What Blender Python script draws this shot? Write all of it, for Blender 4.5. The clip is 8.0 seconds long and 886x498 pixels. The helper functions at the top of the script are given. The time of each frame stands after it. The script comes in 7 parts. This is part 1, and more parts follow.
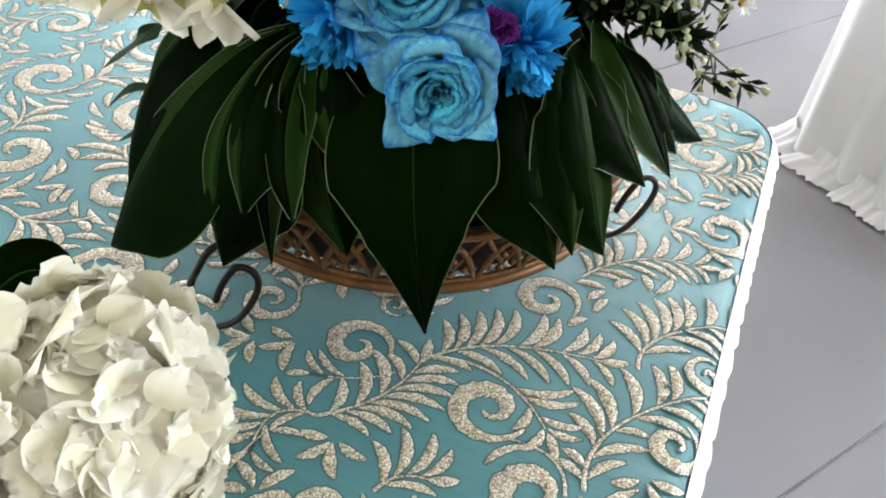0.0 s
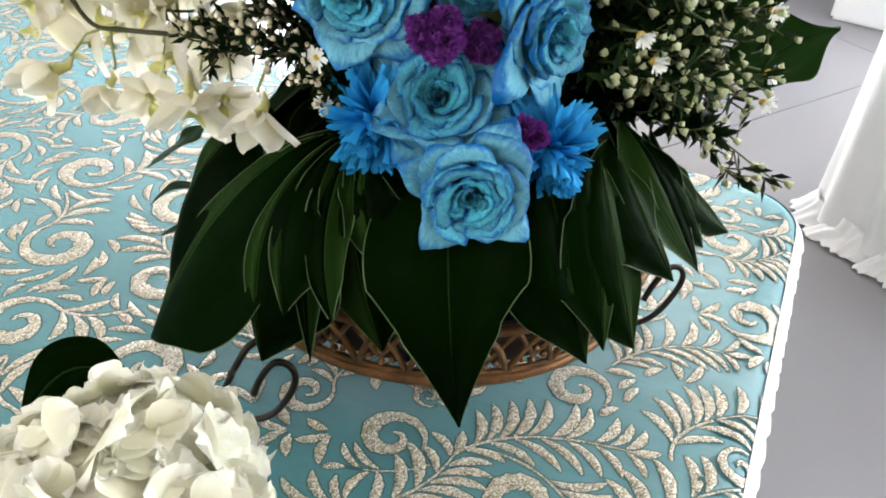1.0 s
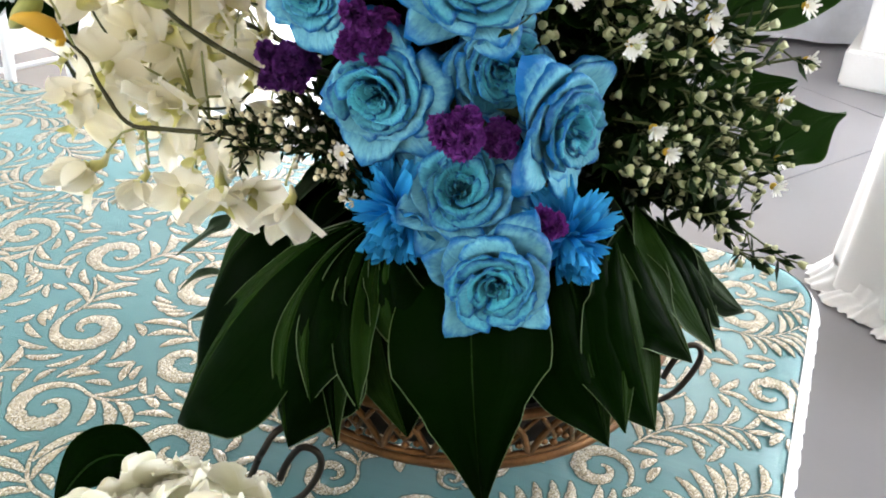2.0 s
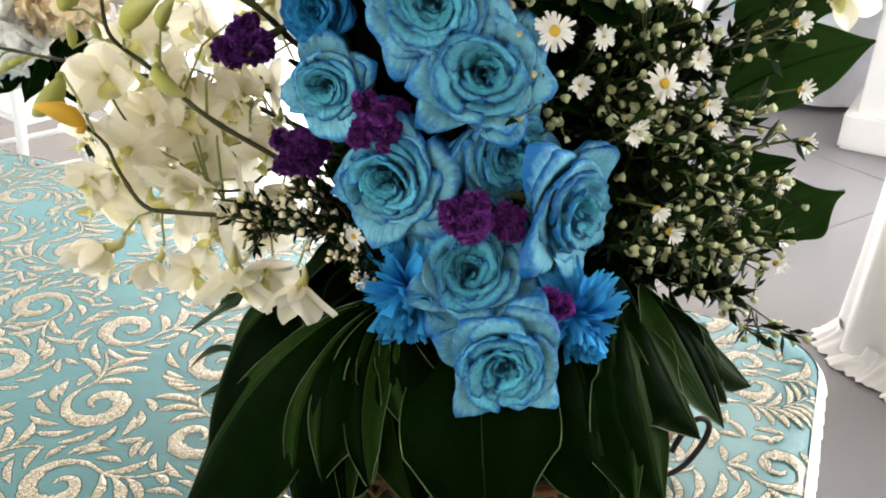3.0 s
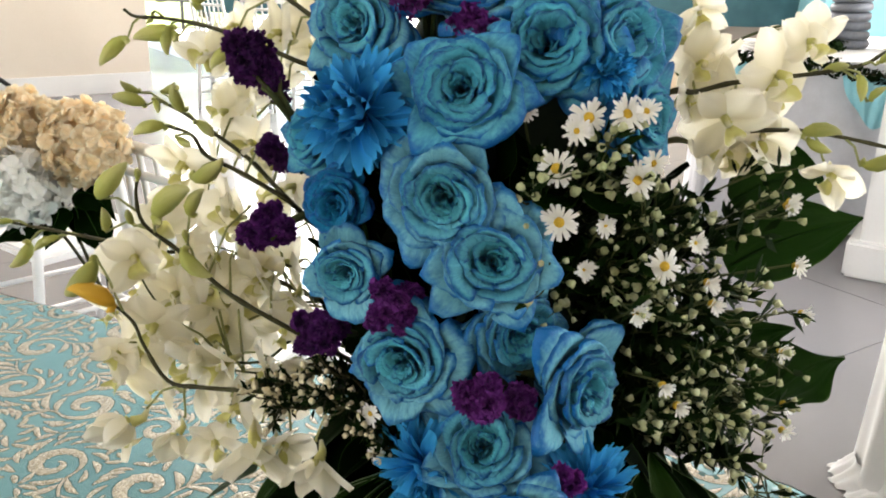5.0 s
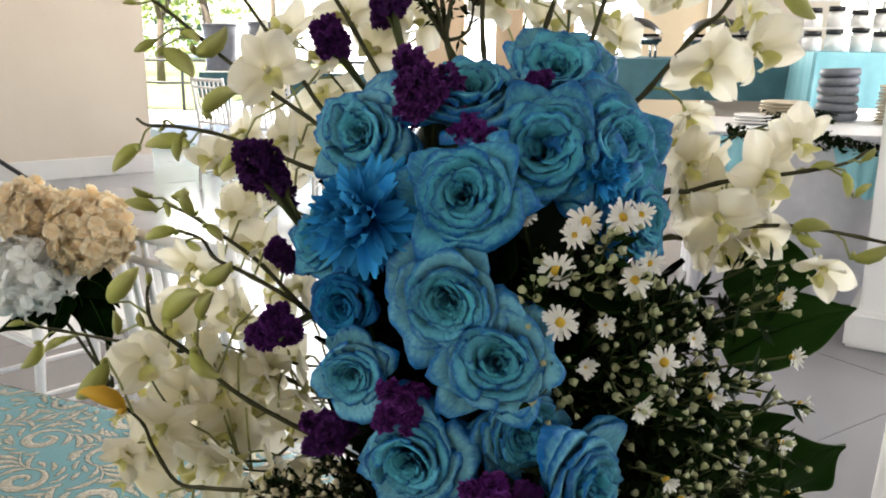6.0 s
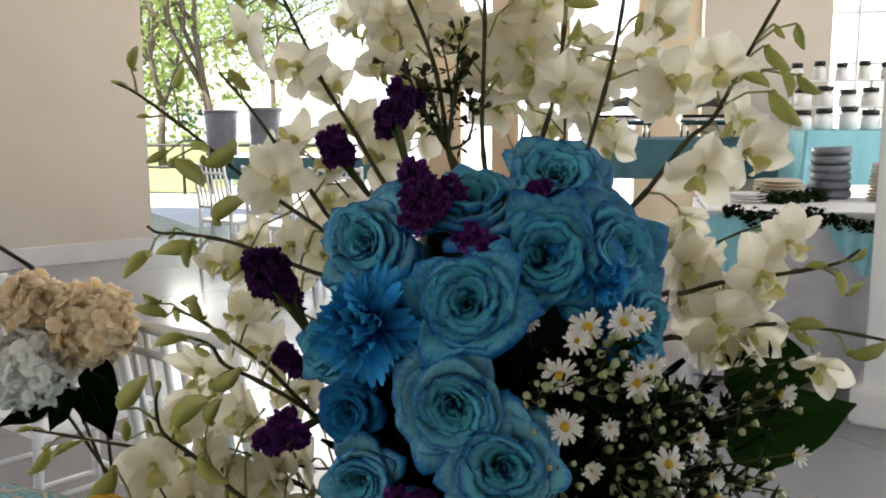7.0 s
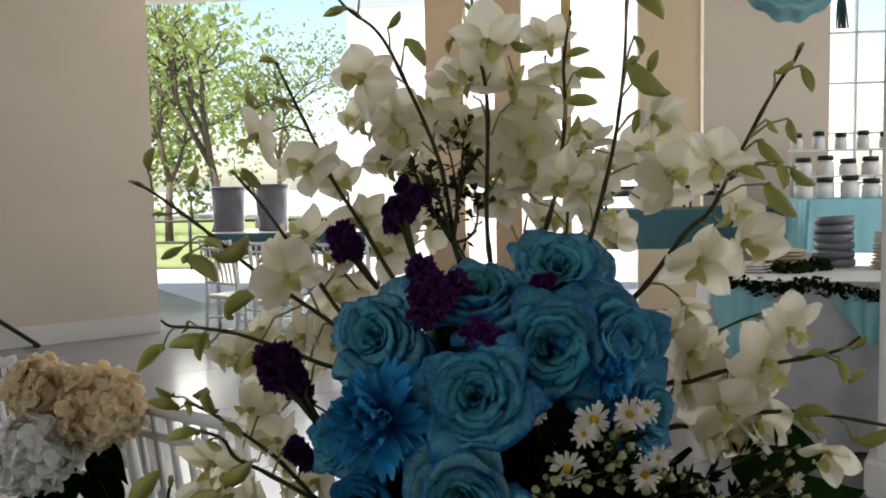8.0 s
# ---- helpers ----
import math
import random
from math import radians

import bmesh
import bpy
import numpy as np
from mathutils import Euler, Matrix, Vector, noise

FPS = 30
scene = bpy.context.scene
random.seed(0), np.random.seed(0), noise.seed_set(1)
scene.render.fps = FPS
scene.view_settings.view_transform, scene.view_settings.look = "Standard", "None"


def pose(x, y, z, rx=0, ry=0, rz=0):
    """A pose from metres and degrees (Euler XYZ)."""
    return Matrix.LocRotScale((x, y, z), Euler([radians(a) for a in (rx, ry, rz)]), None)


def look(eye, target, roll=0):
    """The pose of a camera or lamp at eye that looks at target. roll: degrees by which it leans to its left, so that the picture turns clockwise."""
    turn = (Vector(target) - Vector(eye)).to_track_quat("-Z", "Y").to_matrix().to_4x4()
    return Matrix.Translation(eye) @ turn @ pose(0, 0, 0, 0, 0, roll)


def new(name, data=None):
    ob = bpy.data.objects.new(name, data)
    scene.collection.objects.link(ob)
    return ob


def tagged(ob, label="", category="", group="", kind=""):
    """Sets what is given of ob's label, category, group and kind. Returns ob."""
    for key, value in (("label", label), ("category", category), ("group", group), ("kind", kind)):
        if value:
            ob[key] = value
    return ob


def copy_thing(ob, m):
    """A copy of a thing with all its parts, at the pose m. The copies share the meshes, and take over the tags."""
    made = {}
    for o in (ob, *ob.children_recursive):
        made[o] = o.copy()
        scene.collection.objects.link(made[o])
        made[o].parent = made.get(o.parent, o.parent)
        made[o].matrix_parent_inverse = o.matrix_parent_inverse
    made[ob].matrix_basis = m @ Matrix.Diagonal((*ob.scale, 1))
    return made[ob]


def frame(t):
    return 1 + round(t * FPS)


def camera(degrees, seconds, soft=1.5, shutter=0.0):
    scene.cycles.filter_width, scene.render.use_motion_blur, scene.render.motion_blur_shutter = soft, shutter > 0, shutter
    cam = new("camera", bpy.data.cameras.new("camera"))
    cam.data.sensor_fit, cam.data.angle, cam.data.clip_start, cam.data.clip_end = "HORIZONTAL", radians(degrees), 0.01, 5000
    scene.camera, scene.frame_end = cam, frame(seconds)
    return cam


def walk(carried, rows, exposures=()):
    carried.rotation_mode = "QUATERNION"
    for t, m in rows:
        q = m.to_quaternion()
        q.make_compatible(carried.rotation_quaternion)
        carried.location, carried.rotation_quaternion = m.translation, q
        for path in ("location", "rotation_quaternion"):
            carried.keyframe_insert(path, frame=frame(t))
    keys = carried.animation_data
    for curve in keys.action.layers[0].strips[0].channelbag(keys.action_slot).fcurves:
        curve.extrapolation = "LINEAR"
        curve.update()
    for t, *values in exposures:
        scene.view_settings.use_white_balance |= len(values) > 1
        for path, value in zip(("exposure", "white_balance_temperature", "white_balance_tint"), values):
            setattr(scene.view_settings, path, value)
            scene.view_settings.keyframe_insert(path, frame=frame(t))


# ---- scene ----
cam = camera(52.9, 8.0, 1.9)
PATH = [
    (0, (0.221, 0.323, 1.209), (0.152, 1.877, -0.047), 6.2),
    (0.5, (0.217, 0.322, 1.222), (0.112, 1.919, 0.023), 5.5),
    (1, (0.212, 0.321, 1.232), (0.075, 1.959, 0.093), 4.4),
    (1.5, (0.208, 0.318, 1.243), (0.043, 1.995, 0.167), 3.5),
    (3, (0.203, 0.309, 1.268), (-0.004, 2.084, 0.371), 2.3),
    (3.5, (0.2, 0.309, 1.279), (-0.018, 2.114, 0.447), 2.1),
    (4, (0.2, 0.306, 1.288), (-0.027, 2.136, 0.513), 1.8),
    (4.5, (0.2, 0.303, 1.299), (-0.038, 2.156, 0.585), 1.7),
    (6, (0.198, 0.287, 1.333), (-0.055, 2.211, 0.845), 0.5),
    (6.5, (0.197, 0.283, 1.343), (-0.059, 2.224, 0.938), -0.0),
    (7, (0.196, 0.276, 1.354), (-0.06, 2.234, 1.038), -0.3),
    (7.5, (0.198, 0.271, 1.361), (-0.065, 2.24, 1.13), -0.7),
    (8, (0.197, 0.262, 1.372), (-0.072, 2.238, 1.214), -1.1),
]
walk(cam, [(t, look(eye, target, roll)) for t, eye, target, roll in PATH],
     [(0, 3.08, 6250, 10), (1.5, 3.24, 6300, 10), (3, 3.12, 6750, 10), (4.5, 2.88, 6900, 10), (6, 2.24, 6750, 10), (7, 1.6, 6650, 10), (8, 0.9, 6700, 10)])

# ---- light ----
world = bpy.data.worlds.new("sky")
world.use_nodes = True
scene.world = world
wn = world.node_tree.nodes
sky = wn.new("ShaderNodeTexSky")
sky.sky_type = "NISHITA"
sky.sun_disc = False
sky.sun_elevation = radians(58)
sky.sun_rotation = radians(218)
wn["Background"].inputs["Strength"].default_value = 0.15
world.node_tree.links.new(sky.outputs[0], wn["Background"].inputs[0])
sun = new("sun", bpy.data.lights.new("sun", "SUN"))
sun.data.energy, sun.data.angle, sun.data.color = 5.0, radians(0.5), (1.0, 0.95, 0.86)
sun.matrix_world = look((-5.5, -7.0, 14.3), (0, 0, 0))


def area_lamp(name, at, to, w, h, watts, colour=(1, 1, 1)):
    ob = new(name, bpy.data.lights.new(name, "AREA"))
    ob.data.shape, ob.data.size, ob.data.size_y, ob.data.energy, ob.data.color = "RECTANGLE", w, h, watts, colour
    ob.matrix_world = look(at, to)
    return ob


area_lamp("daylight_back", (-1.75, 9.42, 1.85), (-0.6, 0.5, 1.0), 4.4, 2.3, 105, (1.0, 0.98, 0.95))
area_lamp("daylight_front", (-3.5, -3.9, 1.9), (-0.3, 1.0, 1.0), 1.8, 2.0, 6, (1.0, 0.98, 0.96))
# two fills added on the right, for the hall's back and the table
area_lamp("fill_side", (5.2, 4.6, 1.9), (-0.6, 4.4, 1.1), 2.4, 1.8, 38, (1.0, 0.99, 0.97))
area_lamp("fill_side_near", (5.2, 0.6, 1.9), (0.3, 1.0, 1.0), 2.2, 1.8, 16, (1.0, 0.99, 0.97))
# fill from the left through an added, unseen opening
area_lamp("fill_west", (-8.05, -1.9, 1.9), (0.0, 1.1, 0.9), 2.4, 1.8, 22, (1.0, 0.99, 0.96))


# ---- materials ----
def base_material(name, rough=0.6, metal=0.0):
    m = bpy.data.materials.new(name)
    m.use_nodes = True
    b = m.node_tree.nodes["Principled BSDF"]
    b.inputs["Roughness"].default_value, b.inputs["Metallic"].default_value = rough, metal
    b.inputs["Specular IOR Level"].default_value = 0.35
    return m, m.node_tree.nodes, m.node_tree.links, b


def ramp(nodes, links, fac, stops):
    r = nodes.new("ShaderNodeValToRGB")
    while len(r.color_ramp.elements) < len(stops):
        r.color_ramp.elements.new(0.5)
    for e, (p, c) in zip(r.color_ramp.elements, stops):
        e.position, e.color = p, (*c, 1)
    links.new(fac, r.inputs[0])
    return r.outputs[0]


def noise_node(nodes, links, scale, detail=4, rough=0.6, coord="Object", stretch=None):
    tc = nodes.new("ShaderNodeTexCoord")
    out = tc.outputs[coord]
    if stretch:
        mp = nodes.new("ShaderNodeMapping")
        mp.inputs["Scale"].default_value = stretch
        links.new(out, mp.inputs[0])
        out = mp.outputs[0]
    n = nodes.new("ShaderNodeTexNoise")
    n.inputs["Scale"].default_value, n.inputs["Detail"].default_value, n.inputs["Roughness"].default_value = scale, detail, rough
    links.new(out, n.inputs[0])
    return n.outputs[0]


def add_bump(nodes, links, b, height, strength, distance):
    u = nodes.new("ShaderNodeBump")
    u.inputs["Strength"].default_value, u.inputs["Distance"].default_value = strength, distance
    links.new(height, u.inputs["Height"])
    links.new(u.outputs[0], b.inputs["Normal"])


def mix_colour(nodes, links, fac, a, c, mode="MIX"):
    x = nodes.new("ShaderNodeMix")
    x.data_type, x.blend_type = "RGBA", mode
    for socket, value in ((x.inputs[0], fac), (x.inputs[6], a), (x.inputs[7], c)):
        if isinstance(value, bpy.types.NodeSocket):
            links.new(value, socket)
        elif isinstance(value, tuple):
            socket.default_value = (*value, 1)
        else:
            socket.default_value = value
    return x.outputs[2]


def maths(nodes, links, op, a, c=0.0):
    x = nodes.new("ShaderNodeMath")
    x.operation = op
    for socket, value in ((x.inputs[0], a), (x.inputs[1], c)):
        if isinstance(value, bpy.types.NodeSocket):
            links.new(value, socket)
        else:
            socket.default_value = value
    return x.outputs[0]


def plain(name, dark, light, scale=6.0, rough=0.6, bump=0.15, distance=0.002, metal=0.0, fine=80.0):
    """Mottled surface: large stains, fine grain, slight relief."""
    m, n, l, b = base_material(name, rough, metal)
    big = noise_node(n, l, scale)
    small = noise_node(n, l, fine, 3)
    both = maths(n, l, "ADD", maths(n, l, "MULTIPLY", big, 0.7), maths(n, l, "MULTIPLY", small, 0.3))
    l.new(ramp(n, l, both, [(0.3, dark), (0.7, light)]), b.inputs["Base Color"])
    if bump:
        add_bump(n, l, b, both, bump, distance)
    return m


def petal_material(name, base, edge, tip_from=0.55, side_from=0.62, rough=0.55, see=0.3, streak=30.0, blotch=0.25, vary=0.25, spec=0.35, veins=0.5, relief=0.25, least=-9.0, stops=(0.0, 0.55, 1.0)):
    """Thin petal: colour runs from base to dyed edge by the petal's own map, with veins; some light passes through."""
    m, n, l, b = base_material(name, rough)
    b.inputs["Specular IOR Level"].default_value = spec
    uv = n.new("ShaderNodeTexCoord")
    sep = n.new("ShaderNodeSeparateXYZ")
    l.new(uv.outputs["UV"], sep.inputs[0])
    side = maths(n, l, "ABSOLUTE", maths(n, l, "SUBTRACT", maths(n, l, "MULTIPLY", sep.outputs[0], 2.0), 1.0))
    wob = noise_node(n, l, 11.0, 5, 0.72, "UV", (1.0, 0.6, 1))
    wob = maths(n, l, "MULTIPLY", maths(n, l, "SUBTRACT", wob, 0.5), blotch * 2)
    rim = maths(n, l, "MAXIMUM", maths(n, l, "DIVIDE", maths(n, l, "SUBTRACT", sep.outputs[1], tip_from), max(0.02, 1 - tip_from)),
                maths(n, l, "DIVIDE", maths(n, l, "SUBTRACT", side, side_from), max(0.02, 1 - side_from)))
    rim = maths(n, l, "MAXIMUM", rim, least)
    vein = noise_node(n, l, streak, 3, 0.6, "UV", (1.0, 0.08, 1))
    rim = maths(n, l, "ADD", maths(n, l, "ADD", rim, wob), maths(n, l, "MULTIPLY", maths(n, l, "SUBTRACT", vein, 0.5), veins))
    mid = tuple(0.5 * p + 0.5 * q for p, q in zip(base, edge))
    col = ramp(n, l, rim, list(zip(stops, (base, mid, edge))))
    info = n.new("ShaderNodeObjectInfo")
    dim = maths(n, l, "ADD", maths(n, l, "MULTIPLY", info.outputs["Random"], vary), 1.0 - vary)
    grey = n.new("ShaderNodeCombineColor")
    for i in range(3):
        l.new(dim, grey.inputs[i])
    col = mix_colour(n, l, 1.0, col, grey.outputs[0], "MULTIPLY")
    l.new(col, b.inputs["Base Color"])
    add_bump(n, l, b, vein, relief, 0.0015)
    if see:
        tr = n.new("ShaderNodeBsdfTranslucent")
        l.new(col, tr.inputs[0])
        mx = n.new("ShaderNodeMixShader")
        mx.inputs[0].default_value = see
        l.new(b.outputs[0], mx.inputs[1])
        l.new(tr.outputs[0], mx.inputs[2])
        l.new(mx.outputs[0], n["Material Output"].inputs[0])
    return m


MAT = dict(
    rose=petal_material("rose_petal", (0.165, 0.505, 0.635), (0.000, 0.140, 0.43), 0.70, 0.76, rough=0.5, streak=18, see=0.12, vary=0.4, blotch=0.85, veins=0.7, relief=1.0, spec=0.26, least=0.04, stops=(0.0, 0.32, 0.72)),
    rose_mid=petal_material("rose_mid_petal", (0.090, 0.42, 0.55), (0.000, 0.115, 0.36), 0.64, 0.80, rough=0.5, streak=18, see=0.10, vary=0.4, blotch=0.8, veins=0.6, relief=1.0, spec=0.26, least=0.05, stops=(0.0, 0.32, 0.72)),
    rose_heart=petal_material("rose_heart_petal", (0.065, 0.41, 0.52), (0.000, 0.105, 0.30), 0.58, 0.80, rough=0.5, streak=18, see=0.08, vary=0.5, blotch=0.8, veins=0.6, relief=1.0, spec=0.26, least=-0.05, stops=(0.0, 0.32, 0.72)),
    rose_blue=petal_material("blue_rose_petal", (0.055, 0.36, 0.49), (0.000, 0.105, 0.32), 0.62, 0.80, rough=0.5, streak=18, see=0.08, vary=0.4, blotch=0.8, veins=0.7, relief=1.0, spec=0.26, least=-0.05, stops=(0.0, 0.32, 0.72)),
    rose_deep=petal_material("deep_rose_petal", (0.006, 0.19, 0.38), (0.000, 0.060, 0.25), 0.55, 0.78, rough=0.5, streak=18, see=0.08, vary=0.4, blotch=0.8, veins=0.8, relief=0.9, spec=0.14, least=0.0, stops=(0.0, 0.42, 0.95)),
    leaf_under=petal_material("leaf_underside", (0.0085, 0.0240, 0.0022), (0.04, 0.075, 0.016), 1.6, 0.94, rough=0.5, spec=0.03, see=0.0, streak=16, blotch=0.2, vary=0.4, veins=0.5, relief=0.7),
    mum=petal_material("mum_petal", (0.000, 0.21, 0.66), (0.045, 0.44, 0.86), 0.3, 0.9, see=0.2, vary=0.5, spec=0.15),
    orchid=petal_material("orchid_petal", (0.90, 0.86, 0.70), (0.94, 0.915, 0.82), 0.2, 0.9, see=0.6, blotch=0.1, vary=0.1),
    lip=petal_material("orchid_lip", (0.62, 0.60, 0.22), (0.84, 0.80, 0.60), 0.45, 0.95, see=0.3, vary=0.1),
    bud=petal_material("orchid_bud", (0.46, 0.49, 0.12), (0.70, 0.69, 0.33), 0.35, 1.2, see=0.2, vary=0.35),
    yellow_bud=petal_material("yellow_bud", (0.62, 0.36, 0.03), (0.70, 0.45, 0.06), 0.35, 1.2, see=0.2),
    hydrangea=petal_material("hydrangea_petal", (0.76, 0.74, 0.55), (0.87, 0.85, 0.75), 0.25, 0.9, see=0.25, blotch=0.15, vary=0.12),
    peach=petal_material("peach_petal", (0.96, 0.79, 0.53), (0.97, 0.89, 0.71), 0.3, 0.9, see=0.55, vary=0.2),
    white_petal=petal_material("white_petal", (0.90, 0.90, 0.86), (0.94, 0.93, 0.91), 0.3, 0.9, see=0.5, vary=0.15),
    statice=petal_material("statice_petal", (0.035, 0.004, 0.075), (0.11, 0.012, 0.17), 0.2, 0.9, rough=0.8, see=0.15, vary=0.4),
    magenta=petal_material("magenta_statice", (0.045, 0.005, 0.085), (0.175, 0.021, 0.25), 0.2, 0.9, rough=0.8, see=0.15, vary=0.4),
    ray=petal_material("daisy_ray", (0.80, 0.80, 0.72), (0.86, 0.86, 0.84), 0.3, 0.9, see=0.2, vary=0.1),
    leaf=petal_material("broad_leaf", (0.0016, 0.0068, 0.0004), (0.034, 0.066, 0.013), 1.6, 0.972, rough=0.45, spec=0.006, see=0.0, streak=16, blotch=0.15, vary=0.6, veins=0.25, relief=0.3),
    green_leaf=petal_material("green_leaf", (0.011, 0.038, 0.004), (0.05, 0.11, 0.018), 1.6, 0.95, rough=0.5, spec=0.1, see=0.1, streak=16, blotch=0.2, vary=0.3, veins=0.3, relief=0.7),
    foliage=petal_material("fine_foliage", (0.0050, 0.0165, 0.0018), (0.016, 0.038, 0.006), 0.5, 1.2, rough=0.6, spec=0.06, see=0.12, vary=0.5),
    grey_leaf=petal_material("grey_leaf", (0.025, 0.05, 0.02), (0.10, 0.14, 0.09), 0.5, 0.9, rough=0.5, see=0.12),
    disc=plain("daisy_disc", (0.45, 0.26, 0.02), (0.70, 0.48, 0.05), 300, 0.8, 0.6, 0.001, fine=900),
    cream_bud=plain("cream_bud", (0.40, 0.35, 0.20), (0.68, 0.62, 0.44), 90, 0.6, 0.4, 0.001, fine=300),
    small_bud=plain("aster_bud", (0.20, 0.24, 0.08), (0.52, 0.52, 0.34), 60, 0.6, 0.3, 0.001, fine=300),
    stem=plain("green_stem", (0.024, 0.036, 0.007), (0.07, 0.085, 0.02), 40, 0.7, 0.2, 0.001, fine=200),
    pedicel=plain("flower_stalk", (0.20, 0.22, 0.075), (0.34, 0.36, 0.15), 40, 0.6, 0.2, 0.001, fine=200),
    dark_stem=plain("dark_stem", (0.020, 0.019, 0.006), (0.055, 0.052, 0.015), 40, 0.75, 0.2, 0.001, fine=200),
    foam=plain("wet_foam", (0.006, 0.015, 0.008), (0.016, 0.03, 0.014), 30, 0.9, 0.5, 0.003),
    wire=plain("black_iron_wire", (0.012, 0.010, 0.009), (0.035, 0.026, 0.018), 60, 0.42, 0.3, 0.0006, 0.6),
    bronze=plain("antique_bronze", (0.07, 0.030, 0.010), (0.22, 0.105, 0.036), 50, 0.42, 0.4, 0.001, 0.5, 250),
    bowl=plain("dark_bowl", (0.010, 0.008, 0.006), (0.03, 0.02, 0.014), 50, 0.6, 0.4, 0.001),
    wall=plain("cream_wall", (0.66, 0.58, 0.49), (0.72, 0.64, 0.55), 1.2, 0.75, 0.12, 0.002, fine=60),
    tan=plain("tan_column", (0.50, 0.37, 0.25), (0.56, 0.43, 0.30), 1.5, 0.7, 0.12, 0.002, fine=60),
    # cream made lighter and warmer, sunlight put into the colour
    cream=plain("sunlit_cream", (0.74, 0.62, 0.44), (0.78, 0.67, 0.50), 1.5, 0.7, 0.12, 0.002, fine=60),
    white=plain("white_paint", (0.76, 0.75, 0.74), (0.82, 0.81, 0.80), 3, 0.45, 0.1, 0.001, fine=90),
    fabric=plain("white_fabric", (0.78, 0.77, 0.78), (0.84, 0.83, 0.83), 5, 0.8, 0.25, 0.002, fine=260),
    ceiling=plain("ceiling_white", (0.72, 0.70, 0.67), (0.78, 0.76, 0.73), 1.2, 0.8, 0.1, 0.002),
    aqua=plain("aqua_fabric", (0.22, 0.54, 0.62), (0.34, 0.66, 0.74), 8, 0.5, 0.3, 0.003, fine=200),
    teal=plain("teal_fabric", (0.035, 0.105, 0.13), (0.055, 0.15, 0.175), 8, 0.65, 0.3, 0.003, fine=200),
    silver=plain("silver_satin", (0.50, 0.50, 0.54), (0.66, 0.66, 0.70), 8, 0.35, 0.3, 0.003, fine=200),
    grey_ware=plain("grey_stoneware", (0.11, 0.12, 0.145), (0.17, 0.18, 0.21), 20, 0.4, 0.2, 0.002),
    black=plain("black_metal", (0.010, 0.010, 0.011), (0.025, 0.025, 0.026), 30, 0.4, 0.2, 0.001),
    chrome=plain("polished_steel", (0.50, 0.50, 0.50), (0.62, 0.62, 0.62), 20, 0.18, 0.05, 0.001, 1.0),
    straw=plain("straw_ware", (0.50, 0.42, 0.30), (0.66, 0.58, 0.45), 25, 0.6, 0.3, 0.002),
    brown=plain("brown_wood", (0.14, 0.07, 0.03), (0.26, 0.14, 0.07), 12, 0.5, 0.2, 0.002),
    gold=plain("gold_curtain", (0.42, 0.30, 0.12), (0.60, 0.46, 0.22), 12, 0.5, 0.2, 0.002),
    concrete=plain("pale_concrete", (0.42, 0.41, 0.39), (0.55, 0.54, 0.51), 1.5, 0.85, 0.3, 0.004, fine=30),
    grass=plain("lawn", (0.16, 0.22, 0.07), (0.30, 0.33, 0.14), 3, 0.9, 0.6, 0.02, fine=40),
    bark=plain("bark", (0.05, 0.04, 0.03), (0.13, 0.10, 0.07), 10, 0.9, 0.8, 0.02),
    facade=plain("white_facade", (0.76, 0.76, 0.76), (0.84, 0.84, 0.83), 1, 0.8, 0.1, 0.003),
    # blue-green with the shade of the far clumps put into the colour
    shaded_leaf=petal_material("shaded_leaf", (0.09, 0.17, 0.11), (0.20, 0.30, 0.20), 0.5, 1.2, see=0.35, vary=0.3),
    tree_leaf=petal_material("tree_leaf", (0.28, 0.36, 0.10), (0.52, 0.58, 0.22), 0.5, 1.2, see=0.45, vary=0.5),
)


def floor_material():
    m, n, l, b = base_material("polished_grey_tile", 0.22)
    big, small = noise_node(n, l, 1.3), noise_node(n, l, 45.0)
    info = n.new("ShaderNodeObjectInfo")
    v = maths(n, l, "ADD", maths(n, l, "MULTIPLY", big, 0.6), maths(n, l, "ADD", maths(n, l, "MULTIPLY", small, 0.25), maths(n, l, "MULTIPLY", info.outputs["Random"], 0.15)))
    l.new(ramp(n, l, v, [(0.3, (0.225, 0.22, 0.232)), (0.7, (0.238, 0.232, 0.245))]), b.inputs["Base Color"])
    return m


def cloth_material():
    m, n, l, b = base_material("aqua_satin", 0.40)
    tc = n.new("ShaderNodeTexCoord")
    wv = n.new("ShaderNodeTexWave")
    wv.inputs["Scale"].default_value, wv.inputs["Distortion"].default_value = 420.0, 1.5
    l.new(tc.outputs["Object"], wv.inputs[0])
    threads = noise_node(n, l, 60.0, 4, 0.7, "Object", (0.4, 6.0, 1))
    folds = noise_node(n, l, 7.0, 3)
    v = maths(n, l, "ADD", maths(n, l, "MULTIPLY", threads, 0.6), maths(n, l, "MULTIPLY", folds, 0.4))
    l.new(ramp(n, l, v, [(0.3, (0.018, 0.130, 0.142)), (0.7, (0.042, 0.196, 0.205))]), b.inputs["Base Color"])
    b.inputs["Sheen Weight"].default_value = 1.0
    b.inputs["Sheen Tint"].default_value = (0.46, 0.84, 0.95, 1)
    b.inputs["Sheen Roughness"].default_value = 0.45
    b.inputs["Specular IOR Level"].default_value = 0.75
    h = maths(n, l, "ADD", maths(n, l, "MULTIPLY", wv.outputs[1], 0.04), maths(n, l, "ADD", maths(n, l, "MULTIPLY", threads, 0.06), folds))
    add_bump(n, l, b, h, 0.55, 0.006)
    return m


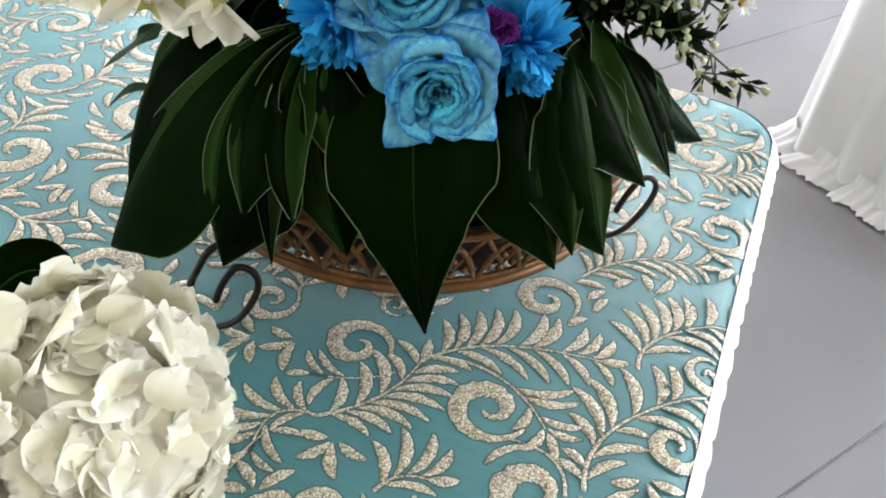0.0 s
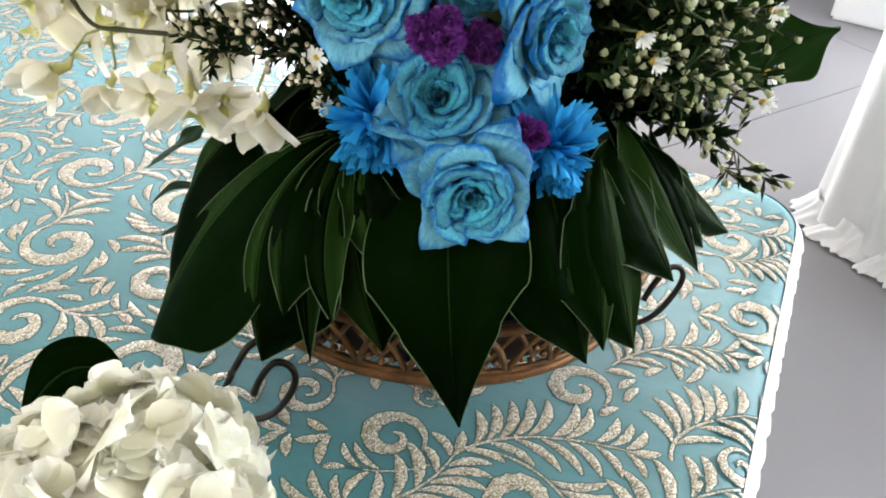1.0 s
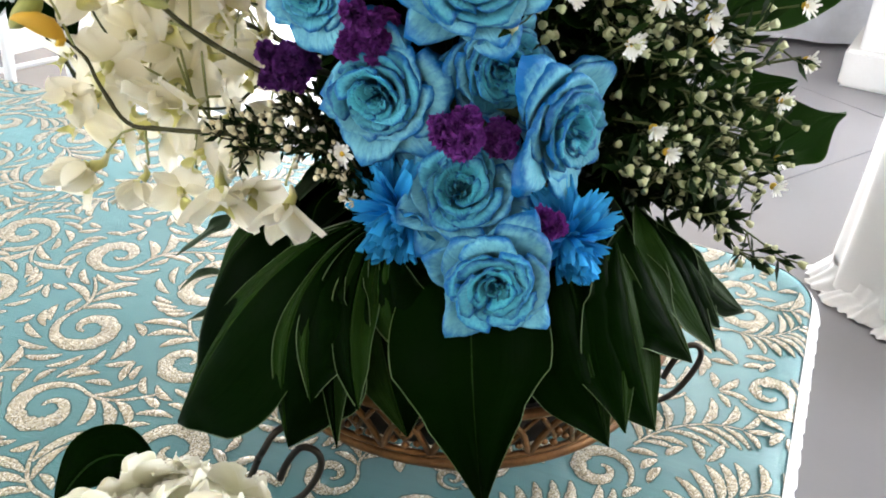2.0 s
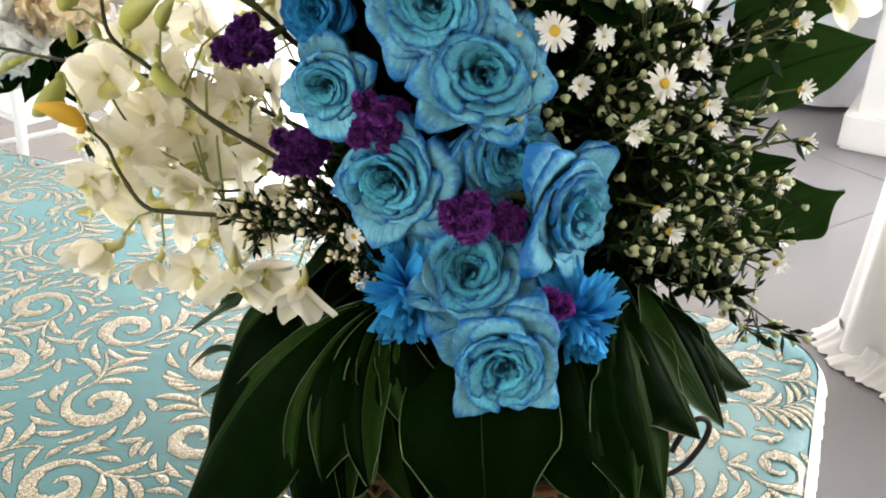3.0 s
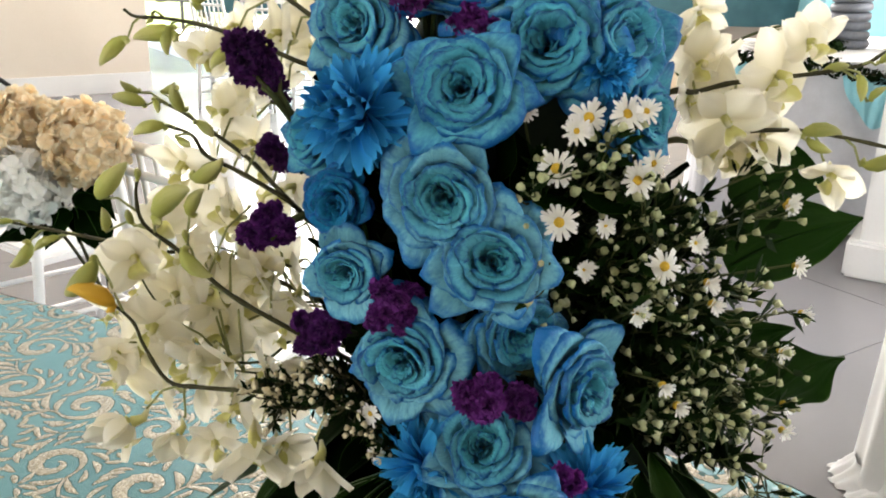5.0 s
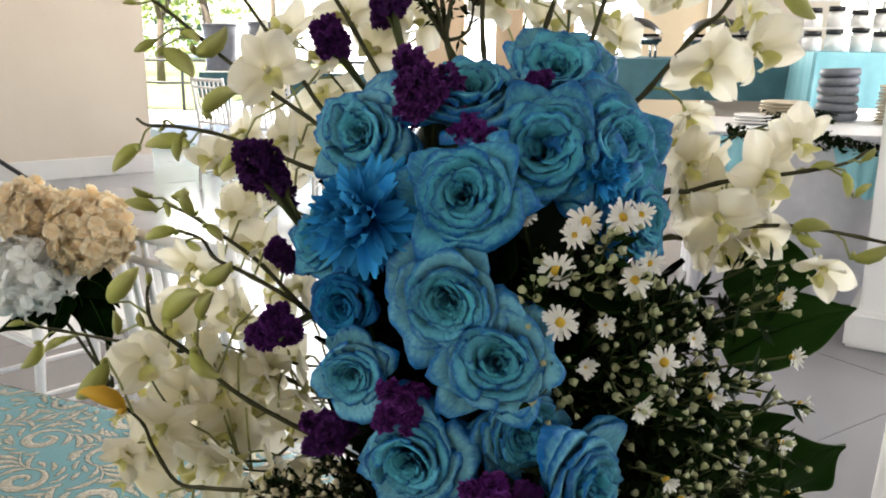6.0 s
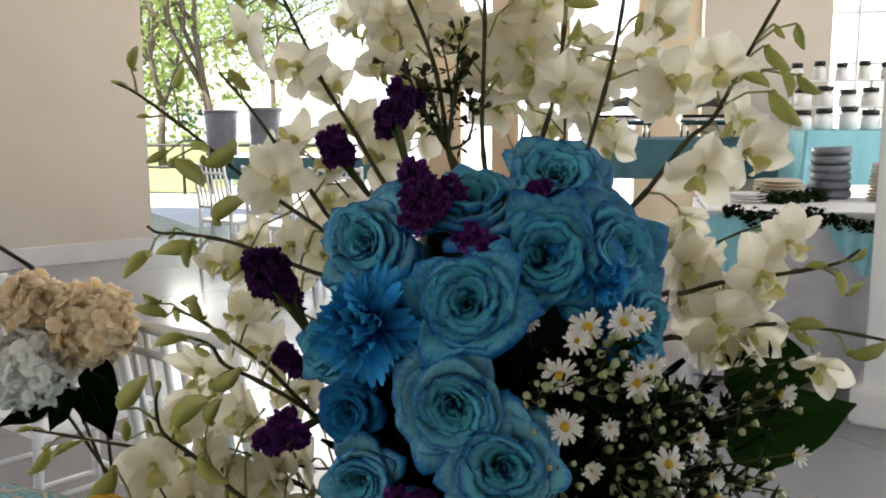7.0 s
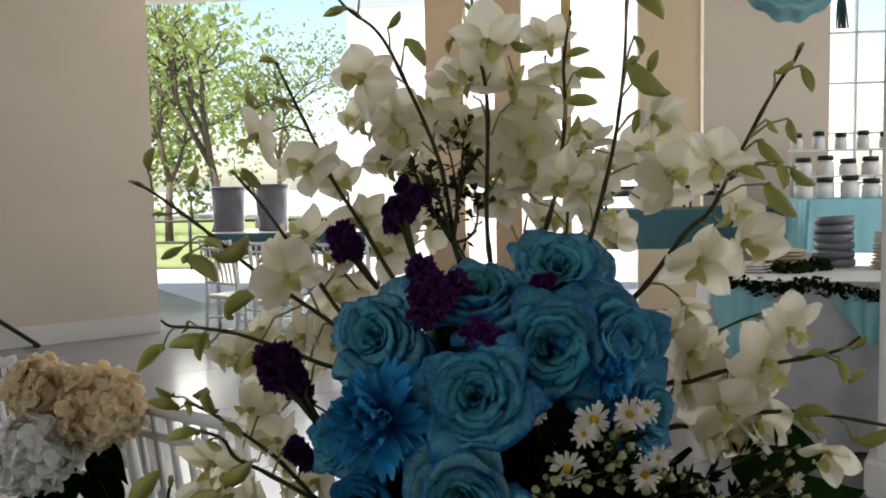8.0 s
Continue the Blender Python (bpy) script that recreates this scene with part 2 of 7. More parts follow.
def glitter_material():
    m, n, l, b = base_material("cream_glitter", 0.45)
    tc = n.new("ShaderNodeTexCoord")
    vo = n.new("ShaderNodeTexVoronoi")
    vo.inputs["Scale"].default_value = 1050.0
    l.new(tc.outputs["Object"], vo.inputs[0])
    bw = n.new("ShaderNodeRGBToBW")
    l.new(vo.outputs["Color"], bw.inputs[0])
    l.new(ramp(n, l, bw.outputs[0], [(0.15, (0.12, 0.10, 0.065)), (0.4, (0.37, 0.315, 0.19)), (0.6, (0.55, 0.49, 0.335)), (0.82, (0.86, 0.84, 0.78))]), b.inputs["Base Color"])
    l.new(ramp(n, l, bw.outputs[0], [(0.55, (0.0,) * 3), (0.85, (0.7,) * 3)]), b.inputs["Metallic"])
    b.inputs["Sheen Weight"].default_value = 0.4
    b.inputs["Sheen Roughness"].default_value = 0.45
    add_bump(n, l, b, bw.outputs[0], 0.9, 0.0012)
    return m


MAT["margin"] = plain("leaf_margin", (0.028, 0.055, 0.016), (0.10, 0.15, 0.06), 40, 0.5, 0.2, 0.0004, fine=300)
MAT["outline"] = plain("woven_outline", (0.034, 0.094, 0.094), (0.075, 0.16, 0.158), 200, 0.7, 0.3, 0.0006, fine=900)
MAT["floor"], MAT["cloth"], MAT["glitter"] = floor_material(), cloth_material(), glitter_material()


# ---- mesh tools ----
class Shape:
    """Collects sheets, tubes and boxes into one mesh with a map of its own."""

    def __init__(self):
        self.v, self.f, self.uv = [], [], []

    def add(self, verts, faces, uvs=None):
        k = len(self.v)
        self.v += [tuple(p) for p in verts]
        self.uv += uvs or [(0.5, 0.5)] * len(verts)
        self.f += [tuple(i + k for i in f) for f in faces]

    def sheet(self, nu, nv, fn, closed=False):
        vs, uv, fs = [], [], []
        for j in range(nv + 1):
            for i in range(nu + 1):
                u, v = i / nu, j / nv
                vs.append(fn(u, v))
                uv.append((u, v))
        for j in range(nv):
            for i in range(nu):
                a = j * (nu + 1) + i
                fs.append((a, a + 1, a + nu + 2, a + nu + 1))
        self.add(vs, fs, uv)

    def tube(self, pts, radii, n=6, caps=True):
        pts = [Vector(p) for p in pts]
        if not isinstance(radii, (list, tuple)):
            radii = [radii] * len(pts)
        vs, uv, fs, side = [], [], [], None
        for i, p in enumerate(pts):
            d = (pts[min(i + 1, len(pts) - 1)] - pts[max(i - 1, 0)]).normalized()
            if side is None:
                side = d.orthogonal().normalized()
            side = (side - d * side.dot(d)).normalized()
            up = d.cross(side)
            for k in range(n):
                a = 2 * math.pi * k / n
                vs.append(p + radii[i] * (math.cos(a) * side + math.sin(a) * up))
                uv.append((k / n, i / max(1, len(pts) - 1)))
        for i in range(len(pts) - 1):
            for k in range(n):
                a, c = i * n + k, i * n + (k + 1) % n
                fs.append((a, c, c + n, a + n))
        if caps:
            fs += [tuple(range(n))[::-1], tuple(range(len(vs) - n, len(vs)))]
        self.add(vs, fs, uv)

    def box(self, lo, hi, bevel=0.0):
        """A box with chamfered edges."""
        bm = bmesh.new()
        bmesh.ops.create_cube(bm, size=1.0)
        for v in bm.verts:
            v.co = Vector([l + (c + 0.5) * (h - l) for l, h, c in zip(lo, hi, v.co)])
        if bevel:
            bmesh.ops.bevel(bm, geom=bm.edges[:], offset=bevel, segments=2, affect="EDGES")
        bm.verts.index_update()
        self.add([v.co.copy() for v in bm.verts], [[v.index for v in f.verts] for f in bm.faces])
        bm.free()

    def lathe(self, profile, n=24, centre=(0, 0, 0), wave=None):
        """Turns (radius, height) pairs round z; wave(angle, t) scales the radius."""
        cx, cy, cz = centre

        def fn(u, v):
            x = v * (len(profile) - 1)
            i = min(int(x), len(profile) - 2)
            r = profile[i][0] + (x - i) * (profile[i + 1][0] - profile[i][0])
            h = profile[i][1] + (x - i) * (profile[i + 1][1] - profile[i][1])
            a = 2 * math.pi * u
            r *= wave(a, v) if wave else 1
            return (cx + r * math.cos(a), cy + r * math.sin(a), cz + h)
        self.sheet(n, len(profile) - 1, fn)

    def mesh(self, name, material, smooth=True):
        me = bpy.data.meshes.new(name)
        me.from_pydata([tuple(p) for p in self.v], [], self.f)
        layer = me.uv_layers.new(name="map")
        idx = np.zeros(len(me.loops), dtype=np.int32)
        me.loops.foreach_get("vertex_index", idx)
        layer.data.foreach_set("uv", np.array(self.uv, dtype=np.float32)[idx].ravel())
        if smooth:
            me.polygons.foreach_set("use_smooth", [True] * len(me.polygons))
        me.materials.append(material)
        me.update()
        return me


def thing(name, label, category, m=None, group="", kind=""):
    ob = new(name)
    ob.empty_display_size = 0.02
    if m is not None:
        ob.matrix_world = m
    return tagged(ob, label, category, group, kind)


def part(name, shape, material, parent, label="", smooth=True, m=None):
    ob = new(name, shape if isinstance(shape, bpy.types.Mesh) else shape.mesh(name, MAT[material], smooth))
    ob.parent = parent
    if m is not None:
        ob.matrix_local = m
    return tagged(ob, label)


def solid(name, shape, material, label="", category="", kind="", smooth=False, group="", m=None):
    ob = new(name, shape.mesh(name, MAT[material], smooth))
    if m is not None:
        ob.matrix_world = m
    return tagged(ob, label, category, group, kind)


def facing(at, way, spin=0.0, size=1.0):
    """A pose whose z points along way."""
    q = Vector(way).normalized().to_track_quat("Z", "Y").to_matrix().to_4x4()
    return Matrix.Translation(at) @ q @ Matrix.Rotation(spin, 4, "Z") @ Matrix.Scale(size, 4)


def bez(a, b, c, t):
    a, b, c = Vector(a), Vector(b), Vector(c)
    return (1 - t) ** 2 * a + 2 * t * (1 - t) * b + t * t * c


def smooth_line(pts, steps=6):
    """A curve through the points."""
    p = [Vector(q) for q in pts]
    p = [2 * p[0] - p[1]] + p + [2 * p[-1] - p[-2]]
    out = []
    for i in range(1, len(p) - 2):
        for k in range(steps):
            t = k / steps
            out.append(0.5 * (2 * p[i] + (p[i + 1] - p[i - 1]) * t + (2 * p[i - 1] - 5 * p[i] + 4 * p[i + 1] - p[i + 2]) * t * t
                              + (3 * p[i] - p[i - 1] - 3 * p[i + 1] + p[i + 2]) * t ** 3))
    out.append(p[-2])
    return out


rnd = random.Random(7)

# ---- the hall: floor, walls, columns ----
FLOOR_TOP = 0.0
ground = Shape()
ground.sheet(40, 40, lambda u, v: (-120 + 240 * u, -100 + 240 * v, -0.12))
solid("ground", ground, "concrete", "pale concrete forecourt outside the hall", "ground", "structure")
lawn = Shape()
lawn.sheet(24, 24, lambda u, v: (-30 + 24 * u, 15 + 22 * v, -0.10 + 0.03 * noise.noise((u * 9, v * 9, 0))))
solid("lawn", lawn, "grass", "sunlit green lawn behind the hall", "lawn", "structure")
slab = Shape()
slab.box((-9, -5, -0.11), (6, 11.0, -0.006))
solid("floor", slab, "concrete", "grey tiled floor with dark joints", "floor", "structure")
floor_ob = bpy.data.objects["floor"]
JOINT_TURN = radians(41.4)


def wall(name, a, c, z0, z1, thick, material, label=""):
    """A straight wall between two points of the plan."""
    a, c = Vector((*a, 0)), Vector((*c, 0))
    s = Shape()
    s.box((0, -thick / 2, z0), ((c - a).length, thick / 2, z1), 0.004)
    d = c - a
    return solid(name, s, material, label, "wall", "structure", m=pose(a.x, a.y, 0, 0, 0, math.degrees(math.atan2(d.y, d.x))))


wall("wall_west", (-3.583, 8.09), (-8.2, 4.03), 0, 3.6, 0.16, "wall", "cream painted wall with white baseboard")
wall("baseboard", (-3.522, 8.021), (-8.1, 3.992), 0, 0.17, 0.03, "white", "white painted baseboard")
wall("wall_southwest", (-8.2, 4.03), (-8.2, -0.6), 0, 3.6, 0.16, "wall", "cream painted wall")
wall("wall_southwest_end", (-8.2, -3.2), (-8.2, -4.2), 0, 3.6, 0.16, "wall", "cream painted wall")
# opening made up for the west fill lamp, out of view
wall("wall_southwest_low", (-8.2, -0.6), (-8.2, -3.2), 0, 0.9, 0.16, "wall", "unseen cream wall under the added west opening")
wall("wall_southwest_high", (-8.2, -0.6), (-8.2, -3.2), 2.9, 3.6, 0.16, "wall", "unseen cream wall over the added west opening")
wall("wall_south_low", (-8.2, -4.2), (5.4, -4.2), 0, 0.9, 0.2, "wall", "cream wall under the windows")
wall("wall_south_high", (-8.2, -4.2), (5.4, -4.2), 2.9, 3.6, 0.2, "wall", "cream wall over the windows")
wall("wall_south_pier", (-2.6, -4.2), (5.4, -4.2), 0.9, 2.9, 0.2, "wall", "cream wall pier")
wall("wall_south_pier", (-8.2, -4.2), (-4.6, -4.2), 0.9, 2.9, 0.2, "wall", "cream wall pier")
wall("wall_east", (5.4, -4.2), (5.4, -0.6), 0, 3.6, 0.2, "wall", "cream painted wall")
# unseen east wall, its two openings added to suit the side fills
wall("wall_east_pier", (5.4, 1.8), (5.4, 3.3), 0, 3.6, 0.2, "wall", "unseen cream wall pier between the added side openings")
wall("wall_east_near_low", (5.4, -0.6), (5.4, 1.8), 0, 0.9, 0.2, "wall", "unseen cream wall under the added near side opening")
wall("wall_east_near_high", (5.4, -0.6), (5.4, 1.8), 2.9, 3.6, 0.2, "wall", "unseen cream wall over the added near side opening")
wall("wall_east_far", (5.4, 5.9), (5.4, 9.6), 0, 3.6, 0.2, "wall", "cream painted wall")
wall("wall_east_low", (5.4, 3.3), (5.4, 5.9), 0, 0.9, 0.2, "wall", "unseen cream wall under the added side opening")
wall("wall_east_high", (5.4, 3.3), (5.4, 5.9), 2.9, 3.6, 0.2, "wall", "unseen cream wall over the added side opening")
wall("wall_northeast", (1.36, 8.05), (2.36, 8.05), 0, 3.6, 0.16, "wall", "cream wall pier between openings")
wall("wall_north_end", (3.4, 8.3), (5.4, 8.3), 0, 3.6, 0.16, "wall", "cream wall end")
wall("wall_north_panel", (0.95, 9.55), (1.56, 9.55), 0, 3.6, 0.16, "cream", "cream wall panel with sunlight put into its colour")
wall("door_jamb", (1.555, 9.45), (1.64, 9.45), 0, 3.6, 0.10, "white", "white door jamb")
wall("header_beam", (-4.1, 9.5), (5.3, 9.5), 3.47, 3.6, 0.3, "white", "white beam over the openings")
ceil = Shape()
ceil.box((-9.2, -5, 3.6), (6, 11.0, 3.8))
solid("ceiling", ceil, "ceiling", "white plain ceiling", "ceiling", "structure")


def column(name, x, y, w, d, material, label, turn=0, plinth=0.0):
    t = thing(name, label, "column", pose(x, y, 0, 0, 0, turn), kind="structure")
    s = Shape()
    s.box((-w / 2, -d / 2, 0), (w / 2, d / 2, 3.6), 0.008)
    part("shaft", s, material, t, smooth=False)
    if plinth:
        s = Shape()
        s.box((-w / 2 - plinth, -d / 2 - plinth, 0.001), (w / 2 + plinth, d / 2 + plinth, 0.16), 0.012)
        part("plinth", s, material, t, smooth=False)
    return t


column("column_a", -0.99, 9.5, 0.38, 0.36, "tan", "tan painted square column")
column("column_b", -0.36, 9.6, 0.27, 0.3, "tan", "narrow tan painted column")
column("column_c", 0.235, 9.6, 0.10, 0.12, "gold", "slim gold coloured post")
column("column_east", 1.865, 4.28, 0.56, 0.56, "white", "white square column with a low plinth", -24, 0.045)

# ---- the table and its cloth ----
TABLE = pose(0.525, 1.186, 0, 0, 0, 163.5)    # far right corner; x runs along the far edge, y towards the front
TABLE_L, TABLE_W, TOP = 1.75, 0.86, 0.758


def rounded_outline(l, w, inset, r, per=10):
    """Points round a rectangle with rounded corners, drawn in by inset."""
    r = max(r - inset, 0.004)
    pts = []
    for cx, cy, a0 in ((inset + r, inset + r, 180), (l - inset - r, inset + r, 270), (l - inset - r, w - inset - r, 0), (inset + r, w - inset - r, 90)):
        for k in range(per):
            a = radians(a0 + 90 * k / (per - 1))
            pts.append((cx + r * math.cos(a), cy + r * math.sin(a)))
    out = []
    for i, p in enumerate(pts):
        q = pts[(i + 1) % len(pts)]
        d = math.dist(p, q)
        n = max(1, int(d / 0.03)) if d > 0.1 else 1
        out += [(p[0] + (q[0] - p[0]) * k / n, p[1] + (q[1] - p[1]) * k / n) for k in range(n)]
    return out


def table():
    t = thing("table", "long table under a floor-length aqua cloth", "table", TABLE)
    s = Shape()
    s.box((0.02, 0.02, TOP - 0.035), (TABLE_L - 0.02, TABLE_W - 0.02, TOP - 0.006), 0.006)
    part("tabletop", s, "brown", t, smooth=False)
    for x in (0.08, TABLE_L - 0.08):
        for y in (0.08, TABLE_W - 0.08):
            s = Shape()
            s.tube([(x, y, 0), (x, y, TOP - 0.036)], 0.022, 10)
            part("leg", s, "chrome", t)


def tablecloth():
    t = thing("tablecloth", "aqua satin tablecloth with raised cream glitter scrolls", "tablecloth", TABLE)
    base = rounded_outline(TABLE_L, TABLE_W, 0.0, 0.07)
    n = len(base)
    centre = Vector((TABLE_L / 2, TABLE_W / 2, 0))
    rows = []
    for inset, z in ((0.03, TOP), (0.012, TOP - 0.001), (0.003, TOP - 0.005), (-0.003, TOP - 0.014), (-0.006, TOP - 0.03)):
        ring = []
        for x, y in base:
            d = (Vector((x, y, 0)) - centre)
            k = min(TABLE_L / 2 - abs(d.x), 1), min(TABLE_W / 2 - abs(d.y), 1)
            nx = math.copysign(1, d.x) if k[0] < 0.05 else 0
            ny = math.copysign(1, d.y) if k[1] < 0.05 else 0
            q = Vector((nx, ny, 0))
            q = q.normalized() if q.length else q
            ring.append((x - q.x * inset, y - q.y * inset, z))
        rows.append(ring)
    for j in range(1, 9):
        z = TOP - 0.03 - j * (TOP - 0.06) / 8
        ring = []
        for i, (x, y, _) in enumerate(rows[4]):
            d = (Vector((x, y, 0)) - centre).normalized()
            w = j / 8 * (0.012 + 0.022 * (1 + math.sin(i * 0.55 + 0.6 * math.sin(i * 0.13))))
            ring.append((x + d.x * w, y + d.y * w, z))
        rows.append(ring)
    s = Shape()
    verts = [p for r in rows for p in r]
    faces = [tuple(range(n))]
    for j in range(len(rows) - 1):
        faces += [(j * n + i, (j + 1) * n + i, (j + 1) * n + (i + 1) % n, j * n + (i + 1) % n) for i in range(n)]
    s.add(verts, faces)
    part("cloth", s, "cloth", t)
    # the bright light on the cloth's rim, added as a white strip
    s = Shape()
    edge = ((0.0010, -0.0052), (-0.0035, -0.0105), (-0.0065, -0.016), (-0.0078, -0.020), (-0.0085, -0.026))

    def highlight_strip(u, v):
        """A scalloped white strip on the rim of the top, for the highlight on the folded edge."""
        i = min(int(u * n), n - 1)
        k = u * n - i
        (x, y), (x1, y1) = base[i], base[(i + 1) % n]
        x, y = x + (x1 - x) * k, y + (y1 - y) * k
        d = (Vector((x, y, 0)) - centre)
        d = Vector((math.copysign(1, d.x) * max(0, 1 - (TABLE_L / 2 - abs(d.x)) / .06), math.copysign(1, d.y) * max(0, 1 - (TABLE_W / 2 - abs(d.y)) / .06), 0))
        d = d.normalized() if d.length else d
        scallop = abs(math.sin(u * 700 + 2 * math.sin(u * 90))) + 0.7 * noise.noise((u * 400, 0, 0))
        inset, drop = edge[round(v * 4)]
        inset -= 0.0030 * scallop * v
        return (x - d.x * inset, y - d.y * inset, TOP + drop + 0.0006 - 0.0025 * scallop * v * v)
    s.sheet(1400, 4, highlight_strip)
    part("scalloped_edge", s, "fabric", t, "white scalloped strip standing in for the highlight on the rim")
    return t


class Brocade:
    """Raised strokes on the cloth; a stroke that would cross another is left out."""

    def __init__(self):
        self.s, self.o, self.taken = Shape(), Shape(), set()

    def cells(self, pts, widths, grow):
        out = set()
        for k in range(len(pts) - 1):
            (x0, y0), (x1, y1) = pts[k], pts[k + 1]
            n = max(1, int(math.dist(pts[k], pts[k + 1]) / 0.0011))
            nx, ny = -(y1 - y0), x1 - x0
            ln = math.hypot(nx, ny) or 1
            for q in range(n):
                t = q / n
                w = widths[k] + grow
                m = max(1, int(w / 0.0011))
                for e in range(-m, m + 1):
                    d = w * e / m
                    out.add((int((x0 + (x1 - x0) * t + nx / ln * d) / 0.0014 + 500), int((y0 + (y1 - y0) * t + ny / ln * d) / 0.0014 + 500)))
        return out

    def stroke(self, pts, widths, force=False, rise=0.00055):
        keep = 0
        for x, y in pts:
            dx, dy = min(x, TABLE_L - x), min(y, TABLE_W - y)
            if min(dx, dy) < -0.03 or (dx < 0.05 and dy < 0.05):
                break
            keep += 1
        pts, widths = pts[:keep], widths[:keep]
        if keep < 4:
            return False
        mine = self.cells(pts, widths, 0.0009)
        if not force and len(mine & self.taken) > 0.13 * len(mine):
            return False
        self.taken |= mine
        pts = [Vector((*q, 0)) for q in pts]
        vs, fs, ov, of = [], [], [], []
        for i, q in enumerate(pts):
            d = pts[min(i + 1, len(pts) - 1)] - pts[max(i - 1, 0)]
            n = Vector((-d.y, d.x, 0)).normalized()
            w = widths[i] * (1 + 0.09 * math.sin(q.x * 2100 + q.y * 1700) + 0.09 * math.sin(i * 7.3 + q.x * 900))
            side, wide = n * w, n * (w + 0.0011)
            h = rise * min(1.0, widths[i] / 0.0025)
            vs += [q + side + Vector((0, 0, TOP + 0.0001)), q + side * 0.8 + Vector((0, 0, TOP + h)), q - side * 0.8 + Vector((0, 0, TOP + h)), q - side + Vector((0, 0, TOP + 0.0001))]
            z = Vector((0, 0, TOP + 0.00016))
            ov += [q + wide + z, q - wide + z]
        for i in range(len(pts) - 1):
            a = i * 4
            fs += [(a + k, a + k + 4, a + k + 5, a + k + 1) for k in range(3)]
            a = i * 2
            of.append((a, a + 2, a + 3, a + 1))
        self.s.add(vs, fs)
        self.o.add(ov, of)
        return True

    def crescent(self, x, y, a, length, width, bend):
        """A leaflet: thin where it leaves its vine, fat and round towards its end."""
        pts, ws = [], []
        n = 15
        for k in range(n):
            t = k / (n - 1)
            b = a + bend * t
            pts.append((x, y))
            ws.append(max(0.0005, width * math.sin(math.pi * min(1, 0.05 + 0.94 * t) ** 1.1) ** 0.8))
            x += math.cos(b) * length / (n - 1)
            y += math.sin(b) * length / (n - 1)
        return self.stroke(pts, ws)

    def spiral(self, x, y, a, hand, size):
        """A scroll: a fat band that winds in to its eye; gives the place and the way where its vine goes on."""
        pts, ws = [], []
        n = 44
        for k in range(n):
            t = k / (n - 1)
            th = a + hand * (-2.0 - (1 - t) * 8.2)
            r = size * (0.15 + 0.85 * t ** 0.95)
            pts.append((x + r * math.cos(th), y + r * math.sin(th)))
            ws.append(size * (0.045 + 0.205 * math.sin(math.pi * t ** 1.25) ** 1.2))
        ok = self.stroke(pts, ws)
        return (pts[-1], math.atan2(pts[-1][1] - pts[-2][1], pts[-1][0] - pts[-2][0]), hand, size) if ok else None

    def crown(self, x, y, a, hand, size):
        """A feathery half ring of swept leaflets outside a scroll."""
        for k in range(19):
            t = k / 18
            th = a + hand * (-2.15 - 4.1 * (1 - t))
            f = 0.55 + 0.5 * math.sin(math.pi * (0.12 + 0.76 * t))
            for ln in (1.0, 0.75, 0.5):
                if self.crescent(x + size * 1.20 * math.cos(th), y + size * 1.20 * math.sin(th), th + hand * 0.75, size * 0.95 * f * ln, size * 0.112, hand * 1.0):
                    break

    def comb(self, nodes, size, hand):
        """Leaflets packed on both sides of a vine; nodes: place, way and share of the run."""
        o = size * 0.07
        for px, py, b, t in nodes:
            f = 0.55 + 0.75 * math.sin(math.pi * (0.08 + 0.84 * t))
            for sgn in (1, -1):
                lean, bend, thick = (0.55, 1.15, 1.0) if sgn == hand else (0.45, 1.0, 0.85)
                for ln in (1.3, 1.1, 0.9, 0.65, 0.45):
                    if self.crescent(px + math.cos(b + 1.57 * sgn) * o, py + math.sin(b + 1.57 * sgn) * o, b + lean * sgn, size * ln * f, size * (0.095 + 0.045 * f * ln) * thick, bend * sgn):
                        break
        px, py, b, t = nodes[-1]
        for q in (0, 0.5, -0.5):
            self.crescent(px + math.cos(b + q) * size * .16, py + math.sin(b + q) * size * .16, b + q, size * 0.85, size * 0.15, 0.5 * hand)

    def vine(self, p0, p1, p2, size, hand):
        nodes, run, ws, last = [], [], [], None
        n = 60
        for k in range(n + 1):
            t = k / n
            x = (1 - t) ** 2 * p0[0] + 2 * t * (1 - t) * p1[0] + t * t * p2[0]
            y = (1 - t) ** 2 * p0[1] + 2 * t * (1 - t) * p1[1] + t * t * p2[1]
            dx = (1 - t) * (p1[0] - p0[0]) + t * (p2[0] - p1[0])
            dy = (1 - t) * (p1[1] - p0[1]) + t * (p2[1] - p1[1])
            run.append((x, y))
            ws.append(size * (0.060 - 0.030 * t))
            if last is None or math.dist(last, (x, y)) > size * 0.33:
                last = (x, y)
                nodes.append((x, y, math.atan2(dy, dx), t))
        if self.stroke(run, ws, True) and len(nodes) > 1:
            self.comb(nodes[1:], size, hand)

    def plume(self, start, b, hand, size, tail):
        """A vine that runs on from a scroll until it meets another."""
        px, py = start
        m = 60
        step = size * 5.4 * tail / m
        nodes, run, ws = [], [], []
        for k in range(m + 1):
            t = k / m
            cell = (int(px / 0.0014 + 500), int(py / 0.0014 + 500))
            if k > 8 and cell in self.taken or not (-0.02 < px < TABLE_L + 0.02 and -0.02 < py < TABLE_W + 0.02):
                break
            run.append((px, py))
            ws.append(size * (0.060 - 0.035 * t))
            if k % 6 == 4:
                nodes.append((px, py, b, t))
            px += math.cos(b) * step
            py += math.sin(b) * step
            b += hand * (-0.062 + 0.107 * t)
        if len(run) < 6 or not nodes:
            return
        self.stroke(run, ws, True)
        self.comb(nodes, size, hand)


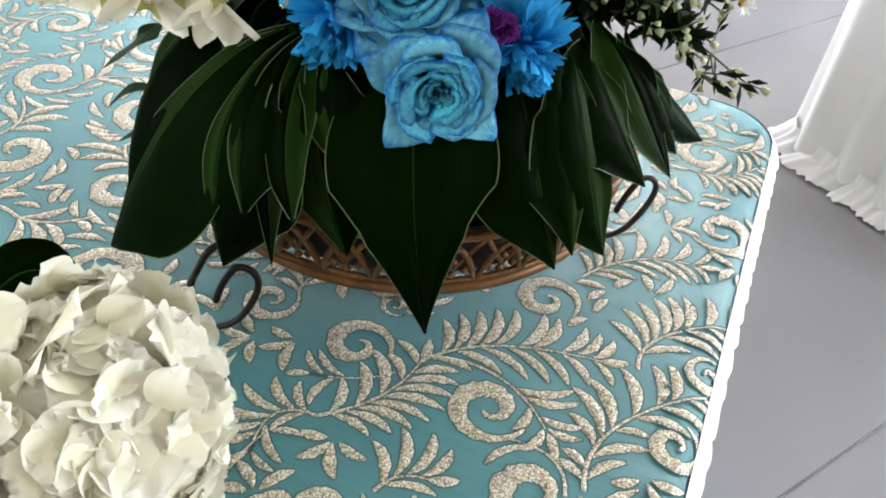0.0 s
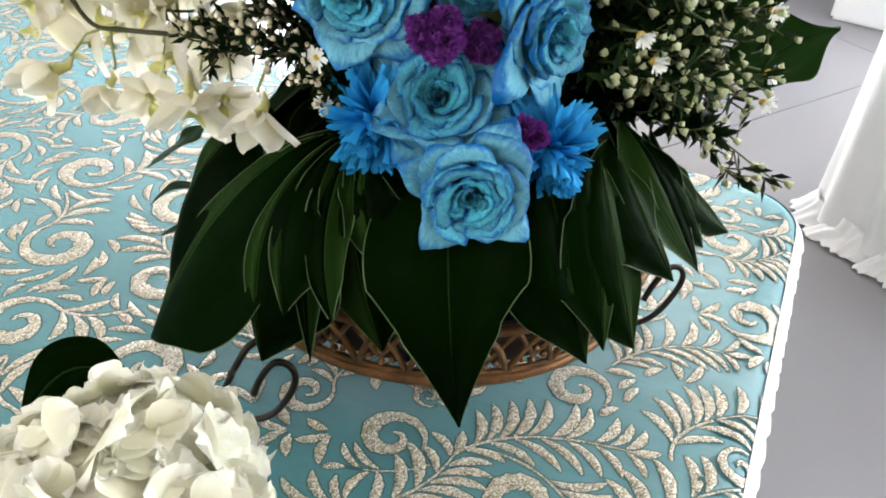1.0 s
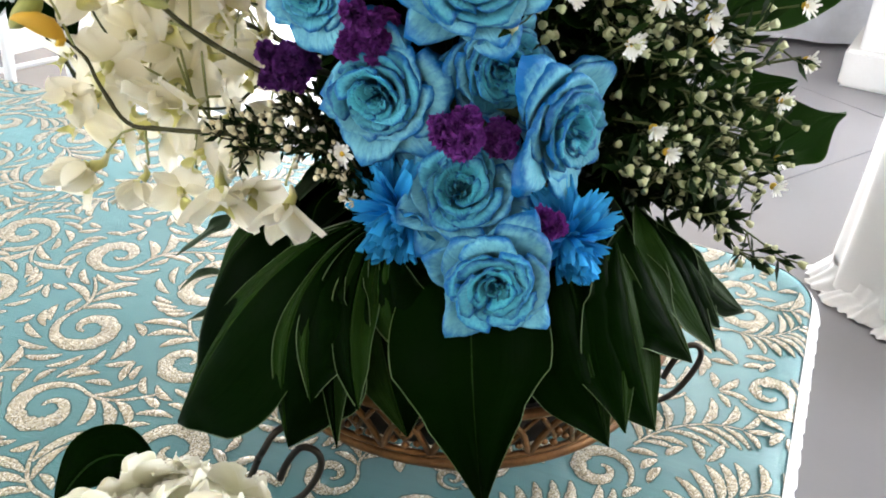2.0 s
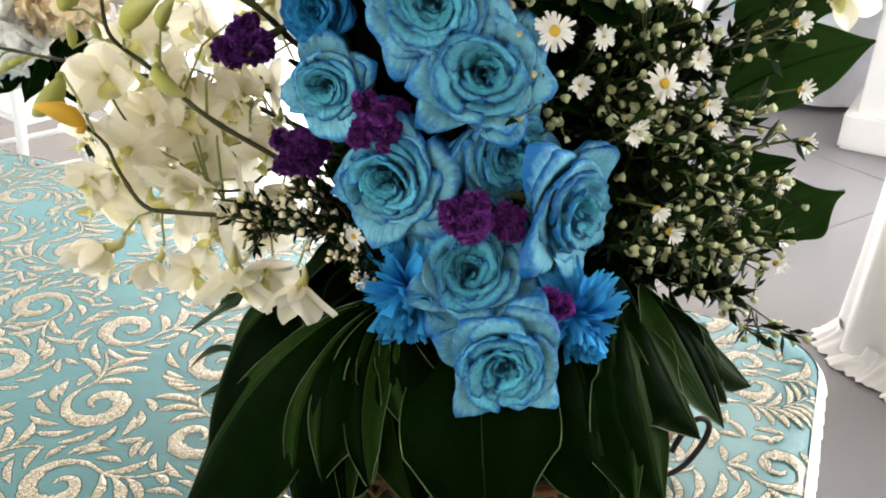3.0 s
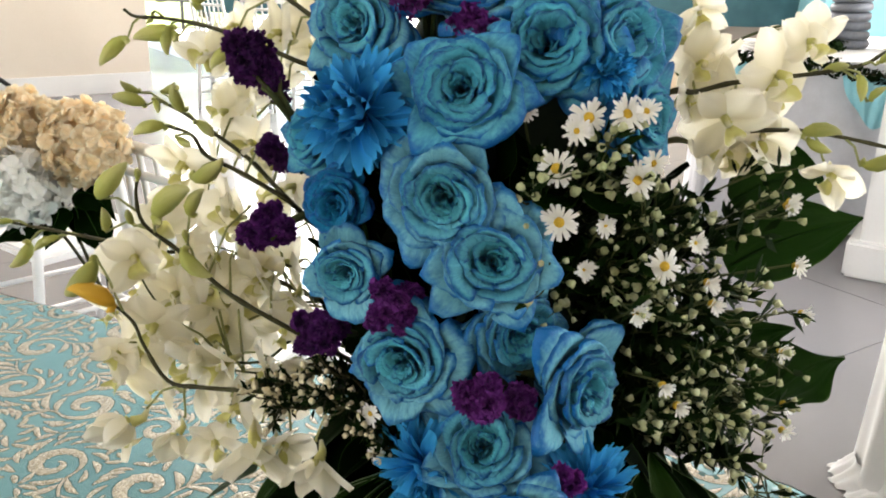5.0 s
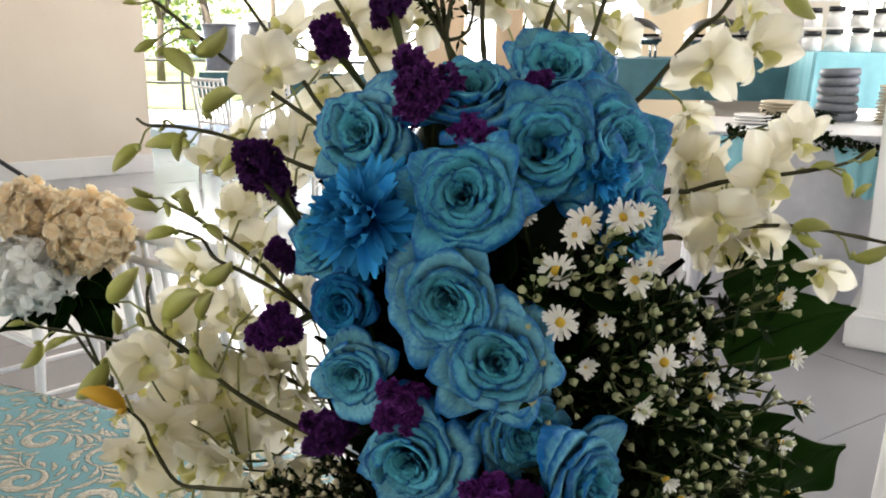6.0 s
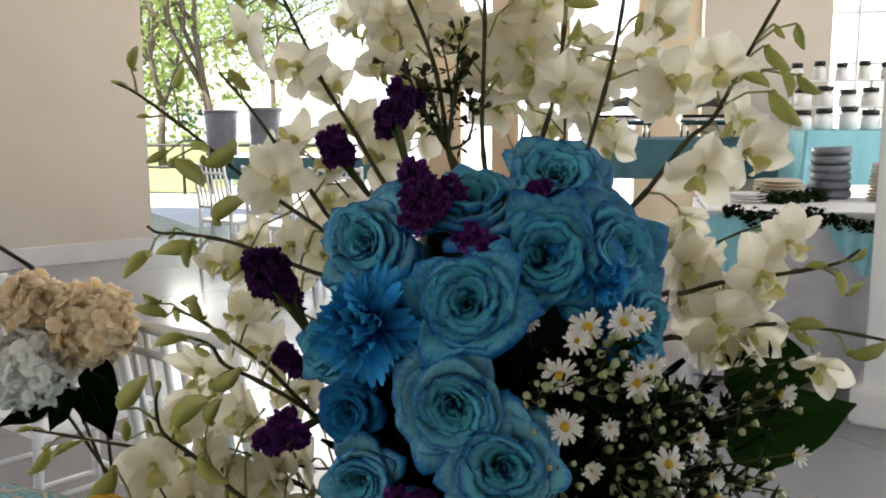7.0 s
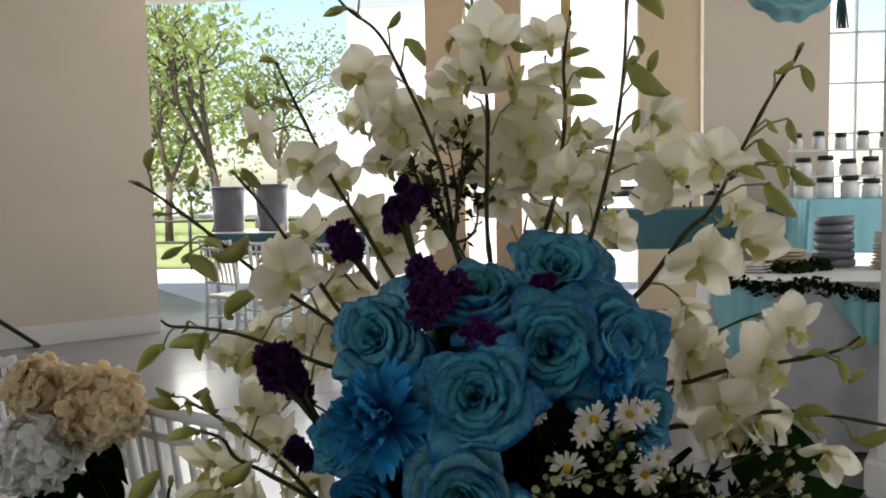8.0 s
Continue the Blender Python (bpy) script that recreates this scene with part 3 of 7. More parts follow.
RIM = ((0.03, 0.0), (0.012, -0.001), (0.003, -0.005), (-0.003, -0.014), (-0.006, -0.03), (-0.0095, -0.07))


def over_rim(p):
    """Lays a point of the flat pattern over the rounded rim of the cloth."""
    x, y, z = p
    up = z - TOP
    for axis, size in ((0, TABLE_L), (1, TABLE_W)):
        c = (x, y)[axis]
        low = c < size / 2
        d = c if low else size - c
        if d < 0.03:
            run = 0.03 - d
            for (o0, z0), (o1, z1) in zip(RIM, RIM[1:]):
                ln = math.hypot(o1 - o0, z1 - z0)
                if run <= ln or (o1, z1) == RIM[-1]:
                    k = run / ln
                    o, h = o0 + (o1 - o0) * k, z0 + (z1 - z0) * k
                    nx, nz = (z1 - z0) / ln, (o0 - o1) / ln
                    break
                run -= ln
            o, h = o + nx * (up + 0.0008), TOP + h + nz * (up + 0.0008)
            c = o if low else size - o
            x, y = (c, y) if axis == 0 else (x, c)
            z = h
            break
    return (x, y, z)


SCROLLS = (
        (0.149, 0.762, -135, -1, 0.025, 0),
        (0.245, 0.721, 85, 1, 0.028, 0),
        (0.281, 0.838, -151, -1, 0.026, 0),
        (0.432, 0.955, -271, -1, 0.03, 0),
        (0.368, 0.711, 176, 1, 0.021, 0),
        (0.399, 0.78, -51, -1, 0.018, 0),
        (0.156, 0.625, 154, 1, 0.024, 0),
        (0.277, 0.658, 120, 1, 0.029, 0),
        (0.054, 0.701, -139, -1, 0.021, 0),
        (0.078, 0.795, 140, 1, 0.021, 1),
        (0.431, 1.122, 55, 1, 0.024, 0),
        (0.337, 0.956, 86, 1, 0.023, 0),
        (0.169, 0.808, 67, 1, 0.012, 0))
VINES = (
        ((0.135, 0.694), (0.18, 0.712), (0.195, 0.754), 0.026, 1),
        ((0.195, 0.754), (0.234, 0.793), (0.322, 0.779), 0.026, 1),
        ((0.2, 0.761), (0.256, 0.766), (0.283, 0.71), 0.026, -1),
        ((0.308, 0.665), (0.304, 0.723), (0.396, 0.761), 0.028, 1),
        ((0.348, 0.776), (0.346, 0.816), (0.425, 0.838), 0.026, 1),
        ((0.135, 0.694), (0.099, 0.705), (0.101, 0.658), 0.022, -1),
        ((0.296, 0.659), (0.3, 0.699), (0.245, 0.698), 0.022, -1),
        ((0.181, 0.643), (0.192, 0.662), (0.213, 0.657), 0.024, 1),
        ((0.309, 0.87), (0.352, 0.916), (0.402, 0.904), 0.024, 1),
        ((0.412, 1.05), (0.452, 1.031), (0.486, 1.078), 0.022, -1),
        ((0.09, 0.635), (0.096, 0.662), (0.109, 0.678), 0.022, 1),
        ((0.179, 0.741), (0.158, 0.726), (0.119, 0.729), 0.02, 1))


def brocade(cloth):
    w = Brocade()
    inv = TABLE.inverted()
    r = random.Random(3)
    tails = []
    # the scrolls that lie open before the basket: eye, way of the tail, hand, size
    for x, y, a, hand, size, run in SCROLLS:
        q = inv @ Vector((x, y, 0))
        k = w.spiral(q.x, q.y, radians(a - 163.5), hand, size)
        if run and k:
            tails.append(k)
    flat = lambda p: tuple((inv @ Vector((*p, 0)))[:2])
    for p0, p1, p2, size, hand in VINES:
        w.vine(flat(p0), flat(p1), flat(p2), size, hand)
    crowned = []
    for j in range(10):
        for i in range(17):
            x, y = i * 0.122 + (0.061 if j % 2 else 0) + 0.005 + r.uniform(-.008, .008), 0.02 + j * 0.104 + r.uniform(-.008, .008)
            a, hand, size = radians((40, 215, 130, 300)[(i + 2 * j) % 4] + r.uniform(-14, 14)), (1, -1)[(i + j) % 2], 0.032 * r.uniform(0.85, 1.08)
            k = w.spiral(x, y, a, hand, size)
            if k:
                tails.append(k)
                crowned.append((x, y, a, hand, size))
    for row in crowned:
        w.crown(*row)
    for start, b, hand, size in tails:
        w.plume(start, b, hand, size, 0.62)
    # small fans in what is left
    for k in range(6000):
        x, y, a = r.uniform(0, TABLE_L), r.uniform(0, TABLE_W), r.uniform(0, 6.28)
        if any((int((x + dx) / 0.0014 + 500), int((y + dy) / 0.0014 + 500)) in w.taken for dx in (-.009, 0, .009) for dy in (-.009, 0, .009)):
            continue
        for q in (0, 1, -1, 2, -2, 3, -3):
            w.crescent(x + 0.005 * math.cos(a + q * 0.42), y + 0.005 * math.sin(a + q * 0.42), a + q * 0.42, 0.028 - 0.003 * abs(q), 0.0038, 0.75 * (q or 1) / max(1, abs(q)))
    w.s.v, w.o.v = [over_rim(p) for p in w.s.v], [over_rim(p) for p in w.o.v]
    tagged(part("brocade_scrollwork", w.s, "glitter", cloth, "raised cream glitter scrollwork"), kind="stuff")
    tagged(part("woven_outline", w.o, "outline", cloth, "dark teal threads round the scrollwork"), kind="stuff")


table()
brocade(tablecloth())


# ---- the basket on its wire stand ----
AX, AY = 0.155, 0.945


def basket():
    t = thing("flower_basket", "round openwork bronze basket on scrolled black wire feet", "basket", pose(AX, AY, TOP))
    s = Shape()
    s.lathe([(0.02, 0.045), (0.15, 0.043), (0.158, 0.05), (0.172, 0.095), (0.168, 0.096), (0.15, 0.055), (0.02, 0.052)], 48)
    part("bowl", s, "bowl", t)
    for r, z, w in ((0.166, 0.043, 0.005), (0.1685, 0.051, 0.0025), (0.180, 0.098, 0.004)):
        s = Shape()
        s.tube([(r * math.cos(a), r * math.sin(a), z) for a in np.linspace(0, 2 * math.pi, 65)], w, 8, False)
        part("rim", s, "bronze", t)
    # openwork band: arches, crossed bars and beads
    for k in range(30):
        a0 = 2 * math.pi * k / 30
        s = Shape()

        def at(da, h):
            r = 0.168 + 0.27 * (h - 0.05)
            return (r * math.cos(a0 + da), r * math.sin(a0 + da), h)
        s.tube([at(-0.10 + 0.2 * q / 10, 0.052 + 0.034 * math.sin(math.pi * q / 10)) for q in range(11)], 0.0026, 5)
        s.tube([at(-0.10 + 0.1 * q / 6, 0.094 - 0.03 * q / 6) for q in range(7)], 0.002, 5)
        s.tube([at(0.10 - 0.1 * q / 6, 0.094 - 0.03 * q / 6) for q in range(7)], 0.002, 5)
        for da, h in ((0, 0.058), (-0.05, 0.062), (0.05, 0.062), (0, 0.072)):
            c = Vector(at(da, h))
            s.tube([c - Vector((0, 0, 0.003)), c, c + Vector((0, 0, 0.003))], [0.001, 0.0034, 0.001], 6)
        part("filigree", s, "bronze", t)
    curl = ((0.006, 0.077), (-0.012, 0.047), (-0.021, 0.019), (-0.016, 0.006), (0.000, 0.003), (0.016, 0.012), (0.028, 0.032), (0.032, 0.048), (0.028, 0.058), (0.019, 0.060), (0.012, 0.052), (0.006, 0.040), (0.002, 0.028))
    for fx, fy, turn in ((0.049 - AX, 0.757 - AY, 4), (0.330 - AX, 0.925 - AY, 18), (0.09 - AX, 1.105 - AY, 190)):
        e = Vector((math.cos(radians(turn)), math.sin(radians(turn)), 0))
        pts = [Vector((0.160 * fx, 0.160 * fy, 0)) / math.hypot(fx, fy) + Vector((0, 0, 0.046))] + [Vector((fx, fy, 0)) + e * q + Vector((0, 0, h)) for q, h in curl]
        s = Shape()
        s.tube(smooth_line(pts[2:], 5), 0.0026, 8)
        s.tube(smooth_line(pts[:3], 5), 0.0026, 8)
        part("wire_foot", s, "wire", t, "scrolled black wire foot")
    s = Shape()
    s.lathe([(0.0, 0.53), (0.05, 0.525), (0.078, 0.48), (0.09, 0.40), (0.095, 0.25), (0.10, 0.12), (0.11, 0.07), (0.13, 0.055), (0.0, 0.054)], 28,
            wave=lambda a, v: 1 + 0.06 * math.sin(3 * a + 5 * v))
    part("foam_block", s, "foam", t, "wet dark green floral foam")


basket()


# ---- leaves ----
def leaf(root, mid, tip, width, fold=0.25, name="broad_leaf", label="large glossy dark green leaf in the basket", material="leaf", axis=(AX, AY), seed=0, group="basket leaves", twist=0.0, wave=1.0):
    """A broad pointed leaf along a bent rib, folded at the rib, with a wavy margin."""
    r = random.Random(seed)
    ph, amp = r.uniform(0, 6), r.uniform(0.6, 2.0) * wave
    twist += r.uniform(-0.28, 0.28)
    sway = r.uniform(-0.006, 0.006)
    root, mid, tip = Vector(root), Vector(mid), Vector(tip)
    ctrl = 2 * mid - 0.5 * (root + tip)
    s = Shape()

    def fn(u, v):
        p = bez(root, ctrl, tip, v)
        d = (bez(root, ctrl, tip, min(1, v + 0.02)) - bez(root, ctrl, tip, max(0, v - 0.02))).normalized()
        out = Vector((p.x - axis[0], p.y - axis[1], 0.25 * (1 - v))).normalized()
        side = d.cross(out).normalized()
        out = side.cross(d).normalized()
        side, out = side * math.cos(twist) + out * math.sin(twist), out * math.cos(twist) - side * math.sin(twist)
        x = 2 * u - 1
        prof = math.sin(math.pi * min(1.0, v ** 0.80 * 0.93 + 0.055)) ** 0.85
        prof *= 1 if v < 0.6 else 1 - 0.62 * ((v - 0.6) / 0.4) ** 1.2
        w = width * 0.5 * max(prof, 0.012)
        curl = fold * (abs(x) + 0.25 * x * x) * w
        rip = 0.0042 * amp * math.sin(9 * v + ph + (2.5 if x > 0 else 0)) * abs(x) ** 2 * math.sin(math.pi * v) + 0.0035 * max(0, abs(x) - 0.75) * 4 * math.sin(math.pi * v)
        groove = -0.0016 * math.exp(-(x / 0.06) ** 2) - 0.0002 * math.cos(x * 18)
        return p + side * (x * w + sway * math.sin(math.pi * v)) + out * (-curl + rip + groove + 0.0025 * math.sin(5 * v + ph) * (1 - abs(x)))
    s.sheet(16, 22, fn)
    ob = tagged(new(name, s.mesh(name, MAT[material])), label, "leaf", group)
    rib = Shape()
    line = [fn(0.5, 0.02 + 0.93 * k / 12) for k in range(13)]
    rib.tube(line, [0.0016 * (1.1 - k / 12) * (width / 0.08) ** 0.5 for k in range(13)], 6)
    part("midrib", rib, "green_leaf", ob)
    return ob


def fan_leaf(root, mid, tip, left, right, fold_left, fold_right, peak, seed=0):
    """A pointed leaf creased along its rib: two halves of their own width that lean back by their own angle; peak: where it is widest."""
    r = random.Random(seed)
    ph, amp = r.uniform(0, 6), r.uniform(0.5, 1.2)
    if max(left, right) < 0.05:
        left, right = 1.3 * left, 1.3 * right
    root, mid, tip = Vector(root), Vector(mid), Vector(tip)
    ctrl = 2 * mid - 0.5 * (root + tip)
    q = math.log(0.5) / math.log(peak)
    s = Shape()

    def fn(u, v):
        p = bez(root, ctrl, tip, v)
        d = (bez(root, ctrl, tip, min(1, v + 0.02)) - bez(root, ctrl, tip, max(0, v - 0.02))).normalized()
        out = Vector((p.x - AX, p.y - AY, 0.10)).normalized()
        across = out.cross(d).normalized()
        out = d.cross(across).normalized()
        x = 2 * u - 1
        prof = math.sin(math.pi * v ** q) ** 0.75
        if left >= 0.05 and v > 0.50:
            prof *= 1 - 0.72 * ((v - 0.50) / 0.50) ** 0.85
        elif v > 0.8:
            prof *= 1 - 0.45 * ((v - 0.8) / 0.2)
        prof = max(prof, 0.10 * (1 - v) + 0.012)
        e = abs(x)
        w, f = (left, fold_left) if x < 0 else (right, fold_right)
        f *= 1 - 0.5 * e
        w *= prof
        rip = 0.0030 * amp * math.sin(10 * v + ph + (2.5 if x > 0 else 0)) * e ** 2 * math.sin(math.pi * v)
        rip -= 0.18 * w * e ** 2.5 if w > 0.03 else 0
        side = math.copysign(e * w, x)
        vein = 0.00035 * math.sin(34 * (v + 0.35 * e)) * min(1, w / 0.03) * (1 - e)
        pleat = 0.0016 * math.sin(math.pi * 2.2 * e + 0.6 * math.sin(4 * v + ph)) * min(1, w / 0.03) * math.sin(math.pi * v) ** 0.5
        return p + across * side * math.cos(f) + out * (e * w * math.sin(f) + rip + vein + pleat - 0.0012 * math.exp(-(x / 0.05) ** 2))
    halves = [(0.0, 0.5, fold_left), (0.5, 1.0, fold_right)]
    folded = [q for q in halves if q[2] <= -0.35]
    for a, b, f in halves:
        if f > -0.35 or len(folded) == 2 and a == 0:
            s.sheet(14, 36, lambda u, v: fn(a + (b - a) * u, v))
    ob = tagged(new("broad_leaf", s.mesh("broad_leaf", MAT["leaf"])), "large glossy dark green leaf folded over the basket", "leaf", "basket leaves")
    for a, b, f in folded[-1:]:
        under = Shape()
        under.sheet(14, 36, lambda u, v: fn(a + (b - a) * u, v))
        part("folded_half", under, "leaf_under", ob, "paler underside of the folded half")
    rib = Shape()
    rib.tube([fn(0.5, 0.03 + 0.93 * k / 14) for k in range(15)], [0.0005 * (1.15 - k / 14) for k in range(15)], 6)
    part("midrib", rib, "green_leaf", ob)
    for u in (0.0, 1.0):
        margin = Shape()
        margin.tube([fn(u, k / 36) for k in range(1, 36)], [0.0004 * (0.8 + 0.3 * math.sin(k * 0.25 + ph)) for k in range(1, 36)], 5)
        part("margin", margin, "margin", ob, "thin pale green margin")


for i, row in enumerate((
        ((0.045, 0.85, 0.962), (-0.006, 0.822, 0.909), (-0.036, 0.827, 0.794), 0.022, 0.06, -0.7, -0.1, 0.5),
        ((0.098, 0.82, 0.968), (0.028, 0.788, 0.916), (-0.058, 0.832, 0.757), 0.017, 0.066, -0.5, -0.12, 0.62),
        ((0.099, 0.815, 0.967), (0.052, 0.787, 0.936), (0.003, 0.79, 0.85), 0.008, 0.045, -0.6, -0.1, 0.5),
        ((0.102, 0.812, 0.968), (0.065, 0.763, 0.925), (0.06, 0.752, 0.823), 0.009, 0.044, -0.6, -0.05, 0.68),
        ((0.098, 0.804, 0.965), (0.078, 0.761, 0.933), (0.082, 0.735, 0.879), 0.007, 0.03, -0.6, -0.1, 0.55),
        ((0.107, 0.806, 0.969), (0.095, 0.76, 0.938), (0.101, 0.725, 0.853), 0.012, 0.012, -0.4, -0.9, 0.5))):
    fan_leaf(*row, seed=i + 0)
for i, row in enumerate((
        ((0.111, 0.803, 0.97), (0.105, 0.753, 0.937), (0.116, 0.721, 0.89), 0.012, 0.012, -0.35, -0.9, 0.5),
        ((0.117, 0.801, 0.967), (0.121, 0.757, 0.93), (0.144, 0.738, 0.858), 0.02, 0.032, -0.5, -0.1, 0.6),
        ((0.126, 0.794, 0.968), (0.125, 0.767, 0.948), (0.145, 0.742, 0.913), 0.013, 0.03, -0.4, -0.1, 0.45),
        ((0.171, 0.812, 0.972), (0.183, 0.730, 0.918), (0.197, 0.737, 0.802), 0.050, 0.050, -0.14, -0.20, 0.40),
        ((0.229, 0.815, 0.965), (0.245, 0.775, 0.932), (0.273, 0.757, 0.854), 0.034, 0.016, -0.05, -0.6, 0.55),
        ((0.253, 0.835, 0.968), (0.267, 0.792, 0.94), (0.282, 0.759, 0.865), 0.03, 0.014, -0.15, -0.7, 0.55))):
    fan_leaf(*row, seed=i + 6)
for i, row in enumerate((
        ((0.264, 0.843, 0.965), (0.278, 0.79, 0.931), (0.305, 0.783, 0.85), 0.03, 0.019, -0.15, -0.6, 0.62),
        ((0.272, 0.855, 0.965), (0.295, 0.818, 0.937), (0.325, 0.809, 0.89), 0.041, 0.014, -0.1, -0.5, 0.55),
        ((0.279, 0.875, 0.97), (0.308, 0.844, 0.944), (0.344, 0.83, 0.886), 0.022, 0.019, -0.5, -0.25, 0.5),
        ((0.296, 0.881, 0.96), (0.325, 0.855, 0.932), (0.349, 0.854, 0.89), 0.022, 0.016, -0.3, -0.4, 0.5),
        ((0.302, 0.894, 0.958), (0.331, 0.862, 0.926), (0.375, 0.896, 0.879), 0.014, 0.016, -0.3, -0.4, 0.45))):
    fan_leaf(*row, seed=i + 12)
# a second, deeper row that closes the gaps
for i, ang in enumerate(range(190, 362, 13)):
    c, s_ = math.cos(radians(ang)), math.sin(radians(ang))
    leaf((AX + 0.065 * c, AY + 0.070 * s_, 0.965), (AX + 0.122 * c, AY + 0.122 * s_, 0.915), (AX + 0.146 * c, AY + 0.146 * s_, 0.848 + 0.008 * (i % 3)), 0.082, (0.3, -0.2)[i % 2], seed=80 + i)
for i, ang in enumerate((18, 48, 80, 112, 142, 165, 183)):
    c, s_ = math.cos(radians(ang)), math.sin(radians(ang))
    leaf((AX + 0.08 * c, AY + 0.08 * s_, 0.985), (AX + 0.145 * c, AY + 0.18 * s_, 0.915), (AX + 0.180 * c, AY + 0.22 * s_, 0.82 + 0.01 * (i % 3)), 0.072, 0.4, seed=20 + i)
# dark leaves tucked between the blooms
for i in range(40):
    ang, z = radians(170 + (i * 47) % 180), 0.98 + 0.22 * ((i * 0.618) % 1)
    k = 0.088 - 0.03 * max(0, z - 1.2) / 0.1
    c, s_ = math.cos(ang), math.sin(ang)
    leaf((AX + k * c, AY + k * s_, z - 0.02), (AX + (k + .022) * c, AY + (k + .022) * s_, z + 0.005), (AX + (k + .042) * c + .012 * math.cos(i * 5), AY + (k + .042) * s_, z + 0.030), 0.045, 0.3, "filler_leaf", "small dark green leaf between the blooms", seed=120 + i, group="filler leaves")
# small pale leaves that stick out behind
leaf((-0.024, 0.9, 0.913), (-0.041, 0.895, 0.904), (-0.068, 0.89, 0.878), 0.01, 0.3, "pale_leaf", "small grey-green pointed leaf", "grey_leaf", (0.2, 2.0), 40, "pale leaves")
leaf((-0.034, 0.9, 0.857), (-0.049, 0.895, 0.856), (-0.07, 0.89, 0.844), 0.007, 0.3, "pale_leaf", "small grey-green pointed leaf", "grey_leaf", (0.2, 2.0), 41, "pale leaves")
leaf((-0.039, 0.9, 0.83), (-0.052, 0.895, 0.826), (-0.067, 0.89, 0.814), 0.006, 0.3, "pale_leaf", "small grey-green pointed leaf", "grey_leaf", (0.2, 2.0), 42, "pale leaves")
# big leaves that stand behind the asters
leaf((0.331, 0.96, 1.084), (0.38, 0.955, 1.112), (0.418, 0.945, 1.134), 0.062, 0.15, "aster_leaf", "broad mid-green leaf behind the asters", "green_leaf", (0.33, 2.2), 42, "leaves behind the asters")
leaf((0.366, 0.96, 0.97), (0.396, 0.955, 1.002), (0.423, 0.945, 1.023), 0.066, 0.15, "aster_leaf", "broad mid-green leaf behind the asters", "green_leaf", (0.33, 2.2), 43, "leaves behind the asters")
leaf((0.328, 0.96, 1.136), (0.363, 0.955, 1.153), (0.391, 0.945, 1.152), 0.056, 0.15, "aster_leaf", "broad mid-green leaf behind the asters", "green_leaf", (0.33, 2.2), 44, "leaves behind the asters")
leaf((0.325, 0.96, 1.01), (0.356, 0.955, 1.029), (0.384, 0.945, 1.045), 0.05, 0.15, "aster_leaf", "broad mid-green leaf behind the asters", "green_leaf", (0.33, 2.2), 45, "leaves behind the asters")

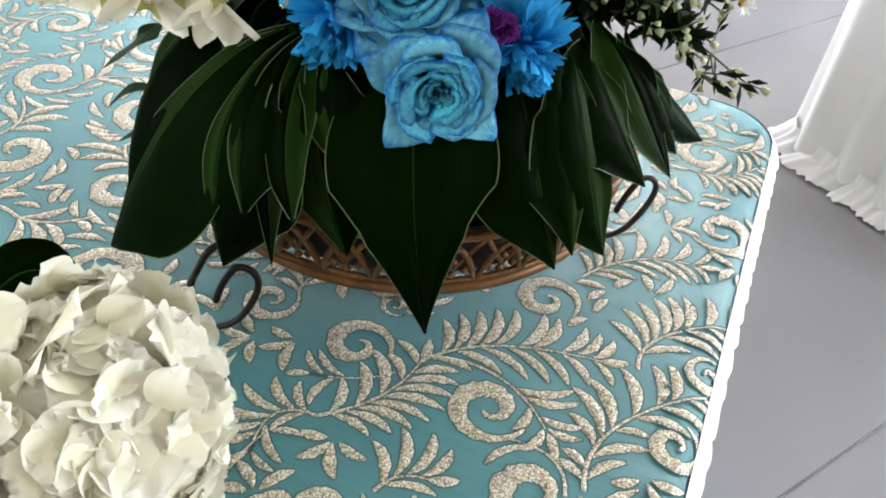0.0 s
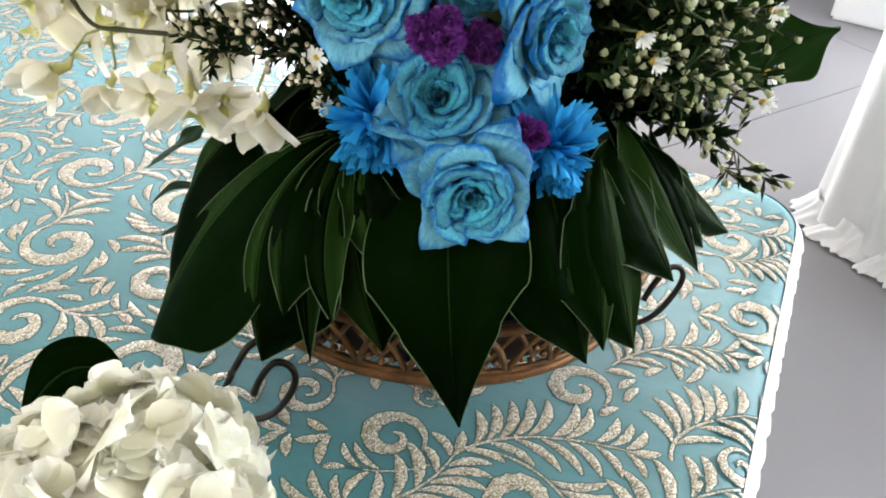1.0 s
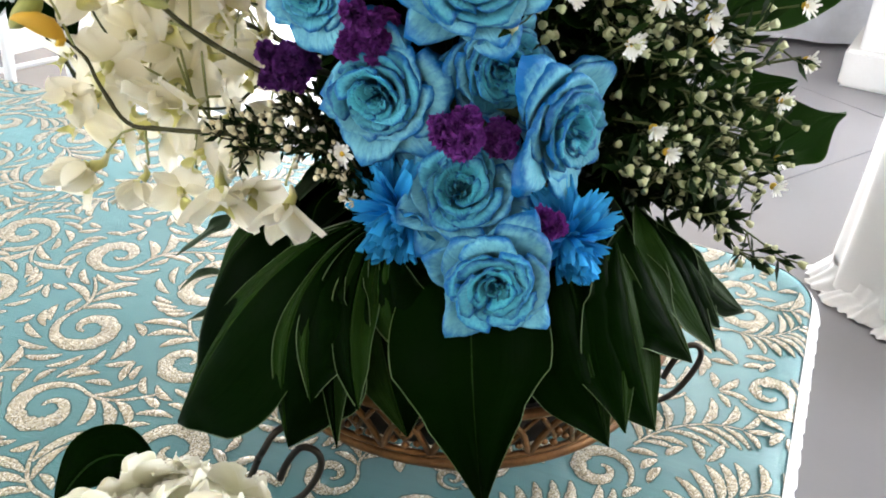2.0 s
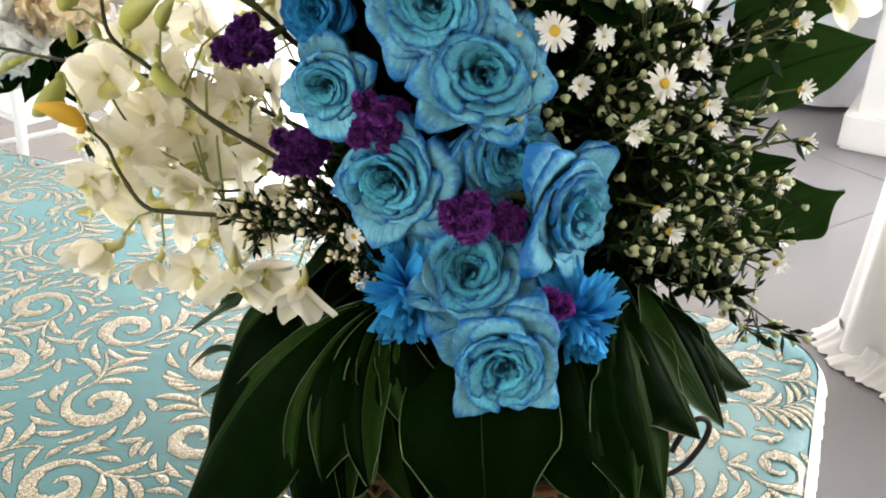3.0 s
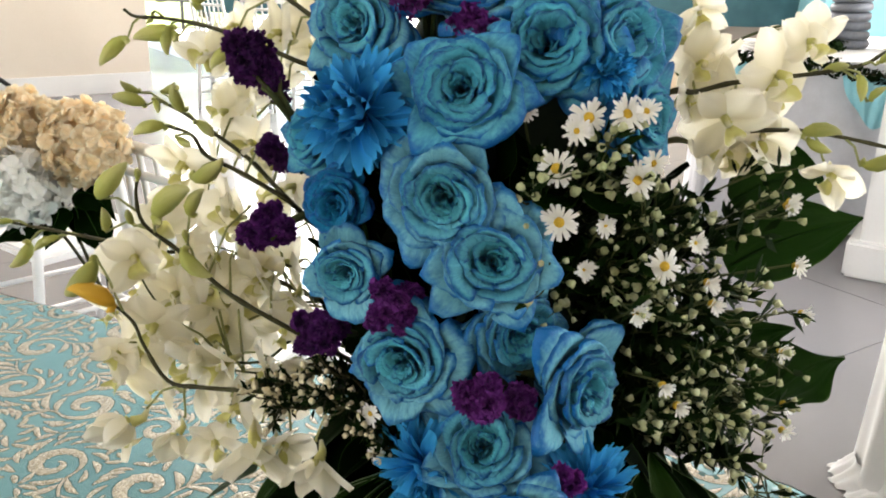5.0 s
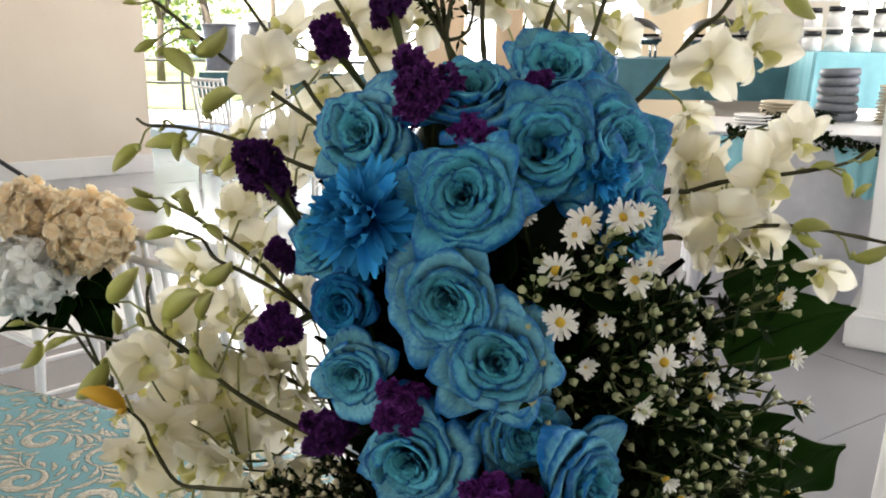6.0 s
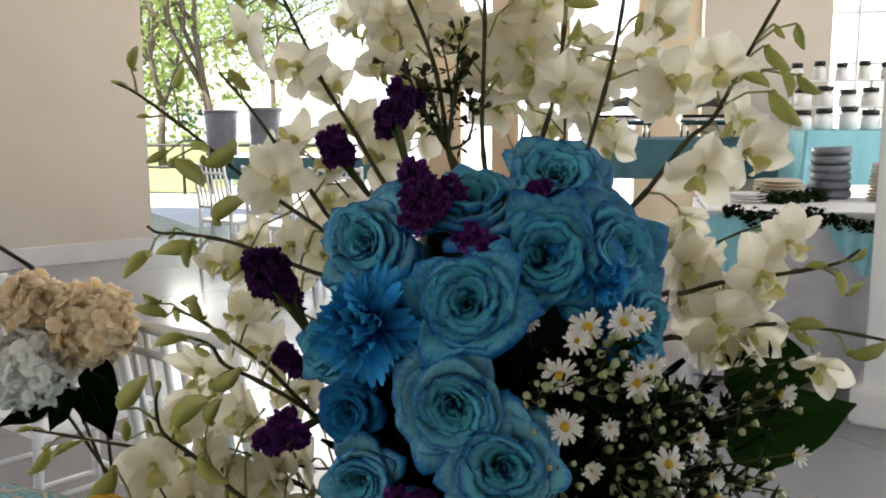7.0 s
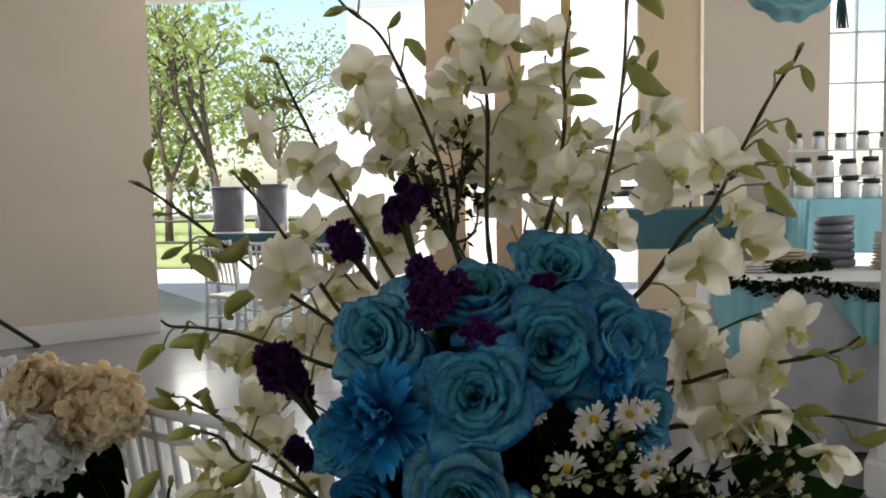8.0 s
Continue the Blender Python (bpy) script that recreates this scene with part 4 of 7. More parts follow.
# ---- flowers ----
def rose_meshes(seed, heart_mat="rose_heart", mid_mat="rose_mid", petal_mat="rose", cup=0.0, guards=1.0):
    """Petal meshes of one rose of unit width that looks up z. cup: how hollow the heart stands open; guards: how far the outer petals reach."""
    r = random.Random(seed)
    flat, lean = r.uniform(0.80, 0.97), r.uniform(0, 3)

    def petal(s, ang, half, rb, rt, zb, zt, roll, point, ph, wind=0.0, nu=16, nv=13):
        """rt, zt: the rim before it rolls out by roll; point: how far the rolled rim draws to a tip; wind: how far one side tucks inside."""
        k = min(1, point)
        skew = r.uniform(-0.22, 0.22) * k
        ruff, nib = r.uniform(0.7, 1.5), r.uniform(-0.5, 0.5)

        def fn(u, v):
            x = 2 * u - 1
            e = max(0.0, v - 0.56) / 0.44
            wide = 0.55 + 0.45 * math.sin(math.pi * min(v, 0.75) / 1.5)
            wide *= 1 - 0.30 * k * e
            vv = min(v, 0.56) / 0.56
            vv *= 1 - 0.20 * abs(x) ** 2.6 * (1 - 0.7 * k)
            a = ang + (x + skew * e) * half * wide
            rad = rb + (rt - rb) * vv ** 0.72
            z = zb + (zt - zb) * math.sin(vv * math.pi / 2) ** 0.9
            lip = roll * (1 - k * (0.93 * min(1, abs(x) * 1.02)))
            lip *= 1 + 0.25 * (1 - k) * math.sin(2.2 * x + 3 * nib)
            rad += lip * math.sin(e * 1.75)
            z += 0.45 * lip * math.sin(e * math.pi * .75) - lip * (0.85 - 0.55 * k) * e ** 2.2 - 0.02 * e * abs(x) ** 4
            rad *= 1 + wind * x * v
            z -= wind * 0.10 * x * v
            rad += (0.010 * math.sin(3.1 * x + ph) + 0.011 * ruff * e * math.sin(6.3 * x + 2 * ph)) * v
            z += 0.016 * math.sin(2.3 * x + ph * 1.7) * v
            z += ruff * e * (0.017 * math.sin(9 * x + ph) + 0.009 * math.sin(21 * x + 3 * ph)) * (1 - 0.7 * k)
            crumple = noise.noise((x * 2.3 + ph * 7, v * 3.1, ph * 3)) * 0.062 * v + noise.noise((x * 6 + ph * 5, v * 5, ph)) * 0.032 * e
            rad += crumple * (0.25 + rt)
            z += crumple * 0.6
            px, py = rad * math.cos(a), rad * math.sin(a)
            if rt < 0.27:
                cx, cy = math.cos(lean), math.sin(lean)
                along = px * cx + py * cy
                px, py = px - cx * along * (1 - flat), py - cy * along * (1 - flat)
            return (px, py, z)
        s.sheet(nu, nv, fn)
    hearts = []
    n = 14 if cup < 0.5 else 11
    for k in range(n):
        heart = Shape()
        q = (k + 1) / n
        petal(heart, k * 2.15 + r.uniform(-.5, .5), r.uniform(0.7, 1.25), 0.010, 0.010 + 0.165 * q ** 0.95 * r.uniform(.88, 1.1), -0.36, -0.075 - 0.06 * cup + (0.065 + 0.05 * cup) * q + r.uniform(-.028, .028),
              0.012 + 0.022 * q, 0, r.uniform(0, 6), r.choice((-1, 1)) * r.uniform(0.10, 0.30), 12, 10)
        hearts.append(heart.mesh("heart_petal", MAT[heart_mat]))
    petals = []
    off = r.uniform(0, 6)
    turn = r.choice((-1, 1))
    for row, (n, half, rb, rt, zt, roll, point) in enumerate((
            (3, 1.2, 0.05, 0.190, 0.005, 0.040, 0.0), (4, 1.0, 0.07, 0.235, 0.005, 0.050, 0.05), (4, 1.0, 0.08, 0.280, -0.025, 0.058, 0.15),
            (4, 1.0, 0.10, 0.318, -0.080, 0.075, 0.35), (4, 0.95, 0.12, 0.328, -0.155, 0.225, 0.95), (4, 0.92, 0.13, 0.335, -0.24, 0.275, 1.0))):
        if row == 5:
            off -= 0.45
        for k in range(n):
            s = Shape()
            pt = point if row < 4 or r.random() > 0.22 else 0.45
            petal(s, off + 2 * math.pi * k / n + r.uniform(-.28, .28), half * r.uniform(.82, 1.12), rb, rt * r.uniform(.92, 1.06), -0.44, zt + r.uniform(-.035, .03),
                  roll * r.uniform(.7, 1.2) * (guards if row > 3 else 1), pt, r.uniform(0, 6), turn * (0.10 if row < 4 else 0.04) * r.uniform(.5, 1.3))
            petals.append(s.mesh("petal", MAT[heart_mat if row == 0 else mid_mat if row < 3 else petal_mat]))
        off += 0.75
    green = Shape()
    for k in range(5):
        a = k * 1.257
        green.sheet(3, 5, lambda u, v: ((0.05 + 0.2 * v) * math.cos(a) - (u - .5) * .10 * (1 - v) * math.sin(a), (0.05 + 0.2 * v) * math.sin(a) + (u - .5) * .10 * (1 - v) * math.cos(a), -0.43 - 0.12 * v * v))
    green.tube([(0, 0, -0.38), (0, 0, -0.46), (0.0, 0, -0.9)], [0.06, 0.06, 0.03], 7)
    return hearts, petals, green.mesh("calyx", MAT["stem"])


PALE, SOFT, AZURE, DEEP = ("rose_heart", "rose_mid", "rose"), ("rose_blue", "rose_blue", "rose_mid"), ("rose_blue", "rose_blue", "rose_blue"), ("rose_deep", "rose_deep", "rose_deep")


def rose(at, way, size, tint, seed, spin=0.0, cup=0.0, guards=1.0, label="blue-dyed rose with pale petals and darker rims"):
    t = thing("rose", label, "rose", facing(at, way, spin, size), "blue roses")
    hearts, petals, green = rose_meshes(seed, *tint, cup, guards)
    for me in hearts:
        part("heart_petal", me, "", t)
    for me in petals:
        part("petal", me, "", t)
    part("calyx", green, "", t)


def strap(length, width, cup):
    s = Shape()
    s.sheet(6, 9, lambda u, v: ((u - .5) * width * (0.45 + math.sin(math.pi * min(1, v * .62 + .08)) * .65), length * v * (1 - 0.10 * max(0, v - .8) / .2 * math.cos(12 * (u - .5))),
                                cup * length * v ** 2 + 0.30 * width * (2 * u - 1) ** 2 + 0.05 * width * math.sin(9 * v) * (2 * u - 1)))
    return s


STRAPS = [strap(0.5, w, c).mesh("petal", MAT["mum"]) for w, c in ((0.13, -0.36), (0.15, 0.05), (0.15, 0.70))]


def chrysanthemum(at, way, size, seed):
    r = random.Random(seed)
    t = thing("chrysanthemum", "vivid blue-dyed chrysanthemum with narrow petals", "flower", facing(at, way, 0, size), "blue chrysanthemums")
    for ring, (n, lift, scale) in enumerate(((34, -20, 1.0), (36, 0, 0.98), (34, 20, 0.90), (30, 42, 0.76), (22, 64, 0.58))):
        for k in range(n):
            m = Matrix.Rotation(2 * math.pi * (k + 0.5 * (ring % 2)) / n + r.uniform(-.16, .16), 4, "Z") @ Matrix.Rotation(radians(lift + r.uniform(-22, 22)), 4, "X") @ Matrix.Rotation(r.uniform(-.5, .5), 4, "Y") @ Matrix.Scale(scale * r.uniform(.72, 1.12), 4)
            part("petal", STRAPS[(0, 0, 1, 2, 2)[ring]], "", t, m=m)
    s = Shape()
    s.tube([(0, 0, 0.05), (0, 0, -0.1), (0, 0, -0.9)], [0.10, 0.10, 0.03], 7)
    part("stem", s, "stem", t)


def statice(at, way, size, count, seed, root=None, stretch=1.0, material="statice", label="purple statice clump of papery florets"):
    """A clump of small papery florets on a green stem."""
    r = random.Random(seed)
    t = thing("statice", label, "flower", facing(at, way, 0, 1), "purple statice")
    s = Shape()
    lobes = [(r.uniform(-.30, .30), r.uniform(-.30, .30), r.uniform(-.32, .36), r.uniform(.12, .21)) for _ in range(16)] + [(0, 0, 0, .22)]
    for _ in range(count):
        d = Vector((r.gauss(0, 1), r.gauss(0, 1), r.gauss(0.25, 1))).normalized()
        lx, ly, lz, lr = lobes[r.randrange(len(lobes))]
        c = Vector((lx + d.x * lr, ly + d.y * lr, (lz + d.z * lr) * stretch)) * size * r.uniform(.85, 1.03)
        m = facing(c, d + Vector((r.uniform(-.4, .4), r.uniform(-.4, .4), r.uniform(-.4, .4))), r.uniform(0, 6))
        q, rr, hh = 6, 0.0019 * r.uniform(.7, 1.25), 0.0034 * r.uniform(.7, 1.3)
        vs = [m @ Vector((0, 0, -hh))] + [m @ Vector((rr * (1 + .35 * (k % 2)) * math.cos(k * 1.047), rr * (1 + .35 * (k % 2)) * math.sin(k * 1.047), r.uniform(-.001, .003))) for k in range(q)]
        s.add(vs, [(0, k + 1, (k + 1) % q + 1) for k in range(q)], [(0.5, 0)] + [(k % 2, 1.0) for k in range(q)])
    tagged(part("bloom", s, material, t), kind="stuff")
    inv = facing(at, way, 0, 1).inverted()
    end = inv @ Vector(root) if root else Vector((0, 0, -size * 1.2))
    s = Shape()
    for k in range(5):
        b = Vector((r.uniform(-.3, .3), r.uniform(-.3, .3), r.uniform(-.3, .2))) * size
        s.tube([b, b * .4 + end * .25, end], [0.0012, 0.0018, 0.0022], 5)
    part("stem", s, "stem", t)


def ray_mesh():
    s = Shape()
    s.sheet(2, 4, lambda u, v: (0.1 + 0.4 * v, (u - .5) * 0.085 * (0.6 + 0.6 * math.sin(math.pi * v * .85)), 0.02 - 0.08 * v * v))
    return s.mesh("ray_petal", MAT["ray"])


def disc_mesh():
    d = Shape()
    d.lathe([(0.0, 0.11), (0.08, 0.10), (0.13, 0.06), (0.15, 0.0), (0.10, -0.08), (0.02, -0.12)], 10)
    return d.mesh("daisy_head", MAT["disc"])


RAY, DISC = ray_mesh(), disc_mesh()


def daisy(parent, at, way, size, openness, r):
    """An aster head as a part: a yellow disc with white rays round it."""
    head = part("daisy_head", DISC, "", parent, "yellow disc with white rays", m=facing(at, way, r.uniform(0, 6), size))
    n = 24
    for k in range(n):
        lift = (1 - openness) * 1.2 + r.uniform(-.15, .2)
        part("ray_petal", RAY, "", head, m=Matrix.Rotation(2 * math.pi * k / n + r.uniform(-.1, .1), 4, "Z") @ Matrix.Rotation(-lift, 4, "Y") @ Matrix.Scale(r.uniform(.72, 1.1), 4))
    return head


def sprig(name, label, root, ends, heads, seed, bud=0.0034, buds_per=8, spread=0.030, needle=0.015, bud_mat="small_bud", group="aster sprays", twig="stem", needles_per=17):
    """A branching spray: twigs to every end, narrow leaves, small closed buds, and open daisy heads."""
    r = random.Random(seed)
    t = thing(name, label, "flower spray", group=group)
    twigs, leaves, buds = Shape(), Shape(), Shape()
    root = Vector(root)
    twigs.tube([root, root.lerp(Vector((AX, AY, root.z - 0.09)), .5), Vector((AX, AY, root.z - 0.12))], 0.0018, 5)

    def needles(p, d, count):
        for _ in range(count):
            w = (d.normalized() * r.uniform(.2, 1) + Vector((r.gauss(0, .6), r.gauss(0, .6), r.gauss(0, .6)))).normalized()
            ln = needle * r.uniform(.6, 1.5)
            side = w.orthogonal().normalized() * ln * 0.15
            leaves.add([p - side * .4, p + w * ln * .5 - side, p + w * ln, p + w * ln * .5 + side], [(0, 1, 2, 3)], [(0.2, 0), (0, .5), (.5, 1), (1, .5)])

    def knob(c, w, rad):
        m = facing(c, w, r.uniform(0, 6), rad)
        q = 6
        vs = [m @ Vector((0, 0, -1))] + [m @ Vector((.62 * math.cos(k * 1.047), .62 * math.sin(k * 1.047), -.35)) for k in range(q)] + [m @ Vector((.88 * math.cos(k * 1.047 + .5), .88 * math.sin(k * 1.047 + .5), .75 + .18 * (k % 2))) for k in range(q)] + [m @ Vector((0, 0, .30))]
        fs = [(0, (k + 1) % q + 1, k + 1) for k in range(q)] + [(k + 1, (k + 1) % q + 1, (k + 1) % q + 1 + q, k + 1 + q) for k in range(q)] + [(13, k + 7, (k + 1) % q + 7) for k in range(q)]
        buds.add(vs, fs)

    for e in ends:
        e = Vector(e)
        mid = root.lerp(e, 0.5) + Vector((r.gauss(0, .014), r.gauss(0, .014), r.gauss(0.008, .014)))
        line = [bez(root, mid, e, k / 9) for k in range(10)]
        twigs.tube(line, [0.0016 - 0.0009 * k / 9 for k in range(10)], 5)
        for k in range(2, 8):
            needles(line[k], line[k] - line[k - 1], needles_per)
        knob(e, e - line[7], bud)
        for _ in range(buds_per):
            k = r.randint(4, 9)
            p = line[k]
            w = ((e - root).normalized() + Vector((r.gauss(0, .7), r.gauss(0, .7), r.gauss(.1, .7)))).normalized()
            c = p + w * r.uniform(.4, 1) * spread
            twigs.tube([p, p.lerp(c, .5) + Vector((0, 0, -.002)), c], [0.0008, 0.0006, 0.0006], 4)
            needles(p.lerp(c, .5), w, 2)
            knob(c, w, bud * r.uniform(.6, 1.15))
    for at, way, size, openness in heads:
        at = Vector(at)
        daisy(t, at, way, size, openness, r)
        back = at - Vector(way).normalized() * 0.004
        twigs.tube([back, back.lerp(root, .35) + Vector((0, .01, -.008)), root], [0.0009, 0.0012, 0.0016], 5)
    tagged(part("twig", twigs, twig, t), kind="stuff")
    tagged(part("narrow_leaf", leaves, "foliage", t), kind="stuff")
    tagged(part("small_bud", buds, bud_mat, t, "small pale green closed buds"), kind="stuff")
    return t


def tepal(length, width, cup, back, tipw=0.25):
    s = Shape()

    def fn(u, v):
        x = 2 * u - 1
        w = width * .5 * (math.sin(math.pi * min(1, .08 + .92 * v ** .9)) ** .65 + tipw * .3 * (1 - v) * v)
        return (x * max(w, 0.012), 0.05 + (length - .05) * v, cup * x * x * width - back * v * v * length + 0.02 * math.sin(5 * x + 3 * v) * v)
    s.sheet(8, 8, fn)
    return s


SEPAL = tepal(0.53, 0.33, -0.12, 0.16).mesh("sepal", MAT["orchid"])
PETAL = tepal(0.53, 0.52, -0.08, 0.10).mesh("petal", MAT["orchid"])


def lip_mesh():
    s = Shape()
    s.sheet(8, 8, lambda u, v: ((2 * u - 1) * (0.04 + 0.085 * math.sin(math.pi * min(1, v * .9 + .1))), -0.03 - 0.22 * v, 0.10 + 0.10 * math.sin(v * 3) + 0.10 * (2 * u - 1) ** 2 - 0.10 * v * v))
    s.tube([(0, 0.05, 0.0), (0, 0.03, 0.12), (0, -0.02, 0.16)], [0.05, 0.045, 0.03], 7)
    s.tube([(0, -0.02, 0.0), (0, -0.08, -0.12), (0, -0.02, -0.24)], [0.07, 0.05, 0.02], 7)
    return s.mesh("lip", MAT["lip"])


LIP = lip_mesh()


def orchid_flower(spray, at, way, size, r):
    m = facing(at, Vector(way) + Vector((r.gauss(0, .35), r.gauss(0, .1), r.gauss(0, .35))), 0, size * r.uniform(.82, 1.05)) @ Matrix.Rotation(r.uniform(-1.3, 1.3), 4, "Z")
    f = part("orchid_flower", LIP, "", spray, "white orchid flower with a yellow-green throat", m=m)
    close = r.uniform(0.75, 1.05) if Vector(way).normalized().z < -0.4 else r.choice((0.05, 0.2, 0.4, 0.75))
    for ang, me in ((0, SEPAL), (118, SEPAL), (-118, SEPAL), (62, PETAL), (-62, PETAL)):
        part("tepal", me, "", f, m=Matrix.Rotation(radians(ang + r.uniform(-12, 12)), 4, "Z") @ Matrix.Rotation(close + r.uniform(-.25, .25), 4, "X"))


def bud_mesh():
    s = Shape()
    s.tube([(0, 0, 0), (0, .03, .10), (0, .07, .32), (0, .05, .60), (0, -.02, .82), (0, -.09, .94), (0, -.15, 1.0)], [.05, .13, .205, .20, .13, .07, .02], 10)
    s.tube([(0, 0, .05), (0, -.12, .02), (0, -.2, .08)], [.11, .085, .03], 7)
    return s.mesh("orchid_bud", MAT["bud"])


BUD = bud_mesh()


def orchid_spray(line, flowers=(), buds=(), seed=0, thick=0.0019, stem_mat="dark_stem", label="white dendrobium orchid spray with pale green buds"):
    """A bent stem with flowers (place, way, size) and buds (place, tip)."""
    r = random.Random(seed)
    t = thing("orchid_spray", label, "orchid", group="orchid sprays")
    first = Vector(line[0])
    line = [(AX + 0.25 * (first.x - AX), AY + 0.1 * (first.y - AY), min(first.z - 0.07, 1.24)), *line]
    pts = smooth_line(line, 5)
    s = Shape()
    n = len(pts)
    s.tube(pts, [thick * (1.15 - 0.6 * k / n) * (1.25 if k % 7 == 0 else 1) for k in range(n)], 7)
    ped = Shape()

    def stalk(c, d):
        k = min(range(n), key=lambda i: (pts[i] - c).length)
        k = max(0, k - 2)
        a = pts[k]
        ped.tube([a, a.lerp(c, .5) + Vector((0, 0, .15 * (c - a).length)), c - d * .002, c], [0.0011, 0.0009, 0.0009, 0.0012], 5)
    for at, way, size in flowers:
        orchid_flower(t, at, way, size, r)
        w = Vector(way).normalized()
        stalk(Vector(at) - w * 0.22 * size, w)
    for at, tip in buds:
        a, b = Vector(at), Vector(tip)
        ln = (b - a).length
        part("bud", BUD, "", t, m=facing(a, b - a, r.uniform(0, 6), ln * 0.85))
        stalk(a, (b - a).normalized())
    part("stem", s, stem_mat, t)
    tagged(part("flower_stalk", ped, "pedicel", t, "thin pale green flower stalks"), kind="stuff")
    return t


def floret_ball(name, label, category, at, radius, material, seed, count, size, stem_to=None, group="", squash=1.0, leaves=(), petals=4):
    """A round head of many four-petalled florets."""
    r = random.Random(seed)
    t = thing(name, label, category, pose(*at), group)
    gold = math.pi * (3 - math.sqrt(5))
    for k in range(count):
        z = 1 - 2 * (k + .5) / count
        a = gold * k
        d = Vector((math.sqrt(1 - z * z) * math.cos(a), math.sqrt(1 - z * z) * math.sin(a), z)) + Vector((r.gauss(0, .10), r.gauss(0, .10), r.gauss(0, .10)))
        d.normalize()
        m = facing(Vector((d.x, d.y, d.z * squash)) * radius * r.uniform(.76, 1.08), d + Vector((r.gauss(0, .5), r.gauss(0, .42), r.gauss(0, .42))), r.uniform(0, 6), size * r.uniform(.8, 1.2))
        part("floret", r.choice(FLORETS[material]), "", t, m=m)
    s = Shape()
    s.lathe([(0.0, 1), (.5, .85), (.85, .5), (1, 0), (.85, -.5), (.5, -.85), (0, -1)], 14)
    s.v = [(x * radius * .74, y * radius * .74, z * radius * .74 * squash) for x, y, z in s.v]
    # the hydrangea's core takes a darker yellow-green so its gaps read as shadow
    part("head_core", s, "lip" if material == "hydrangea" else material, t, "yellow-green core coloured as the shadow between the florets" if material == "hydrangea" else "")
    if stem_to:
        s = Shape()
        e = Vector(stem_to) - Vector(at)
        s.tube([(0, 0, 0), e * .5 + Vector((0, 0, .01)), e], [0.004, 0.0035, 0.0035], 7)
        part("stem", s, "dark_stem", t)
    return t


def floret_meshes(material, petals, seed, frill):
    out = []
    for v_ in range(4):
        r = random.Random(seed + v_)
        s = Shape()
        for k in range(petals):
            a = 2 * math.pi * k / petals + r.uniform(-.15, .15)
            lift, ph, big = r.uniform(.05, .65), r.uniform(0, 6), r.uniform(.85, 1.12)

            def fn(u, v):
                x = 2 * u - 1
                w = x * 0.36 * big * (0.25 + math.sin(math.pi * min(1, v * .8 + .1)) ** .8) * (1 - .25 * max(0, v - .8) / .2 * abs(x))
                d = 0.55 * big * v
                z = d * math.sin(lift) - 0.15 * v * v + 0.10 * x * x * v + frill * math.sin(7 * x + ph) * v * v + 0.04 * math.sin(3 * v + ph)
                d *= math.cos(lift)
                return (d * math.cos(a) - w * math.sin(a), d * math.sin(a) + w * math.cos(a), z)
            s.sheet(10, 6, fn)
        out.append(s.mesh("floret", MAT[material]))
    return out


FLORETS = {"hydrangea": floret_meshes("hydrangea", 4, 50, 0.045), "peach": floret_meshes("peach", 5, 60, 0.07), "white_petal": floret_meshes("white_petal", 4, 70, 0.05)}


# ---- the arrangement: roses and other round flowers ----
for row in (
        ((0.191, 0.742, 0.973), (0.08, -0.9, 0.12), 0.077, PALE, 11, 0.6),
        ((0.164, 0.785, 1.016), (0.02, -0.80, 0.52), 0.078, PALE, 12, 0.8, 0.6),
        ((0.111, 0.79, 1.065), (-0.12, -0.9, 0.12), 0.080, PALE, 13, 2.2),
        ((0.165, 0.795, 1.135), (0.10, -0.88, 0.30), 0.079, PALE, 14, 5.5, 0.7),
        ((0.184, 0.808, 1.080), (0.50, -0.75, -0.05), 0.075, PALE, 15, 0.8),
        ((0.133, 0.8, 1.17), (0.05, -0.95, 0.1), 0.080, PALE, 16, 2.5),
        ((0.062, 0.815, 1.158), (-0.12, -0.9, 0.15), 0.056, DEEP, 17, 4.2, 0.0, 0.6),
        ((0.07, 0.805, 1.116), (-0.1, -0.95, 0.05), 0.057, PALE, 18, 5.9),
        ((0.23, 0.8, 1.052), (0.80, -0.55, 0.02), 0.086, PALE, 19, 1.6, 0.0, 1.15),
        ((0.140, 0.812, 1.235), (0.02, -0.90, 0.28), 0.078, SOFT, 20, 0.4, 1.0, 1.15),
        ((0.064, 0.86, 1.266), (-0.25, -0.8, 0.35), 0.080, PALE, 21, 1.7),
        ((0.193, 0.915, 1.31), (0.05, -0.72, 0.7), 0.088, PALE, 22, 3.4),
        ((0.188, 0.845, 1.261), (-0.05, -0.88, 0.25), 0.086, SOFT, 23, 5.1, 0.9),
        ((0.136, 0.880, 1.297), (0.0, -0.45, 0.88), 0.086, PALE, 24, 0.8, 0.5),
        ((0.237, 0.865, 1.264), (0.45, -0.75, 0.4), 0.082, AZURE, 25, 2.5),
        ((0.258, 0.862, 1.212), (0.75, -0.55, 0.10), 0.062, AZURE, 26, 4.2, 0.3, 1.3),
        ((0.030, 0.86, 1.189), (-0.6, -0.75, 0.1), 0.053, SOFT, 27, 5.9)):
    rose(*row)
chrysanthemum((0.075, 0.835, 1.212), (-0.3, -0.9, 0.2), 0.083, 30)
chrysanthemum((0.128, 0.8, 0.988), (-0.25, -0.8, -0.35), 0.073, 31)
chrysanthemum((0.23, 0.8, 0.981), (0.35, -0.8, -0.3), 0.065, 32)
chrysanthemum((0.223, 0.855, 1.242), (0.35, -0.85, 0.3), 0.042, 33)
